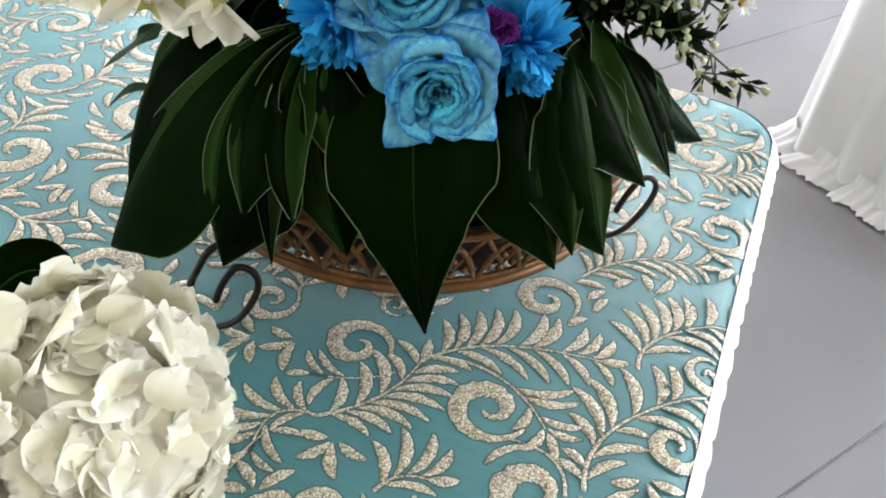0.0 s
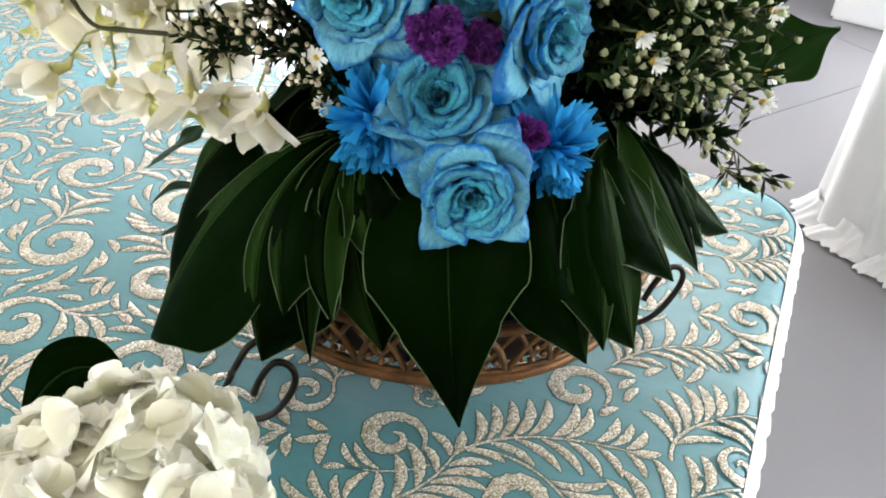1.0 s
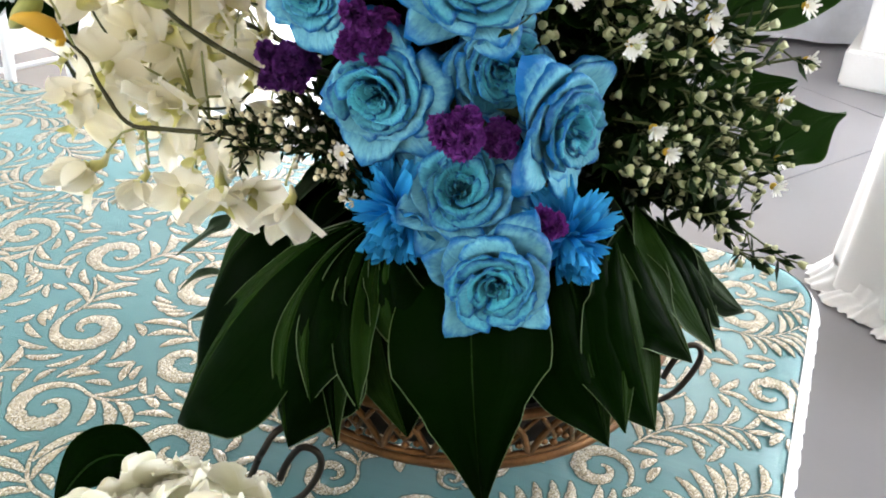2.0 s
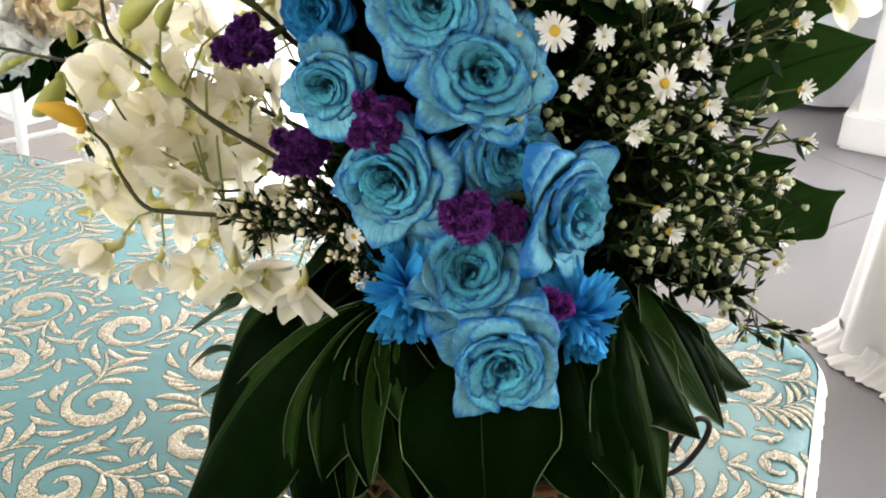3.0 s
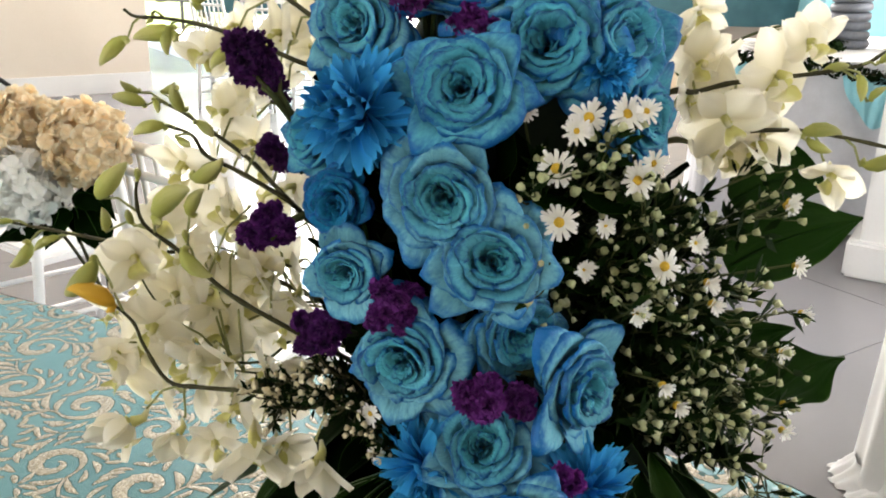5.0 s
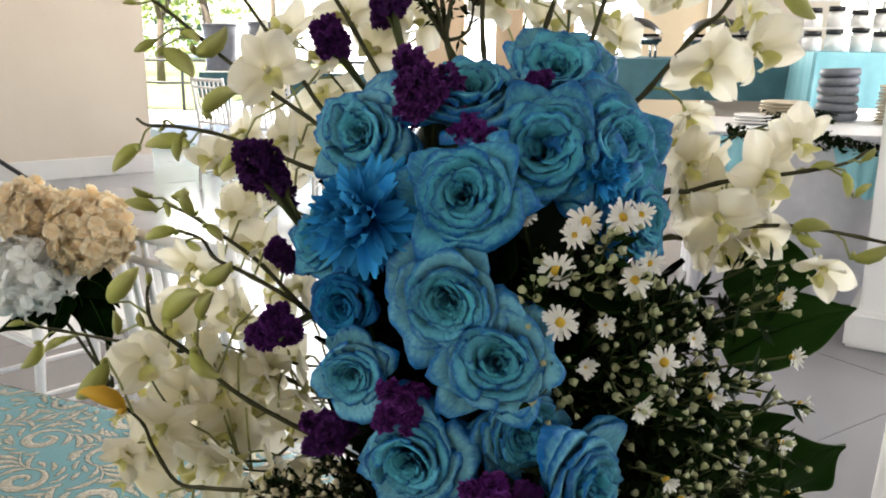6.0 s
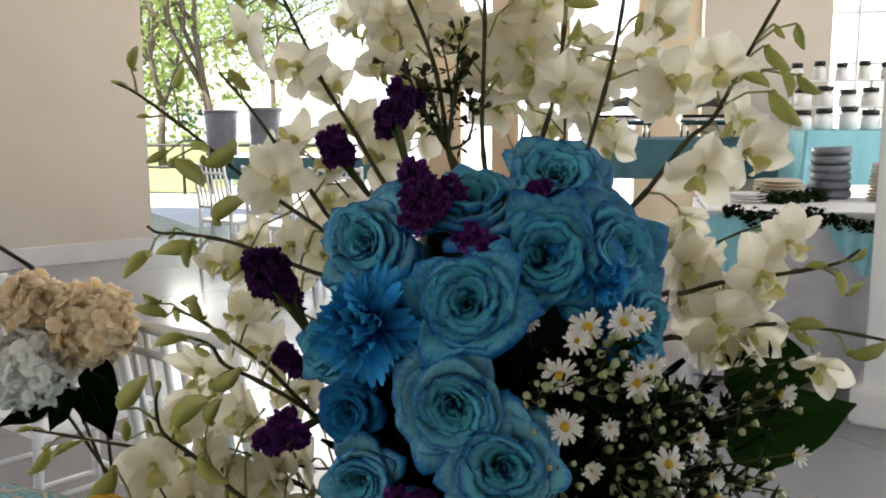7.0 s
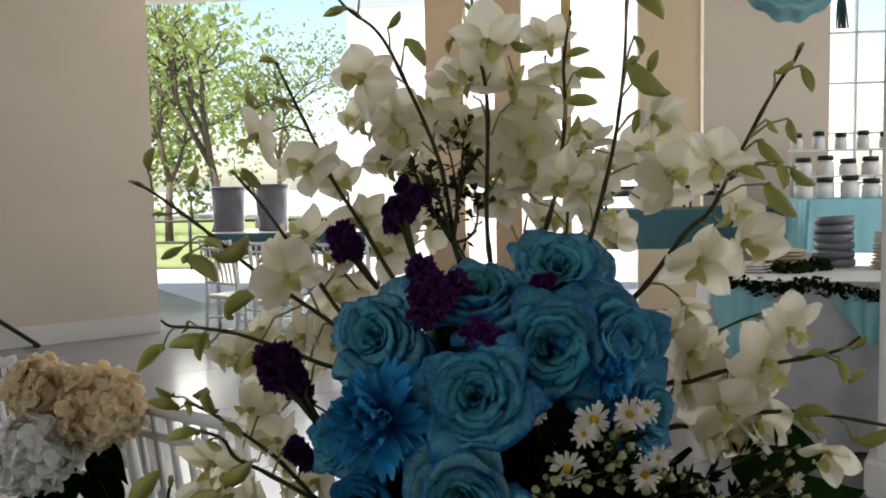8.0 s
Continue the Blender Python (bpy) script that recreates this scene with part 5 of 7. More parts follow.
statice((0.11, 0.862, 1.292), (0, -0.5, 0.8), 0.05, 1715, 60, None, 1.0, "magenta")
statice((0.138, 0.858, 1.271), (0.2, -0.7, 0.5), 0.026, 1130, 61, None, 0.8, "magenta")
statice((0.074, 0.935, 1.349), (0.55, -0.1, 0.75), 0.031, 1175, 62, (0.088, 0.935, 1.292), 1.6)
statice((0.027, 0.949, 1.32), (-0.3, -0.1, 0.8), 0.03, 1130, 63, (0.051, 0.949, 1.286), 1.2)
statice((-0.004, 0.88, 1.227), (-0.45, -0.2, 0.85), 0.037, 1328, 64, (0.027, 0.88, 1.184), 1.9)
statice((0.002, 0.87, 1.12), (0.55, -0.3, 0.6), 0.034, 1292, 65, (0.031, 0.87, 1.135), 1.4)
statice((0.104, 0.8, 1.097), (0, -0.8, 0.5), 0.036, 1445, 66, None, 0.9, "magenta")
statice((0.053, 0.82, 1.068), (-0.3, -0.7, 0.3), 0.033, 1310, 67, None, 1.2)
statice((0.16, 0.778, 1.051), (0.1, -0.8, 0.5), 0.034, 1400, 68, None, 0.8, "magenta")
statice((0.185, 0.79, 1.047), (0.3, -0.8, 0.3), 0.024, 1130, 69, None, 0.9, "magenta")
statice((0.218, 0.782, 1.0), (0.3, -0.8, 0.3), 0.018, 1085, 70, None, 1.1, "magenta")
statice((0.181, 0.875, 1.296), (0, -0.6, 0.8), 0.022, 1040, 71, None, 0.6)
statice((0.154, 0.845, 1.26), (0, -0.7, 0.5), 0.022, 1040, 72, None, 0.8)
statice((0.2, 0.88, 1.282), (0, -0.7, 0.5), 0.019, 950, 73, None, 0.8)
statice((0.006, 0.88, 1.172), (-0.5, -0.4, 0.5), 0.02, 950, 74, None, 1.2)

# ---- asters, filler twigs ----
sprig("aster_spray", "white aster spray with yellow-eyed daisies and pale buds", (0.19, 0.93, 1.13), [(0.239, 0.85, 1.115), (0.268, 0.87, 1.111), (0.185, 0.825, 1.15), (0.241, 0.827, 1.104), (0.219, 0.833, 1.174), (0.224, 0.827, 1.2), (0.21, 0.832, 1.098), (0.199, 0.804, 1.12), (0.229, 0.822, 1.19), (0.251, 0.842, 1.179), (0.271, 0.85, 1.102), (0.266, 0.863, 1.138), (0.204, 0.825, 1.097), (0.27, 0.85, 1.099), (0.209, 0.814, 1.186), (0.187, 0.815, 1.17)],
      [((0.176, 0.83, 1.22), (-0.01, -0.98, 0.2), 0.019, 0.7), ((0.215, 0.822, 1.218), (0.17, -0.93, 0.34), 0.024, 1), ((0.208, 0.815, 1.211), (0.21, -0.96, 0.21), 0.019, 0.6), ((0.237, 0.828, 1.22), (0.36, -0.85, 0.39), 0.024, 0.8), ((0.248, 0.830, 1.222), (0.29, -0.9, 0.32), 0.019, 0.6), ((0.198, 0.813, 1.189), (0.15, -0.98, 0.11), 0.024, 1), ((0.247, 0.835, 1.179), (0.37, -0.89, 0.26), 0.024, 0.8), ((0.256, 0.84, 1.189), (0.28, -0.94, 0.18), 0.019, 0.6), ((0.202, 0.816, 1.155), (0.14, -0.95, 0.27), 0.024, 0.95)], 91)
sprig("aster_spray", "white aster spray with yellow-eyed daisies and pale buds", (0.20, 0.93, 1.07), [(0.251, 0.85, 1.117), (0.285, 0.875, 1.097), (0.282, 0.884, 1.129), (0.258, 0.842, 1.09), (0.332, 0.889, 1.093), (0.332, 0.911, 1.137), (0.244, 0.845, 1.176), (0.35, 0.928, 1.151), (0.358, 0.912, 1.077), (0.288, 0.889, 1.123), (0.264, 0.873, 1.103), (0.338, 0.929, 1.167), (0.256, 0.865, 1.146), (0.35, 0.932, 1.136), (0.303, 0.886, 1.146), (0.26, 0.855, 1.173), (0.329, 0.89, 1.077), (0.26, 0.86, 1.083), (0.288, 0.886, 1.153), (0.337, 0.908, 1.129)],
      [((0.23, 0.83, 1.151), (0.2, -0.98, 0.04), 0.019, 0.3), ((0.27, 0.844, 1.122), (0.39, -0.91, 0.15), 0.024, 1), ((0.289, 0.86, 1.134), (0.52, -0.85, 0.06), 0.019, 0.4), ((0.219, 0.83, 1.121), (0.32, -0.93, 0.2), 0.019, 0.3), ((0.256, 0.84, 1.095), (0.33, -0.94, 0.03), 0.019, 0.25), ((0.302, 0.87, 1.104), (0.54, -0.84, -0.07), 0.019, 0.25), ((0.359, 0.92, 1.149), (0.72, -0.67, 0.2), 0.019, 0.3), ((0.355, 0.91, 1.149), (0.61, -0.79, 0.07), 0.019, 0.3), ((0.367, 0.91, 1.106), (0.65, -0.73, 0.19), 0.019, 0.4)], 92)
sprig("aster_spray", "white aster spray with yellow-eyed daisies and pale buds", (0.20, 0.92, 1.03), [(0.26, 0.829, 1.018), (0.309, 0.858, 1.016), (0.343, 0.89, 0.993), (0.335, 0.886, 1.069), (0.27, 0.844, 1.018), (0.311, 0.881, 0.989), (0.364, 0.899, 1.036), (0.333, 0.877, 1.041), (0.291, 0.862, 1.071), (0.376, 0.904, 0.988), (0.303, 0.857, 1.058), (0.287, 0.871, 1.012), (0.297, 0.873, 1.012), (0.335, 0.892, 1.017), (0.293, 0.856, 1.027), (0.311, 0.877, 1.013), (0.29, 0.865, 1.0), (0.311, 0.878, 1.078), (0.281, 0.856, 1.028), (0.35, 0.9, 1.017), (0.293, 0.871, 1.025), (0.348, 0.903, 1.042)],
      [((0.376, 0.91, 1.071), (0.62, -0.77, -0.17), 0.019, 0.4), ((0.363, 0.9, 1.046), (0.64, -0.76, 0.0), 0.019, 0.4), ((0.253, 0.82, 1.099), (0.36, -0.93, -0.02), 0.019, 0.3), ((0.371, 0.9, 1.004), (0.72, -0.7, 0.0), 0.019, 0.3), ((0.373, 0.9, 0.983), (0.61, -0.77, -0.18), 0.019, 0.3), ((0.275, 0.83, 1.046), (0.4, -0.9, -0.18), 0.019, 0.2), ((0.287, 0.84, 1.027), (0.49, -0.87, -0.04), 0.019, 0.2), ((0.305, 0.86, 1.093), (0.45, -0.89, -0.04), 0.019, 0.2)], 93)
sprig("aster_spray", "white aster spray with yellow-eyed daisies and pale buds", (0.21, 0.92, 1.02), [(0.352, 0.905, 0.988), (0.356, 0.893, 1.003), (0.278, 0.868, 0.992), (0.308, 0.876, 0.998), (0.331, 0.891, 1.018), (0.317, 0.871, 1.002), (0.324, 0.88, 0.993), (0.325, 0.869, 1.034), (0.301, 0.857, 1.009), (0.324, 0.863, 1.009)], [], 94)
sprig("aster_spray", "white aster spray with yellow-eyed daisies and pale buds", (0.22, 0.90, 1.00), [(0.381, 0.905, 0.932), (0.363, 0.9, 0.952), (0.346, 0.89, 0.949), (0.363, 0.9, 0.975), (0.32, 0.87, 0.969), (0.356, 0.89, 0.935)], [], 95)
sprig("filler_twig", "dark needle-leaved filler twig with tiny white flowers", (0.083, 0.83, 1.009), [(0.005, 0.82, 1.025), (0.018, 0.815, 1.018), (0.033, 0.82, 1.034), (0.054, 0.81, 1.028), (0.061, 0.81, 1.017), (-0.007, 0.83, 1.013), (0.038, 0.83, 1.038), (0.027, 0.81, 1.013)], [], 96, 0.0026, 11, 0.022, 0.009, "cream_bud", "filler twigs", "dark_stem", 7)
sprig("filler_twig", "dark needle-leaved filler twig with tiny white flowers", (0.112, 0.94, 1.323), [(0.105, 0.97, 1.402), (0.123, 0.97, 1.379), (0.091, 0.97, 1.379), (0.054, 0.97, 1.389), (0.079, 0.96, 1.384), (0.118, 0.98, 1.406), (0.128, 0.96, 1.365), (0.098, 0.95, 1.344)], [], 97, 0.0035, 6, 0.02, 0.008, "dark_stem", "filler twigs", "dark_stem", 2)
sprig("filler_twig", "dark needle-leaved filler twig with tiny white flowers", (0.104, 0.82, 0.991), [(0.09, 0.8, 1.007), (0.083, 0.8, 1.02), (0.09, 0.8, 0.994), (0.076, 0.81, 1.002)], [((0.09, 0.8, 1.023), (-0.3, -0.9, 0.2), 0.018, 0.6), ((0.095, 0.8, 0.995), (-0.2, -0.9, 0.0), 0.016, 0.5)], 98, 0.0026, 7, 0.015, 0.010, "cream_bud", "filler twigs", "dark_stem", 9)

# ---- orchid sprays ----
orchid_spray([(0.052, 0.9, 1.009), (0.02, 0.87, 1.043), (-0.027, 0.865, 1.071), (-0.064, 0.865, 1.102), (-0.088, 0.865, 1.12), (-0.092, 0.865, 1.141), (-0.089, 0.865, 1.154)],
             [((-0.113, 0.9, 1.076), (-0.57, -0.81, -0.1), 0.06), ((-0.041, 0.91, 1.12), (-0.7, -0.71, -0.06), 0.064), ((-0.056, 0.91, 1.082), (-0.62, -0.77, -0.11), 0.065), ((-0.092, 0.91, 1.033), (-0.66, -0.72, -0.22), 0.066), ((-0.009, 0.9, 0.984), (-0.51, -0.84, -0.2), 0.06), ((-0.017, 0.9, 1.07), (-0.48, -0.88, 0.05), 0.055)],
             [((-0.09, 0.865, 1.152), (-0.086, 0.859, 1.164)), ((-0.096, 0.865, 1.119), (-0.098, 0.859, 1.134)), ((-0.12, 0.865, 1.138), (-0.093, 0.859, 1.168)), ((-0.077, 0.86, 1.127), (-0.045, 0.854, 1.159)), ((-0.051, 0.86, 1.13), (-0.039, 0.854, 1.155)), ((-0.057, 0.865, 1.109), (-0.056, 0.859, 1.122)), ((-0.059, 0.86, 1.104), (-0.035, 0.854, 1.082)), ((-0.12, 0.87, 1.112), (-0.116, 0.864, 1.132))], 101)
orchid_spray([(0.037, 0.9, 1.109), (0.013, 0.88, 1.139), (-0.024, 0.88, 1.159), (-0.047, 0.885, 1.167), (-0.059, 0.89, 1.18), (-0.078, 0.89, 1.186)],
             [((-0.028, 0.93, 1.164), (-0.63, -0.7, 0.33), 0.055), ((-0.084, 0.93, 1.148), (-0.74, -0.67, 0.07), 0.061), ((0.006, 0.92, 1.137), (-0.62, -0.78, 0.1), 0.05)],
             [((-0.076, 0.885, 1.187), (-0.102, 0.879, 1.182)), ((-0.056, 0.88, 1.151), (-0.026, 0.874, 1.167)), ((-0.068, 0.885, 1.179), (-0.053, 0.879, 1.173))], 102)
orchid_spray([(0.028, 0.92, 1.106), (0.004, 0.91, 1.131), (-0.027, 0.915, 1.159), (-0.06, 0.92, 1.179), (-0.082, 0.925, 1.19), (-0.104, 0.93, 1.198)],
             [((-0.057, 0.95, 1.186), (-0.7, -0.65, 0.31), 0.052), ((-0.02, 0.94, 1.148), (-0.64, -0.77, -0.06), 0.052)],
             [((-0.102, 0.925, 1.198), (-0.095, 0.919, 1.187)), ((-0.109, 0.925, 1.194), (-0.136, 0.919, 1.202)), ((-0.094, 0.925, 1.204), (-0.076, 0.919, 1.21)), ((-0.079, 0.925, 1.19), (-0.087, 0.919, 1.214)), ((-0.066, 0.915, 1.185), (-0.047, 0.909, 1.174)), ((-0.115, 0.93, 1.202), (-0.13, 0.924, 1.21))], 103)
orchid_spray([(0.041, 0.93, 1.215), (0.006, 0.93, 1.23), (-0.028, 0.935, 1.241), (-0.064, 0.94, 1.251), (-0.098, 0.945, 1.255), (-0.123, 0.95, 1.255), (-0.132, 0.95, 1.26)],
             [((-0.009, 0.96, 1.247), (-0.52, -0.84, 0.17), 0.047), ((-0.016, 0.95, 1.21), (-0.55, -0.8, 0.22), 0.047), ((-0.058, 0.97, 1.224), (-0.52, -0.71, 0.48), 0.048)],
             [((-0.132, 0.95, 1.239), (-0.157, 0.944, 1.217)), ((-0.109, 0.95, 1.258), (-0.112, 0.944, 1.249)), ((-0.093, 0.945, 1.25), (-0.099, 0.939, 1.226)), ((-0.089, 0.945, 1.243), (-0.126, 0.939, 1.243)), ((-0.042, 0.94, 1.236), (-0.065, 0.934, 1.221))], 104)
orchid_spray([(0.048, 0.9, 1.246), (0.022, 0.92, 1.262), (-0.047, 0.94, 1.302), (-0.09, 0.945, 1.335), (-0.134, 0.95, 1.365), (-0.155, 0.952, 1.375)],
             [((-0.016, 0.93, 1.298), (-0.1, -0.95, 0.1), 0.069), ((-0.01, 0.95, 1.245), (-0.37, -0.86, 0.34), 0.057), ((-0.072, 0.96, 1.224), (-0.43, -0.83, 0.36), 0.054)],
             [((-0.149, 0.95, 1.374), (-0.154, 0.944, 1.375)), ((-0.137, 0.95, 1.384), (-0.13, 0.944, 1.405)), ((-0.125, 0.95, 1.347), (-0.135, 0.944, 1.348)), ((-0.101, 0.945, 1.37), (-0.089, 0.939, 1.387)), ((-0.11, 0.945, 1.32), (-0.128, 0.939, 1.31)), ((-0.103, 0.94, 1.313), (-0.069, 0.934, 1.293)), ((-0.088, 0.945, 1.326), (-0.069, 0.939, 1.32)), ((-0.077, 0.94, 1.311), (-0.042, 0.934, 1.329)), ((-0.072, 0.94, 1.267), (-0.04, 0.934, 1.291))], 105)
orchid_spray([(0.053, 0.9, 1.263), (0.028, 0.92, 1.271), (0.007, 0.935, 1.293), (-0.016, 0.945, 1.319), (-0.042, 0.95, 1.353), (-0.067, 0.955, 1.38)],
             [((-0.013, 0.97, 1.326), (-0.58, -0.76, 0.28), 0.054), ((0.017, 0.96, 1.304), (-0.4, -0.76, 0.51), 0.048)],
             [((-0.065, 0.955, 1.378), (-0.067, 0.949, 1.383)), ((-0.059, 0.955, 1.382), (-0.04, 0.949, 1.364)), ((-0.053, 0.95, 1.373), (-0.059, 0.944, 1.382))], 106)
orchid_spray([(0.079, 0.92, 1.286), (0.065, 0.93, 1.3), (0.039, 0.95, 1.336), (0.014, 0.96, 1.372), (0.002, 0.965, 1.396), (-0.019, 0.97, 1.437), (-0.035, 0.975, 1.469)],
             [((-0.003, 0.95, 1.381), (-0.2, -0.9, 0.2), 0.066), ((-0.051, 0.97, 1.408), (-0.5, -0.6, -0.3), 0.058), ((0.034, 0.97, 1.339), (-0.09, -0.68, 0.72), 0.053), ((0.014, 0.98, 1.367), (-0.37, -0.79, 0.5), 0.049)],
             [((-0.035, 0.975, 1.469), (-0.05, 0.969, 1.472)), ((-0.053, 0.97, 1.433), (-0.059, 0.964, 1.451)), ((-0.034, 0.97, 1.437), (-0.02, 0.964, 1.429))], 107)
orchid_spray([(0.118, 0.94, 1.305), (0.111, 0.95, 1.335), (0.099, 0.965, 1.388), (0.073, 0.975, 1.448), (0.05, 0.98, 1.49), (0.021, 0.985, 1.514), (-0.003, 0.99, 1.548)],
             [((0.037, 0.97, 1.453), (-0.5, -0.6, -0.2), 0.067), ((0.068, 0.985, 1.408), (-0.01, -0.89, 0.46), 0.063), ((0.059, 0.97, 1.38), (-0.3, -0.8, 0.3), 0.048), ((0.089, 0.99, 1.43), (-0.42, -0.65, 0.64), 0.058), ((0.059, 1.0, 1.423), (-0.24, -0.82, 0.52), 0.054)],
             [((0.023, 0.98, 1.511), (0.003, 0.974, 1.504)), ((0.059, 0.98, 1.494), (0.072, 0.974, 1.508)), ((0.074, 0.975, 1.483), (0.093, 0.969, 1.46)), ((0.036, 0.985, 1.527), (0.019, 0.979, 1.536))], 108)
orchid_spray([(0.142, 0.94, 1.301), (0.138, 0.95, 1.343), (0.138, 0.97, 1.432), (0.128, 0.98, 1.486), (0.125, 0.985, 1.532)],
             [((0.14, 0.965, 1.477), (-0.1, -0.8, -0.2), 0.069), ((0.157, 0.98, 1.445), (0.08, -0.63, 0.77), 0.066), ((0.122, 0.99, 1.448), (-0.18, -0.73, 0.66), 0.058), ((0.163, 0.985, 1.396), (-0.17, -0.76, 0.62), 0.062), ((0.14, 0.98, 1.369), (0.26, -0.73, 0.63), 0.057), ((0.106, 1.0, 1.407), (0.13, -0.6, 0.79), 0.054)],
             [((0.157, 0.975, 1.478), (0.177, 0.969, 1.468)), ((0.11, 0.975, 1.482), (0.106, 0.969, 1.468)), ((0.126, 0.98, 1.504), (0.12, 0.974, 1.512))], 109)
orchid_spray([(0.18, 0.96, 1.32), (0.192, 0.98, 1.364), (0.199, 0.985, 1.422), (0.198, 0.985, 1.462), (0.204, 0.985, 1.502)],
             [((0.179, 0.99, 1.428), (0.15, -0.77, 0.61), 0.062), ((0.198, 0.965, 1.368), (0.1, -0.9, 0.2), 0.06), ((0.18, 1.0, 1.378), (0.4, -0.64, 0.66), 0.063), ((0.192, 1.0, 1.455), (0.06, -0.76, 0.65), 0.048)],
             [((0.201, 0.985, 1.467), (0.221, 0.979, 1.472)), ((0.208, 0.98, 1.453), (0.234, 0.974, 1.449)), ((0.2, 0.98, 1.431), (0.229, 0.974, 1.43)), ((0.203, 0.98, 1.404), (0.212, 0.974, 1.421)), ((0.202, 0.985, 1.489), (0.204, 0.979, 1.498))], 110)
orchid_spray([(0.21, 0.93, 1.305), (0.217, 0.935, 1.326), (0.23, 0.95, 1.372), (0.238, 0.955, 1.411), (0.244, 0.96, 1.462), (0.246, 0.965, 1.522)],
             [((0.263, 0.96, 1.414), (0.5, -0.6, -0.5), 0.059), ((0.278, 0.97, 1.371), (0.3, -0.8, -0.1), 0.064), ((0.274, 0.985, 1.354), (0.61, -0.62, 0.49), 0.052), ((0.216, 0.96, 1.359), (0.08, -0.77, 0.63), 0.05)],
             [((0.247, 0.95, 1.456), (0.277, 0.944, 1.423)), ((0.262, 0.955, 1.448), (0.268, 0.949, 1.468)), ((0.252, 0.955, 1.475), (0.258, 0.949, 1.46)), ((0.248, 0.955, 1.511), (0.278, 0.949, 1.486)), ((0.254, 0.955, 1.419), (0.249, 0.949, 1.401))], 111)
orchid_spray([(0.247, 0.93, 1.28), (0.267, 0.94, 1.302), (0.289, 0.95, 1.329), (0.308, 0.955, 1.346), (0.329, 0.96, 1.387), (0.354, 0.965, 1.433), (0.368, 0.965, 1.454), (0.375, 0.965, 1.467)],
             [((0.311, 0.96, 1.379), (0.2, -0.8, 0.3), 0.054), ((0.298, 0.94, 1.308), (0.1, -0.9, 0.2), 0.07), ((0.329, 0.955, 1.319), (0.4, -0.8, 0.0), 0.067), ((0.284, 0.93, 1.276), (0.2, -0.8, -0.4), 0.052), ((0.324, 0.975, 1.34), (0.25, -0.78, 0.57), 0.06)],
             [((0.371, 0.965, 1.462), (0.374, 0.959, 1.468)), ((0.356, 0.965, 1.446), (0.37, 0.959, 1.455)), ((0.374, 0.962, 1.449), (0.382, 0.956, 1.427)), ((0.364, 0.96, 1.41), (0.368, 0.954, 1.39)), ((0.349, 0.96, 1.41), (0.355, 0.954, 1.399)), ((0.343, 0.96, 1.395), (0.361, 0.954, 1.374)), ((0.326, 0.955, 1.375), (0.349, 0.949, 1.368)), ((0.355, 0.955, 1.378), (0.362, 0.949, 1.357)), ((0.346, 0.95, 1.362), (0.369, 0.944, 1.334)), ((0.365, 0.955, 1.374), (0.382, 0.949, 1.358))], 112)
orchid_spray([(0.262, 0.91, 1.184), (0.289, 0.92, 1.188), (0.315, 0.925, 1.194), (0.351, 0.93, 1.197), (0.384, 0.935, 1.194), (0.431, 0.94, 1.185), (0.462, 0.945, 1.177)],
             [((0.339, 0.92, 1.233), (0.2, -0.9, 0.1), 0.071), ((0.308, 0.91, 1.206), (0.1, -0.8, -0.3), 0.058), ((0.299, 0.93, 1.18), (0.2, -0.7, -0.4), 0.052), ((0.334, 0.94, 1.187), (0.2, -0.7, -0.5), 0.061), ((0.385, 0.925, 1.17), (0.3, -0.7, -0.5), 0.051)],
             [((0.408, 0.935, 1.174), (0.436, 0.929, 1.185)), ((0.363, 0.93, 1.195), (0.391, 0.924, 1.201)), ((0.367, 0.93, 1.191), (0.385, 0.924, 1.182))], 113)
orchid_spray([(0.26, 0.9, 1.219), (0.286, 0.91, 1.223), (0.312, 0.92, 1.229), (0.36, 0.93, 1.235), (0.395, 0.935, 1.242), (0.411, 0.94, 1.251)],
             [((0.288, 0.93, 1.238), (0.46, -0.85, 0.28), 0.059), ((0.282, 0.92, 1.215), (0.55, -0.73, 0.41), 0.051), ((0.361, 0.94, 1.254), (0.3, -0.7, 0.4), 0.051), ((0.326, 0.95, 1.214), (0.3, -0.89, 0.35), 0.057)],
             [((0.406, 0.935, 1.244), (0.414, 0.929, 1.255)), ((0.394, 0.93, 1.236), (0.398, 0.924, 1.217)), ((0.403, 0.93, 1.22), (0.411, 0.924, 1.232)), ((0.372, 0.935, 1.237), (0.389, 0.929, 1.244))], 114)
orchid_spray([(0.076, 0.86, 1.003), (0.033, 0.83, 1.017), (0.001, 0.83, 1.015), (-0.039, 0.83, 1.014), (-0.065, 0.835, 1.014), (-0.083, 0.84, 1.037), (-0.092, 0.845, 1.052), (-0.105, 0.846, 1.064)],
             [((-0.093, 0.83, 0.982), (-0.6, -0.3, -0.5), 0.063), ((-0.064, 0.84, 0.969), (-0.2, -0.6, -0.6), 0.055), ((0.003, 0.82, 0.98), (-0.1, -0.7, -0.6), 0.069), ((0.052, 0.805, 0.981), (0.2, -0.5, -0.75), 0.055), ((-0.034, 0.84, 0.965), (-0.52, -0.86, 0.05), 0.051), ((0.019, 0.83, 0.976), (-0.21, -0.95, -0.24), 0.049)],
             [((-0.119, 0.85, 1.095), (-0.146, 0.846, 1.061))], 115)
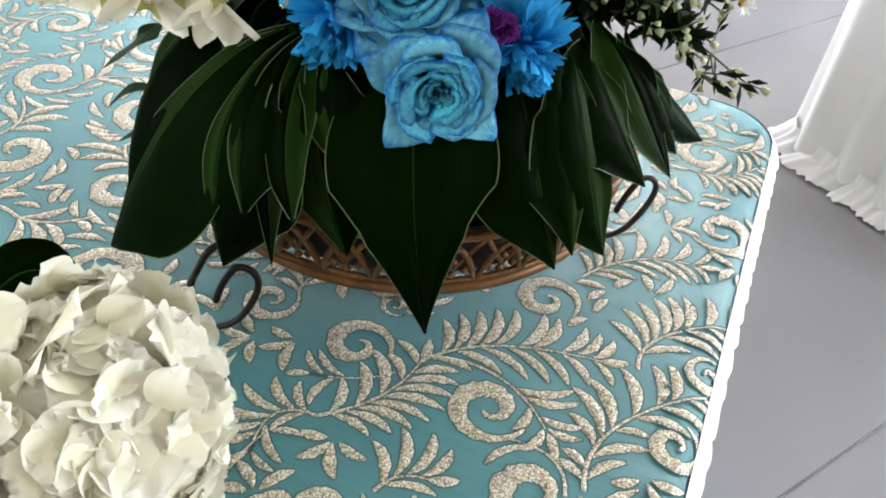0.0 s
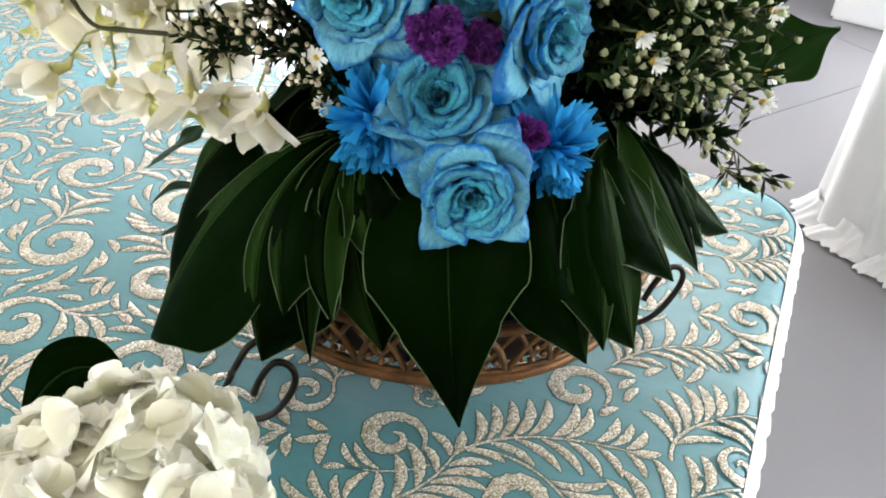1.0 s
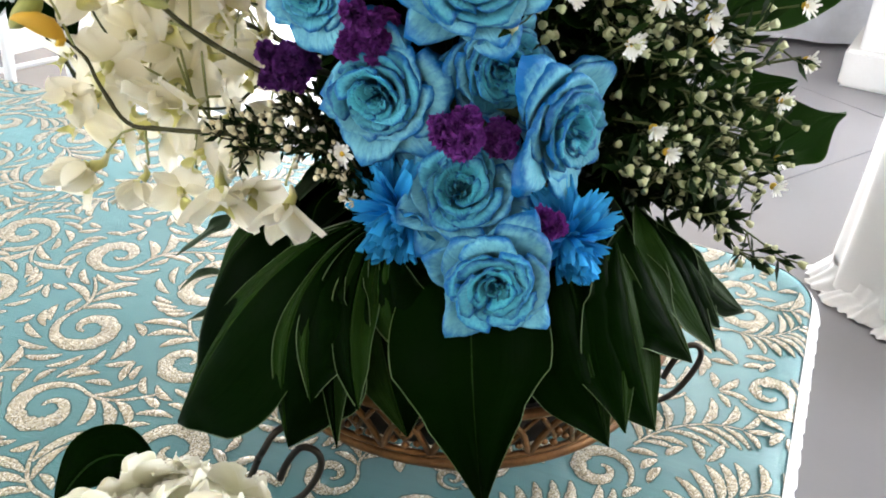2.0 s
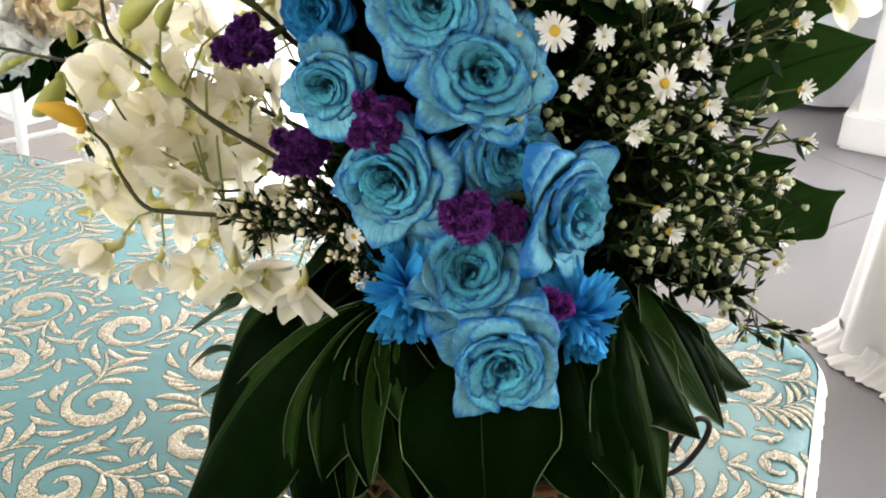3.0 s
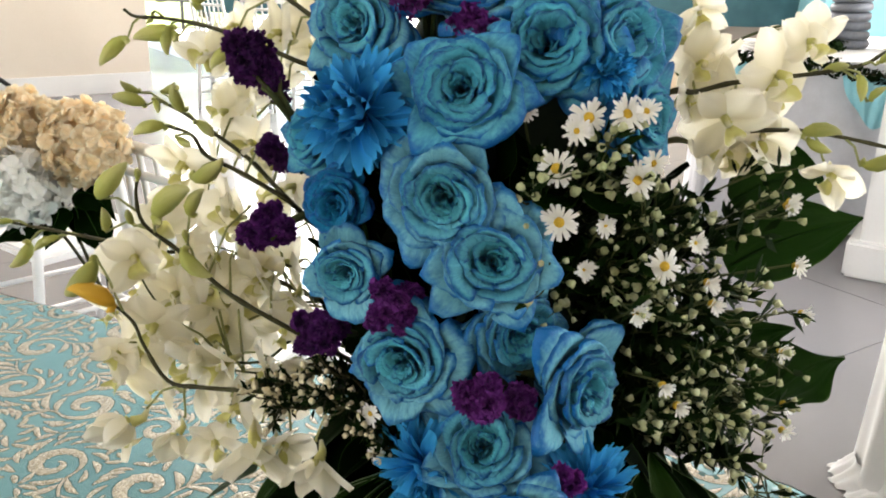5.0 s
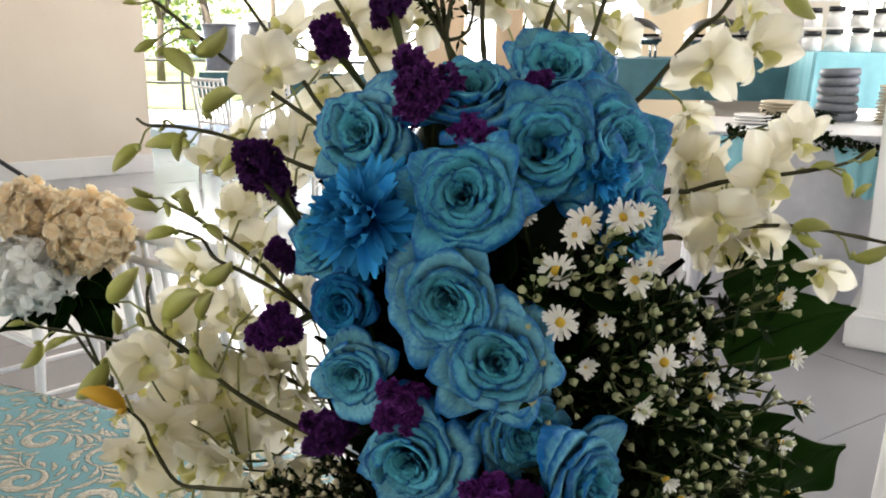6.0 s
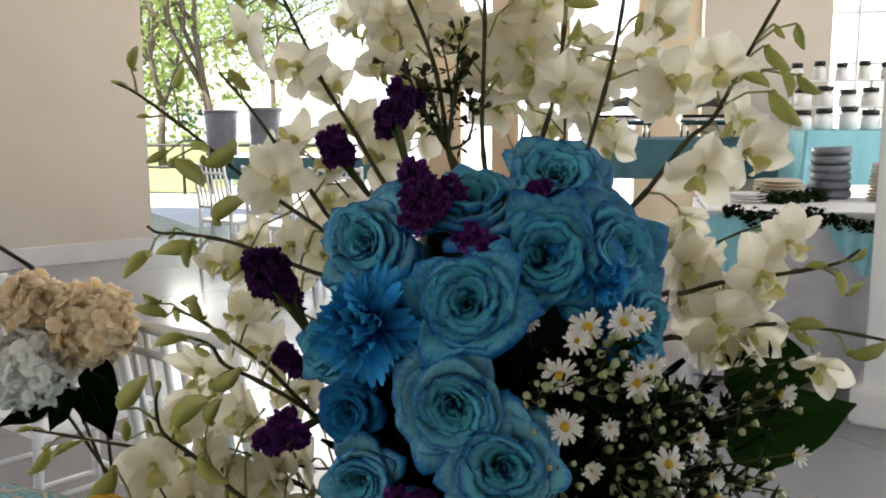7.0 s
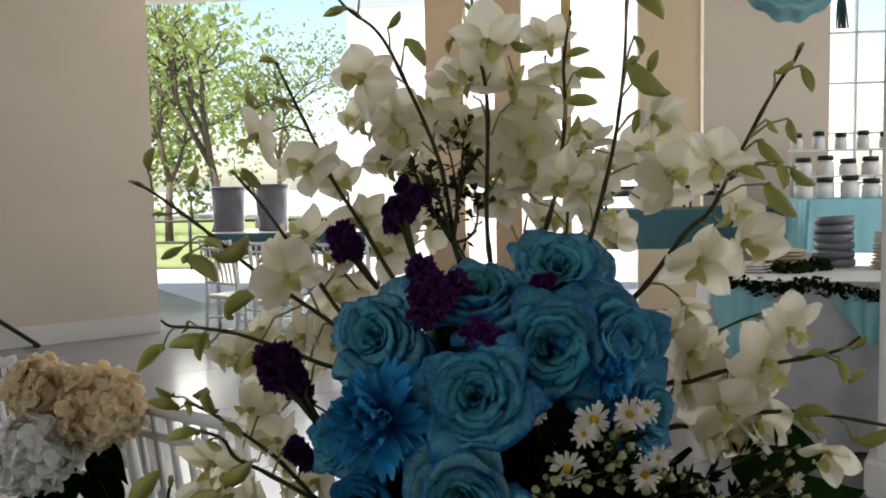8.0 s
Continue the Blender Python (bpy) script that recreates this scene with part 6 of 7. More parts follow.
orchid_spray([(0.068, 0.9, 1.01), (0.02, 0.89, 1.033), (-0.012, 0.88, 1.012), (-0.059, 0.88, 1.016), (-0.093, 0.88, 1.057), (-0.109, 0.885, 1.084)],
             [((-0.097, 0.87, 1.092), (-0.1, -0.9, 0.1), 0.062), ((-0.03, 0.86, 1.019), (-0.54, -0.82, -0.2), 0.063), ((-0.076, 0.88, 1.015), (-0.28, -0.95, -0.17), 0.066), ((-0.107, 0.88, 1.012), (-0.49, -0.87, -0.07), 0.062), ((-0.081, 0.9, 1.052), (-0.49, -0.87, 0.04), 0.066), ((0.006, 0.88, 1.04), (-0.34, -0.91, -0.22), 0.051), ((-0.118, 0.87, 0.997), (-0.4, -0.9, -0.17), 0.057), ((0.028, 0.86, 1.02), (-0.37, -0.92, -0.15), 0.046)],
             [], 116, 0.0012, stem_mat="stem")
orchid_spray([(0.055, 0.92, 1.073), (0.012, 0.92, 1.074), (-0.03, 0.92, 1.08), (-0.069, 0.92, 1.09)],
             [((-0.066, 0.93, 1.065), (-0.67, -0.75, 0.02), 0.063), ((-0.036, 0.93, 1.045), (-0.6, -0.8, -0.1), 0.064), ((-0.004, 0.93, 1.074), (-0.47, -0.88, 0.06), 0.058), ((-0.032, 0.95, 1.089), (-0.76, -0.65, -0.06), 0.055), ((-0.07, 0.92, 1.022), (-0.59, -0.8, 0.13), 0.06)],
             [], 117, 0.0012, stem_mat="stem")
orchid_spray([(0.041, 0.94, 1.034), (-0.013, 0.94, 1.034), (-0.06, 0.94, 1.025), (-0.117, 0.94, 1.058)],
             [((-0.114, 0.93, 1.043), (-0.42, -0.91, 0.0), 0.069), ((-0.07, 0.9, 0.983), (-0.7, -0.71, 0.01), 0.064), ((-0.034, 0.92, 1.021), (-0.59, -0.8, -0.04), 0.068), ((-0.143, 0.91, 1.029), (-0.49, -0.87, 0.04), 0.055), ((0.004, 0.88, 0.986), (-0.46, -0.89, 0.04), 0.048), ((-0.098, 0.89, 0.976), (-0.58, -0.8, -0.15), 0.059), ((-0.053, 0.96, 1.093), (-0.47, -0.87, -0.11), 0.065), ((-0.087, 0.97, 1.111), (-0.7, -0.68, 0.23), 0.065), ((-0.023, 0.97, 1.115), (-0.76, -0.61, 0.23), 0.055)],
             [], 118, 0.0012, stem_mat="stem")
orchid_spray([(0.002, 0.97, 1.179), (-0.04, 0.97, 1.196), (-0.073, 0.97, 1.205)],
             [((-0.045, 0.97, 1.187), (-0.54, -0.82, 0.21), 0.058), ((-0.072, 0.96, 1.14), (-0.69, -0.68, 0.25), 0.063), ((-0.027, 0.98, 1.242), (-0.38, -0.9, 0.19), 0.058), ((-0.055, 0.98, 1.246), (-0.6, -0.73, 0.34), 0.053), ((-0.095, 0.95, 1.104), (-0.63, -0.78, -0.02), 0.064), ((-0.026, 0.93, 1.09), (-0.7, -0.71, 0.08), 0.061)],
             [], 119, 0.0012, stem_mat="stem")
orchid_spray([(0.198, 1.0, 1.317), (0.194, 1.02, 1.378), (0.166, 1.03, 1.426), (0.151, 1.04, 1.476)],
             [((0.153, 1.0, 1.42), (0.24, -0.8, 0.55), 0.063), ((0.171, 1.0, 1.364), (-0.11, -0.6, 0.79), 0.063), ((0.217, 1.02, 1.401), (0.38, -0.59, 0.71), 0.059), ((0.115, 1.0, 1.365), (-0.41, -0.58, 0.7), 0.054), ((0.128, 1.02, 1.413), (0.21, -0.54, 0.82), 0.06), ((0.225, 0.99, 1.336), (0.46, -0.77, 0.44), 0.057)],
             [], 120, 0.0012, stem_mat="stem")
orchid_spray([(0.262, 0.95, 1.229), (0.301, 0.96, 1.245), (0.34, 0.97, 1.261), (0.381, 0.98, 1.269)],
             [((0.299, 0.95, 1.23), (0.67, -0.71, 0.2), 0.063), ((0.337, 0.95, 1.221), (0.57, -0.68, 0.45), 0.067), ((0.37, 0.97, 1.252), (0.69, -0.72, 0.12), 0.059), ((0.281, 0.94, 1.253), (0.32, -0.75, 0.58), 0.049), ((0.339, 0.94, 1.189), (0.39, -0.87, 0.31), 0.058), ((0.313, 0.93, 1.179), (0.52, -0.85, 0.08), 0.057)],
             [], 121, 0.0012, stem_mat="stem")
orchid_spray([(0.033, 0.9, 1.003), (-0.008, 0.88, 1.003), (-0.051, 0.88, 1.004)],
             [((-0.05, 0.86, 1.026), (-0.41, -0.88, -0.24), 0.059), ((-0.086, 0.86, 1.044), (-0.64, -0.77, -0.06), 0.058), ((0.003, 0.85, 1.018), (-0.55, -0.8, -0.23), 0.054), ((-0.074, 0.9, 1.078), (-0.52, -0.84, 0.14), 0.065), ((-0.12, 0.87, 1.015), (-0.34, -0.91, -0.23), 0.052), ((-0.016, 0.84, 0.994), (-0.43, -0.88, -0.17), 0.05), ((-0.098, 0.91, 1.103), (-0.53, -0.84, 0.06), 0.06), ((0.009, 0.9, 1.059), (-0.29, -0.95, -0.08), 0.052), ((-0.051, 0.9, 1.054), (-0.69, -0.72, 0.07), 0.065), ((-0.022, 0.92, 1.072), (-0.68, -0.73, 0.07), 0.062)],
             [], 122, 0.0012, stem_mat="stem")
orchid_spray([(0.118, 1.0, 1.299), (0.081, 1.03, 1.351), (0.049, 1.05, 1.401)],
             [((0.072, 1.03, 1.366), (-0.26, -0.55, 0.79), 0.062), ((0.041, 1.04, 1.406), (-0.31, -0.64, 0.71), 0.063), ((0.101, 1.05, 1.454), (-0.33, -0.61, 0.72), 0.063), ((0.079, 1.05, 1.4), (-0.39, -0.54, 0.74), 0.063), ((0.116, 1.04, 1.399), (-0.16, -0.77, 0.62), 0.062), ((0.021, 1.04, 1.421), (-0.56, -0.64, 0.53), 0.058), ((0.066, 1.0, 1.333), (-0.21, -0.82, 0.53), 0.05)],
             [], 123, 0.0012, stem_mat="stem")
orchid_spray([(0.16, 1.02, 1.297), (0.169, 1.05, 1.354), (0.189, 1.06, 1.403)],
             [((0.145, 1.03, 1.35), (0.11, -0.59, 0.8), 0.061), ((0.179, 1.02, 1.33), (-0.19, -0.59, 0.78), 0.06), ((0.204, 1.05, 1.388), (-0.18, -0.77, 0.62), 0.062), ((0.185, 1.04, 1.484), (0.18, -0.74, 0.65), 0.056), ((0.149, 1.06, 1.394), (0.28, -0.6, 0.75), 0.069), ((0.237, 1.04, 1.377), (0.15, -0.58, 0.8), 0.056), ((0.239, 1.0, 1.322), (0.01, -0.67, 0.74), 0.053), ((0.26, 1.03, 1.391), (0.02, -0.83, 0.56), 0.055)],
             [], 124, 0.0012, stem_mat="stem")
orchid_spray([(-0.055, 0.93, 1.074), (-0.098, 0.93, 1.076), (-0.138, 0.93, 1.08), (-0.194, 0.93, 1.087), (-0.236, 0.93, 1.092)],
             [((-0.046, 0.9, 1.026), (-0.32, -0.95, 0.03), 0.056)],
             [((-0.233, 0.93, 1.093), (-0.247, 0.924, 1.092)), ((-0.22, 0.93, 1.076), (-0.236, 0.924, 1.05)), ((-0.199, 0.93, 1.081), (-0.217, 0.924, 1.071)), ((-0.194, 0.93, 1.082), (-0.209, 0.924, 1.078))], 125)
orchid_spray([(0.075, 0.95, 1.22), (0.045, 0.975, 1.26), (0.01, 0.985, 1.30), (-0.03, 0.99, 1.335)],
             [((0.045, 0.975, 1.265), (-0.35, -0.85, 0.35), 0.060), ((0.012, 0.98, 1.277), (-0.4, -0.8, 0.3), 0.062), ((0.052, 0.985, 1.312), (-0.2, -0.8, 0.5), 0.058), ((-0.032, 0.985, 1.277), (-0.5, -0.8, 0.2), 0.060),
              ((-0.030, 0.98, 1.205), (-0.5, -0.8, 0.2), 0.058), ((0.006, 0.985, 1.232), (-0.5, -0.8, 0.1), 0.055), ((-0.048, 0.99, 1.31), (-0.5, -0.8, 0.3), 0.056), ((0.085, 1.0, 1.335), (-0.2, -0.8, 0.5), 0.058)],
             [], 126, 0.0012, stem_mat="stem")
yellow = thing("yellow_bud", "withering yellow orchid bud", "flower bud", facing((-0.105, 0.844, 1.0645), (-0.023, -0.005, 0.014), 0, 0.033))
yb = BUD.copy()
yb.materials[0] = MAT["yellow_bud"]
part("bud_body", yb, "", yellow)

# ---- hydrangea on the table, bouquet on the chair ----
floret_ball("hydrangea", "cream white hydrangea head lying on the cloth", "flower", (0.034, 0.605, 0.836), 0.067, "hydrangea", 5, 210, 0.037, (0.004, 0.69, 0.785))
leaf((-0.073, 0.688, 0.815), (-0.050, 0.723, 0.830), (-0.014, 0.724, 0.803), 0.042, 0.15, "hydrangea_leaf", "dark green toothed leaf of the hydrangea", "leaf", (-0.1, 1.9), 46, "hydrangea leaves", 0.6)


# ---- chairs ----
def spindle_chair(m, label="white spindle-back banquet chair", group="white spindle chairs"):
    """Seat at 0.45, back to 0.92, front towards -y."""
    t = thing("spindle_chair", label, "chair", m, group)
    s = Shape()
    s.box((-.20, -.20, .425), (.20, .20, .455), 0.01)
    part("seat", s, "white", t, smooth=False)
    for x in (-.19, .19):
        s = Shape()
        s.tube([(x, -.19, 0), (x, -.19, .2), (x, -.19, .43)], [.011, .015, .016], 10)
        part("front_leg", s, "white", t)
        s = Shape()
        s.tube([(x, .23, 0), (x, .20, .44), (x, .20, .55), (x, .26, .92)], [.012, .016, .016, .013], 10)
        part("back_post", s, "white", t)
    for z, y, r in ((.90, .257, .014), (.84, .248, .010), (.56, .204, .012)):
        s = Shape()
        s.tube([(-.19, y, z), (0, y + .008, z), (.19, y, z)], r, 8)
        part("back_rail", s, "white", t)
    for k in range(6):
        x = -.135 + .054 * k
        s = Shape()
        s.tube([(x, .206, .56), (x, .225, .68), (x, .230, .70), (x, .235, .72), (x, .258, .90)], [.007, .0085, .012, .0085, .007], 8)
        part("spindle", s, "white", t)
    for z in (.12, .24):
        for x in (-.19, .19):
            s = Shape()
            s.tube([(x, -.19, z), (x, .215, z + .02)], .009, 8)
            part("stretcher", s, "white", t)
        s = Shape()
        s.tube([(-.19, -.19, z + .04), (.19, -.19, z + .04)], .009, 8)
        part("stretcher", s, "white", t)
    return t


CHAIR = spindle_chair(pose(-0.475, 2.20, 0, 0, 0, 152))
for x, y, a in ((-1.30, 2.75, 150), (-1.95, 7.0, 170), (-1.45, 6.9, 185), (-2.45, 7.3, 150)):
    copy_thing(CHAIR, pose(x, y, 0, 0, 0, a))

# bouquet tied to the chair's back
floret_ball("peach_hydrangea", "peach coloured hydrangea head in the chair bouquet", "flower", (-0.735, 1.93, 0.92), 0.080, "peach", 6, 230, 0.030, (-0.70, 1.90, 0.60), "chair bouquet")
floret_ball("peach_hydrangea", "peach coloured hydrangea head in the chair bouquet", "flower", (-0.876, 1.95, 0.952), 0.066, "peach", 7, 180, 0.028, (-0.71, 1.90, 0.60), "chair bouquet")
floret_ball("white_hydrangea", "white hydrangea head in the chair bouquet", "flower", (-0.854, 1.89, 0.832), 0.080, "white_petal", 8, 190, 0.034, (-0.70, 1.90, 0.60), "chair bouquet")
for i, (a, b, c) in enumerate((((-0.76, 1.90, 0.82), (-0.71, 1.88, 0.83), (-0.66, 1.88, 0.78)), ((-0.80, 1.88, 0.78), (-0.85, 1.86, 0.76), (-0.92, 1.86, 0.72)),
                               ((-0.74, 1.90, 0.80), (-0.70, 1.87, 0.76), (-0.68, 1.87, 0.70)), ((-0.78, 1.88, 0.80), (-0.78, 1.86, 0.77), (-0.80, 1.85, 0.72)), ((-0.76, 1.90, 0.80), (-0.74, 1.88, 0.78), (-0.74, 1.87, 0.73)))):
    leaf(a, b, c, 0.07, 0.2, "bouquet_leaf", "dark green leaf in the chair bouquet", "leaf", (-0.75, 2.1), 50 + i, "bouquet leaves")


# ---- white draped stand ----
def draped_stand(name, label, x, y, half, h, turn):
    """A square stand under a floor-length cloth with soft pleats and a bunched lace hem."""
    t = thing(name, label, "draped stand", pose(x, y, 0, 0, 0, turn))

    def plan(a, grow):
        c, d = abs(math.cos(a)), abs(math.sin(a))
        return (half + grow) / (c ** 8 + d ** 8) ** 0.125
    s = Shape()

    def fn(u, v):
        a = 2 * math.pi * u
        fold = math.sin(19 * a + 1.5 * math.sin(3 * a)) * (0.003 + 0.011 * (1 - v) ** 1.5)
        r = plan(a, 0.018 * (1 - v) ** 3 + fold)
        return (r * math.cos(a), r * math.sin(a), 0.03 + (h - 0.03) * v)
    s.sheet(240, 14, fn)
    s.sheet(48, 4, lambda u, v: (plan(2 * math.pi * u, 0.004) * (1 - v) * math.cos(2 * math.pi * u), plan(2 * math.pi * u, 0.004) * (1 - v) * math.sin(2 * math.pi * u), h + 0.002 * v))
    part("drape", s, "fabric", t)
    for k, (z, out) in enumerate(((0.075, 0.010), (0.045, 0.022))):
        s = Shape()

        def hem(u, v):
            a = 2 * math.pi * u
            puff = math.sin(23 * a + 2.6 * math.sin(4 * a) + 2 * k) + 0.7 * math.sin(41 * a + 1.3 + k) + 0.5 * math.sin(97 * a + 2 * v)
            r = plan(a, 0.016 + (out + 0.024 * v) * v ** 1.2 + 0.007 * puff * (0.3 + v))
            return (r * math.cos(a), r * math.sin(a), max(0.002, z - (z - 0.006) * v ** 0.8 + 0.008 * puff * math.sin(math.pi * v) + 0.003 * math.sin(131 * a) * v))
        s.sheet(620, 8, hem)
        part("lace_hem", s, "fabric", t, "ruffled lace hem bunched on the floor")
    s = Shape()
    s.tube([(0, 0, 0), (0, 0, h - .01)], 0.04, 12)
    part("post", s, "white", t)


draped_stand("draped_stand", "square stand under a white cloth with a lace hem", 1.515, 2.365, 0.375, 1.15, -55.0)


# ---- tables at the back ----
def skirted_table(name, label, x, y, l, w, turn, skirt, top, h=0.75, folds=30, deep=0.015, drop=None):
    drop = drop or h - 0.03
    t = thing(name, label, "table", pose(x, y, 0, 0, 0, turn), "tables at the back")
    s = Shape()
    s.box((-l / 2, -w / 2, h - .03), (l / 2, w / 2, h), 0.008)
    part("tabletop", s, top, t, smooth=False)
    ring = rounded_outline(l + .02, w + .02, 0, 0.03)
    n = len(ring)
    s = Shape()
    vs = []
    for j in range(6):
        for i, (px, py) in enumerate(ring):
            k = 1 + j / 5 * 0.03 + deep * min(1, 0.3 + j / 5) * math.sin(i * folds * 2 * math.pi / n)
            vs.append(((px - l / 2 - .01) * k, (py - w / 2 - .01) * k, h - .004 - j / 5 * drop))
    s.add(vs, [(j * n + i, (j + 1) * n + i, (j + 1) * n + (i + 1) % n, j * n + (i + 1) % n) for j in range(5) for i in range(n)])
    part("skirt", s, skirt, t)
    for sx in (-1, 1):
        for sy in (-1, 1):
            s = Shape()
            s.tube([(sx * (l / 2 - .06), sy * (w / 2 - .06), 0), (sx * (l / 2 - .06), sy * (w / 2 - .06), h - .03)], .02, 8)
            part("leg", s, "chrome", t)
    return t


skirted_table("teal_table", "long table with a dark teal skirt", -2.34, 8.6, 1.56, 0.7, 3, "teal", "white", 0.90, drop=0.20)
skirted_table("teal_table", "long table with a dark teal skirt", 1.2, 7.55, 1.6, 0.7, 2, "teal", "teal", 1.10, drop=0.29)
skirted_table("aqua_table", "table with a bright aqua skirt", 2.45, 6.9, 1.2, 0.6, 0, "aqua", "aqua", 1.18, drop=0.36)
skirted_table("silver_table", "buffet table with a pleated silver skirt", 1.62, 5.05, 1.35, 0.75, -4, "silver", "white", 0.85, 20, 0.035)


def swag(at, w, d, turn, label):
    """A hanging swag of cloth that narrows to a point."""
    t = thing("cloth_swag", label, "cloth swag", pose(*at, 0, 0, turn), "aqua swags")
    s = Shape()
    s.sheet(20, 14, lambda u, v: ((u - .5) * w * (1 - .55 * v ** 1.5), -0.015 - .012 * math.sin(u * 24 + 3 * v) * (1 - .3 * v), -d * v * (1 - .35 * (2 * u - 1) ** 2 * v)))
    part("swag_cloth", s, "aqua", t)


swag((1.04, 4.63, 0.84), 0.28, 0.44, -4, "bright aqua cloth swag over the silver skirt")
swag((1.62, 4.60, 0.80), 0.34, 0.24, -4, "bright aqua cloth swag over the silver skirt")


def plate_stack(at, r, count, pitch, material, label, name="plate_stack", group="stacked ware"):
    t = thing(name, label, "plates", pose(*at), group)
    q = random.Random(count)
    for k in range(count):
        s = Shape()
        rr = r * (1 - .012 * k) * q.uniform(.97, 1.02)
        if pitch > 0.03:
            s.lathe([(0, 0), (rr * .80, 0), (rr * .97, pitch * .25), (rr, pitch * .55), (rr * .95, pitch * .95), (rr * .84, pitch * 1.02), (0, pitch * .9)], 28)
            tilt = 4.0 if k else 0.0
        else:
            s.lathe([(0, 0), (rr * .55, 0), (rr * .96, pitch * .55), (rr, pitch * .8), (rr * .94, pitch * .95), (rr * .5, pitch * .35), (0, pitch * .3)], 28)
            tilt = 0.0
        part("plate", s, material, t, m=pose(q.uniform(-.004, .004), q.uniform(-.004, .004), k * pitch, q.uniform(-tilt, tilt), q.uniform(-tilt, tilt)))


plate_stack((1.66, 5.36, 0.851), 0.110, 6, 0.046, "grey_ware", "stack of grey stoneware bowls")
plate_stack((1.93, 5.22, 0.851), 0.12, 11, 0.018, "straw", "stack of straw coloured plates")
plate_stack((1.36, 5.24, 0.851), 0.13, 6, 0.018, "straw", "stack of straw coloured plates")
plate_stack((1.18, 5.10, 0.851), 0.10, 3, 0.016, "white", "short stack of white plates")


def bucket(at, r, h, label):
    t = thing("bucket", label, "bucket", pose(*at), "grey buckets")
    s = Shape()
    s.lathe([(0, 0), (r * .86, 0), (r, h), (r * .95, h), (r * .8, .02), (0, .02)], 28)
    part("bucket_body", s, "grey_ware", t)
    s = Shape()
    s.tube([(r * math.cos(a), r * math.sin(a), h) for a in np.linspace(0, 2 * math.pi, 33)], .012, 6, False)
    part("bucket_rim", s, "grey_ware", t)


bucket((-3.02, 8.55, 0.901), 0.165, 0.42, "tall grey bucket on the teal table")
bucket((-2.60, 8.60, 0.901), 0.165, 0.44, "tall grey bucket on the teal table")


def chafing_dish(at, turn):
    t = thing("chafing_dish", "steel chafing dish with a domed lid", "serving dish", pose(*at, 0, 0, turn), "chafing dishes")
    s = Shape()
    s.box((-.22, -.15, .10), (.22, .15, .18), 0.02)
    part("pan", s, "chrome", t)
    s = Shape()
    s.sheet(18, 9, lambda u, v: (.22 * math.cos(math.pi * u), .15 * (2 * v - 1), .18 + .13 * math.sin(math.pi * u) * math.sin(math.pi * (v * .8 + .1)) ** .6))
    part("lid", s, "black", t, "dark domed lid")
    for x in (-.18, .18):
        for y in (-.12, .12):
            s = Shape()
            s.tube([(x, y, 0), (x, y, .12)], .01, 6)
            part("foot", s, "chrome", t)


for p in ((0.70, 7.55, 1.101), (1.35, 7.55, 1.101)):
    chafing_dish(p, 4)


def pale_jar(at, r, h):
    t = thing("jar", "pale frosted jar with a black lid", "jar", pose(*at), "pale jars")
    s = Shape()
    s.lathe([(0, 0), (r, 0), (r, h * .8), (r * .7, h), (r * .66, h), (r * .93, h * .78), (r * .93, .01), (0, .01)], 20)
    part("jar_body", s, "white", t)
    s = Shape()
    s.lathe([(0, h + .035), (r * .86, h + .035), (r * .92, h + .028), (r * .92, h), (0, h)], 16)
    part("lid", s, "black", t)




def display_shelf():
    t = thing("display_shelf", "open white two-tier shelf on the aqua table", "shelf")
    for y0, y1, z in ((6.98, 7.12, 1.340), (7.08, 7.20, 1.530)):
        s = Shape()
        s.box((1.85, y0, z - .014), (3.0, y1, z), 0.003)
        part("board", s, "white", t, smooth=False)
    for x in (1.87, 2.42, 2.98):
        for y, h in ((7.05, 1.326), (7.15, 1.516)):
            s = Shape()
            s.tube([(x, y, 1.1805), (x, y, h)], .011, 8)
            part("upright", s, "white", t)


display_shelf()
for i in range(7):
    pale_jar((1.88 + 0.155 * i, 6.85 + 0.04 * (i % 2), 1.181), 0.062, 0.10 + 0.012 * (i % 3))
    pale_jar((1.93 + 0.155 * i, 7.07, 1.341), 0.060, 0.085 + 0.012 * ((i + 1) % 3))
    pale_jar((1.90 + 0.155 * i, 7.145, 1.531), 0.043, 0.085 + 0.012 * (i % 2))


def garland(points, seed, label):
    """Strings of small dark leaves along a hanging line."""
    r = random.Random(seed)
    t = thing("garland", label, "garland", group="leaf garlands")
    pts = smooth_line(points, 8)
    s = Shape()
    s.tube(pts, 0.006, 5)
    part("garland_cord", s, "dark_stem", t)
    s = Shape()
    for p in pts:
        for _ in range(12):
            d = Vector((r.gauss(0, 1), r.gauss(0, 1), r.gauss(0, 1))).normalized()
            c = p + d * r.uniform(.01, .05)
            m = facing(c, d, r.uniform(0, 6), r.uniform(.03, .05))
            s.add([m @ Vector(q) for q in ((0, -.5, 0), (.3, 0, .1), (0, .5, 0), (-.3, 0, .1))], [(0, 1, 2, 3)], [(.5, 0), (1, .5), (.5, 1), (0, .5)])
    tagged(part("garland_leaves", s, "foliage", t), kind="stuff")


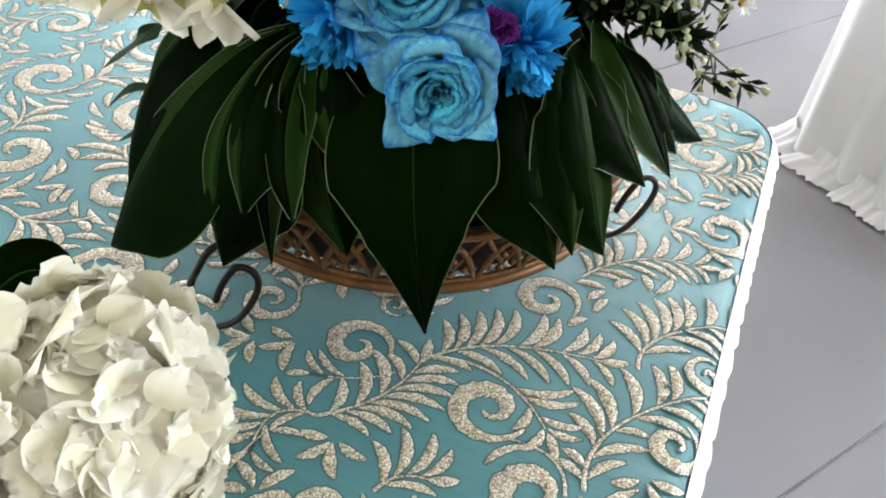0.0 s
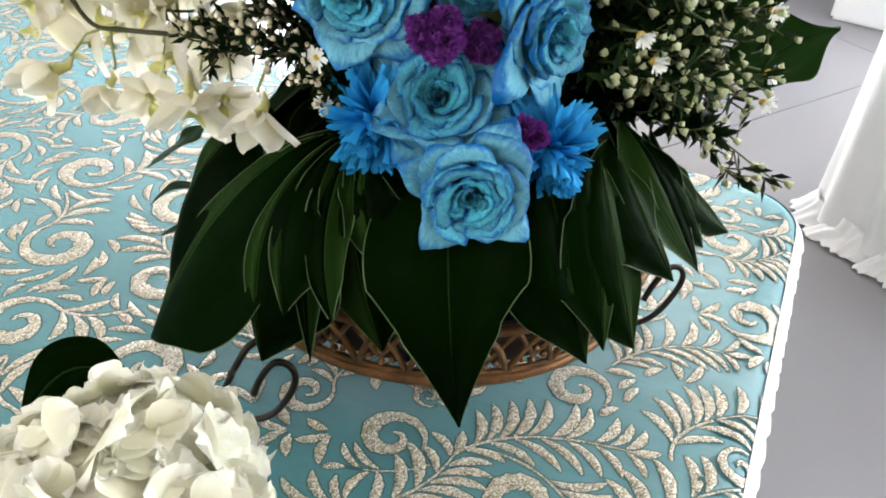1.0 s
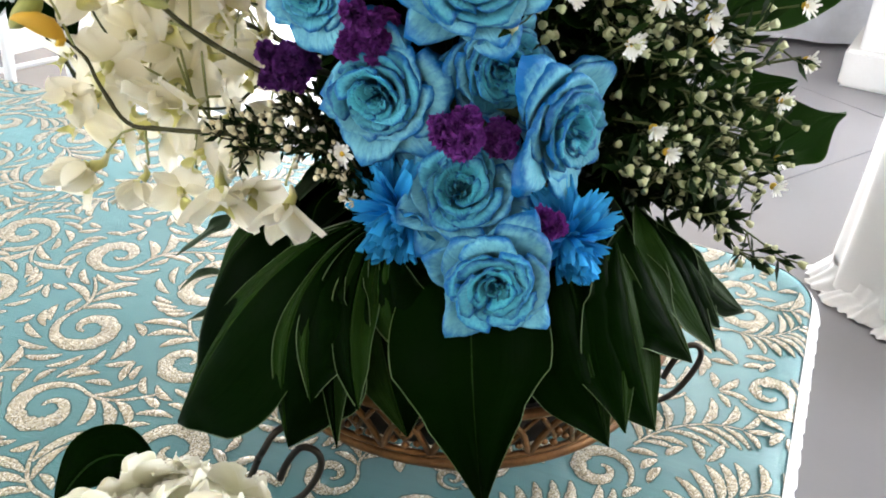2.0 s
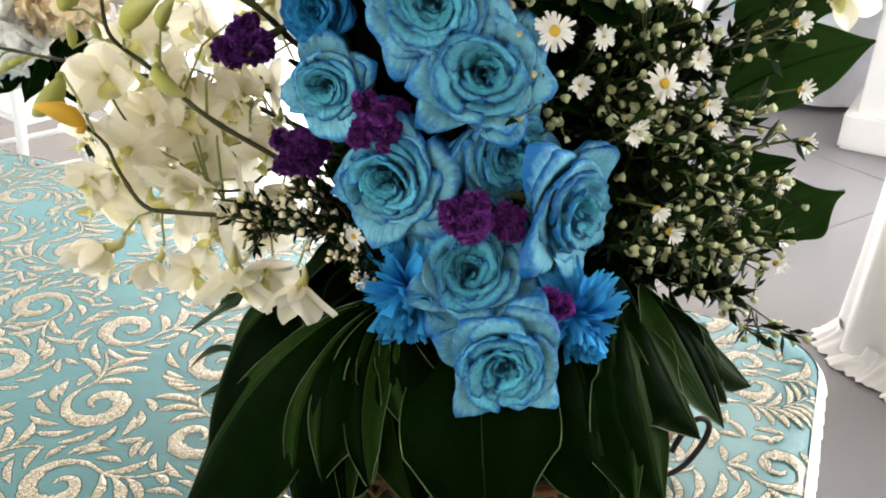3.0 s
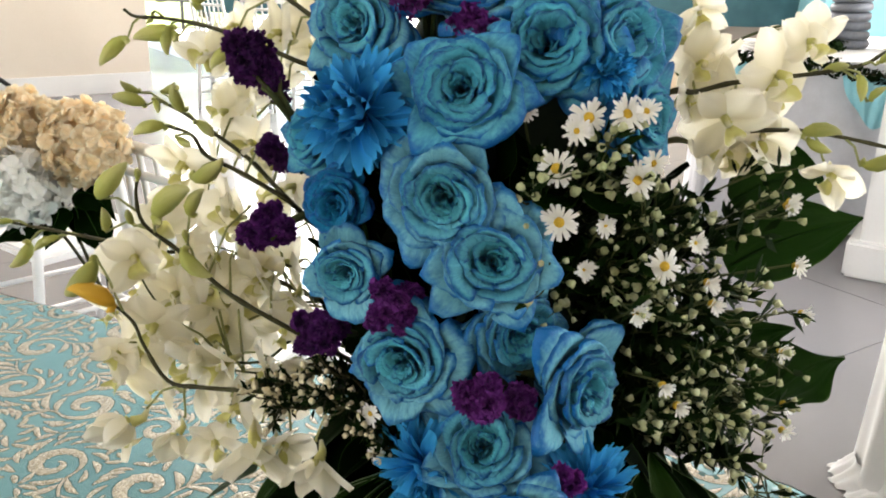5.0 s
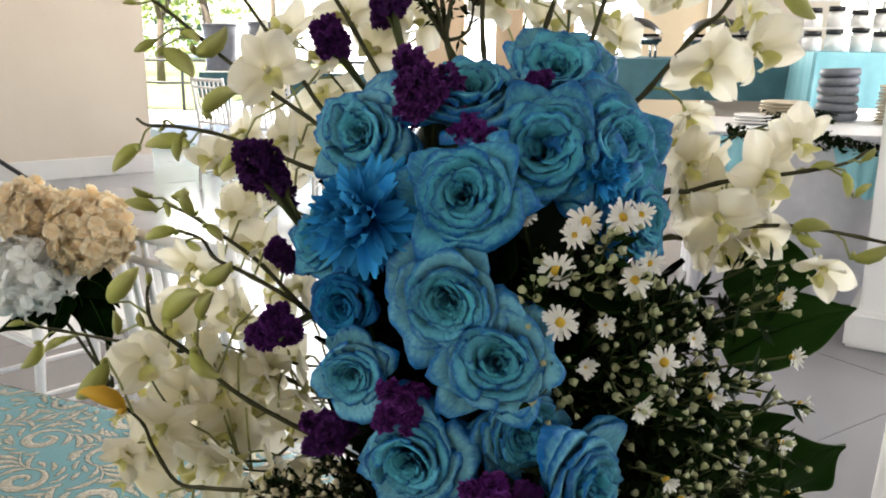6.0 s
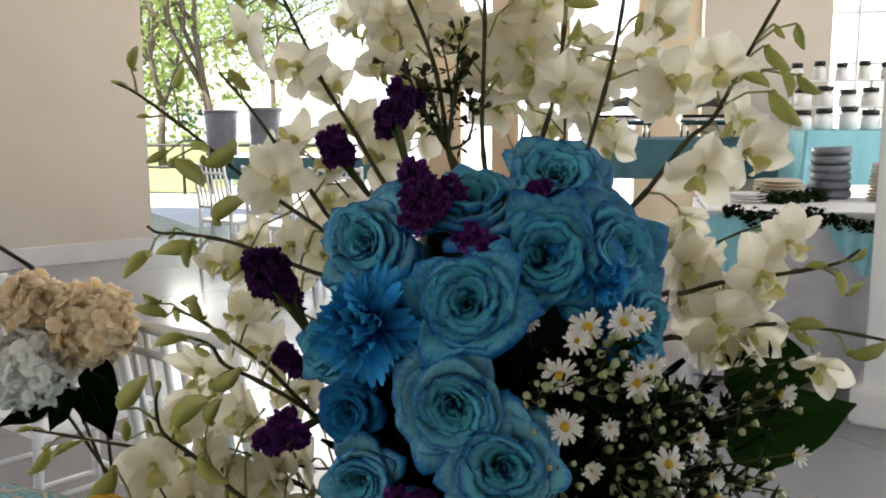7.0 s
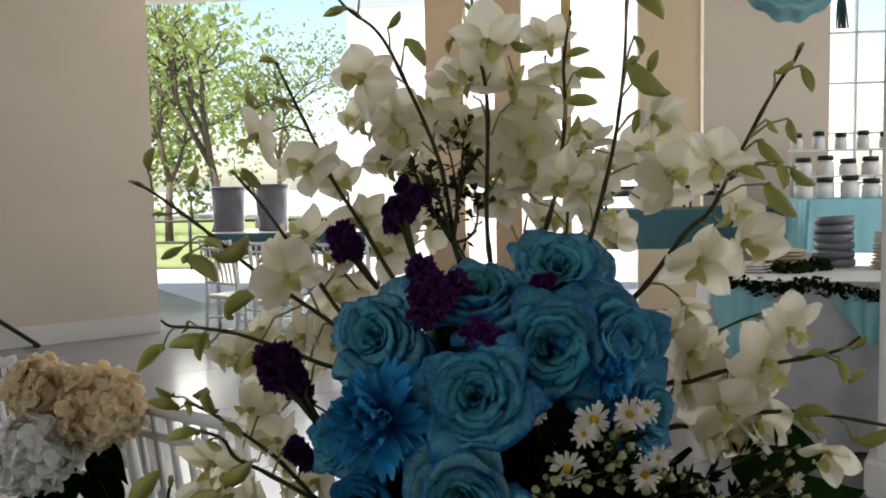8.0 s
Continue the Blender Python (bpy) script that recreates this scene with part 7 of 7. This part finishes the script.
garland([(0.98, 4.63, 0.86), (1.15, 4.60, 0.83), (1.35, 4.60, 0.84), (1.55, 4.58, 0.81), (1.75, 4.58, 0.79), (1.95, 4.58, 0.83), (2.2, 4.58, 0.85)], 1, "dark leaf garland along the buffet's edge")
garland([(1.25, 5.12, 0.875), (1.36, 5.02, 0.875), (1.48, 5.12, 0.875), (1.58, 5.18, 0.875)], 2, "dark leaf garland between the plates")
garland([(1.95, 4.56, 0.80), (1.98, 4.55, 0.60), (1.96, 4.55, 0.40), (2.0, 4.55, 0.2)], 3, "dark leaf garland hanging down the skirt")


def tassel_garland():
    t = thing("tassel_garland", "pale aqua gathered cloth swag with a teal tassel", "hanging decoration", pose(1.095, 4.0, 2.0))
    s = Shape()
    for k in range(3):
        s.sheet(24, 8, lambda u, v: ((u - .5) * .42, -.02 * k + .03 * math.sin(v * 6 + k), .22 - .05 * k - .12 * math.sin(math.pi * u) * (.6 + .5 * v) - .03 * v + .008 * math.sin(30 * u)))
    part("gathered_cloth", s, "aqua", t)
    s = Shape()
    for k in range(26):
        a = k * 2.4
        q = .006 + .012 * (k / 26)
        s.tube([(.19, 0, .10), (.19 + q * math.cos(a), q * math.sin(a), .03), (.195 + 1.6 * q * math.cos(a), 1.6 * q * math.sin(a), -.07)], [.003, .003, .002], 4)
    part("tassel", s, "teal", t, "teal tassel")
    s = Shape()
    s.tube([(-.2, 0, .2), (-.2, 0, 1.6)], .002, 5)
    s.tube([(.2, 0, .2), (.2, 0, 1.6)], .002, 5)
    part("cord", s, "white", t)


tassel_garland()


# ---- tripod by the wall ----
def tripod(x, y):
    t = thing("tripod", "black metal tripod stand by the wall", "tripod", pose(x, y, 0))
    for a, reach in ((51.5, 0.60), (235, 0.45), (300, 0.45)):
        c, s_ = math.cos(radians(a)), math.sin(radians(a))
        s = Shape()
        s.tube([(0.02 * c, 0.02 * s_, 0.50), (reach * c, reach * s_, 0.02)], [.020, .018], 8)
        leg = part("leg", s, "black", t)
        s = Shape()
        s.tube([((reach - .03) * c, (reach - .03) * s_, 0.045), ((reach + .01) * c, (reach + .01) * s_, 0.004)], [.021, .024], 8)
        part("rubber_foot", s, "black", leg)
    s = Shape()
    s.tube([(0, 0, .25), (0, 0, 1.9)], .014, 10)
    part("pole", s, "black", t)


tripod(-4.64, 6.78)


# ---- outside: tree, bench, white building ----
def tree(x, y, h, seed, spread, density=2600):
    r = random.Random(seed)
    t = thing("tree", "spreading tree with a forked trunk and bright sunlit leaves", "tree", pose(x, y, -0.1), "trees outside")
    s = Shape()
    tips = []

    def grow(p, d, ln, rad, depth):
        q = p + d * ln
        mid = p.lerp(q, .5) + Vector((r.gauss(0, .06), r.gauss(0, .06), 0)) * ln
        s.tube([p, mid, q], [rad, rad * .85, rad * .7], 7)
        if depth == 0:
            tips.append(q)
            return
        for _ in range(3 if depth > 1 else 2):
            nd = (d + Vector((r.gauss(0, .6), r.gauss(0, .6), r.gauss(.05, .35)))).normalized()
            grow(q, nd, ln * r.uniform(.62, .85), rad * .62, depth - 1)
        tips.append(q)
    grow(Vector((0, 0, 0)), Vector((.05, 0, 1)), h * .30, .11, 4)
    part("trunk", s, "bark", t)
    s = Shape()
    for _ in range(density):
        c = r.choice(tips) + Vector((r.gauss(0, spread), r.gauss(0, spread), r.gauss(0, spread * .6)))
        m = facing(c, (r.gauss(0, 1), r.gauss(0, 1), r.gauss(.4, 1)), r.uniform(0, 6), r.uniform(.09, .20))
        s.add([m @ Vector(q) for q in ((0, -.6, 0), (.3, 0, .1), (0, .6, 0), (-.3, 0, .1))], [(0, 1, 2, 3)], [(.5, 0), (1, .5), (.5, 1), (0, .5)])
    tagged(part("crown", s, "tree_leaf", t), kind="stuff")


tree(-6.7, 17.0, 6.0, 1, 0.42, 1100)
tree(-12.5, 24.0, 6.5, 2, 0.7, 1800)
tree(-9.6, 30.0, 7.5, 3, 0.8, 3500)
tree(-16.0, 33.0, 8.0, 4, 0.9, 2500)
tree(-9.4, 21.0, 5.0, 6, 0.6, 700)


def far_woods(seed):
    """The shrubs and crowns that close the lawn: back clumps coloured as shaded, front ones as sunlit."""
    r = random.Random(seed)
    t = thing("far_woods", "dense sunlit shrubs and trees beyond the lawn", "shrubs", pose(-16.5, 35.5, -0.1))
    for name, mat, back, clumps in (("shaded_leaves", "shaded_leaf", 1.2, 16), ("sunlit_leaves", "tree_leaf", 0.0, 44)):
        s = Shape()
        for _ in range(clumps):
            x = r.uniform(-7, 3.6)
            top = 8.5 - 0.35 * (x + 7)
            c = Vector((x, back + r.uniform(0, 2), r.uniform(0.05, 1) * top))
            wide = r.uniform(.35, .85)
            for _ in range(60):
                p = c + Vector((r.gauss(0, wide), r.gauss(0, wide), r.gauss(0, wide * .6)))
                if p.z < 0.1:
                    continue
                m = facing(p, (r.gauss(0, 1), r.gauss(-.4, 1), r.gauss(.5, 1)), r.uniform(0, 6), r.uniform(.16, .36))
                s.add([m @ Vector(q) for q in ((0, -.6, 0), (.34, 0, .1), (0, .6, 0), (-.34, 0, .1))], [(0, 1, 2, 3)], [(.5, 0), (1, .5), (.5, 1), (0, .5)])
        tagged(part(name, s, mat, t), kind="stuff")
    tagged(t, kind="stuff")


far_woods(12)


def far_building(name, label, x, y, w, d, h, cols, rows):
    t = thing(name, label, "building", pose(x, y, -0.12))
    s = Shape()
    s.box((-w / 2, 0, 0), (w / 2, d, h), 0.03)
    part("facade", s, "facade", t, smooth=False)
    s = Shape()
    s.box((-w / 2 - .3, -.3, h), (w / 2 + .3, d + .3, h + .25), 0.03)
    part("roof", s, "facade", t, smooth=False)
    for i in range(cols):
        for j in range(rows):
            cx, cz = -w / 2 + (i + .5) * w / cols, 1.0 + j * 3.0
            s = Shape()
            s.box((cx - .5, -.02, cz), (cx + .5, .05, cz + 1.3), 0.01)
            win = part("window", s, "white", t, smooth=False)
            s = Shape()
            s.box((cx - .44, -.03, cz + .06), (cx + .44, -.021, cz + 1.24))
            part("pane", s, "silver", win, smooth=False)


far_building("white_building", "white two-storey building in full sun", 1.0, 26.0, 14.0, 8.0, 7.0, 6, 2)
far_building("white_building", "white two-storey building in full sun", 16.0, 20.0, 12.0, 8.0, 7.0, 5, 2)


def fence():
    t = thing("rail_fence", "low dark rail fence at the lawn's edge", "fence", pose(0, 0, 0))
    for k in range(8):
        s = Shape()
        s.tube([(-11 + k * 1.2, 14.9, -.12), (-11 + k * 1.2, 14.9, .75)], .03, 6)
        part("post", s, "black", t)
    for z in (.35, .72):
        s = Shape()
        s.tube([(-11, 14.9, z), (-2.6, 14.9, z)], .025, 6)
        part("rail", s, "black", t)


fence()


def window_grid(x0, x1, y, z0, z1):
    t = thing("window_1", "tall white window with glazing bars", "window", pose(0, 0, 0), kind="structure")
    s = Shape()
    for z in np.linspace(z0, z1, 9):
        s.box((x0, y - .02, z - .008), (x1, y + .02, z + .008))
    for x in np.linspace(x0, x1, 5):
        s.box((x - .008, y - .019, z0), (x + .008, y + .019, z1))
    part("glazing_bars", s, "white", t, smooth=False)


window_grid(2.42, 3.38, 8.3, 0.0, 3.38)

# ---- floor tiles, laid on the turned grid of the dark joints ----
TILE = 1.20
tile_shape = Shape()
tile_shape.box((-TILE + .002, -TILE / 2 + .002, -0.006), (TILE - .002, TILE / 2 - .002, 0.0), 0.0012)
tile_mesh = tile_shape.mesh("tile", MAT["floor"], False)
origin = Vector((1.35, 1.785))
ca, sa = math.cos(JOINT_TURN), math.sin(JOINT_TURN)
cells = []
for i in range(-13, 14):
    for j in range(-13, 14):
        lx, ly = 2 * i * TILE + 0.25, (j + .5) * TILE
        x, y = origin.x + lx * ca - ly * sa, origin.y + lx * sa + ly * ca
        if -8.4 < x < 5.6 and -4.4 < y < 10.6:
            cells.append((x, y))
cells.sort(key=lambda c: math.dist(c, (0.2, 3.0)))
far = Shape()
for k, (x, y) in enumerate(cells):
    m = pose(x, y, 0, 0, 0, math.degrees(JOINT_TURN))
    if k < 300:
        part("tile", tile_mesh, "", floor_ob, m=m)
    else:
        far.add([m @ v.co for v in tile_mesh.vertices], [tuple(p.vertices) for p in tile_mesh.polygons])
tagged(part("far_tiles", far, "floor", floor_ob, smooth=False), kind="stuff")
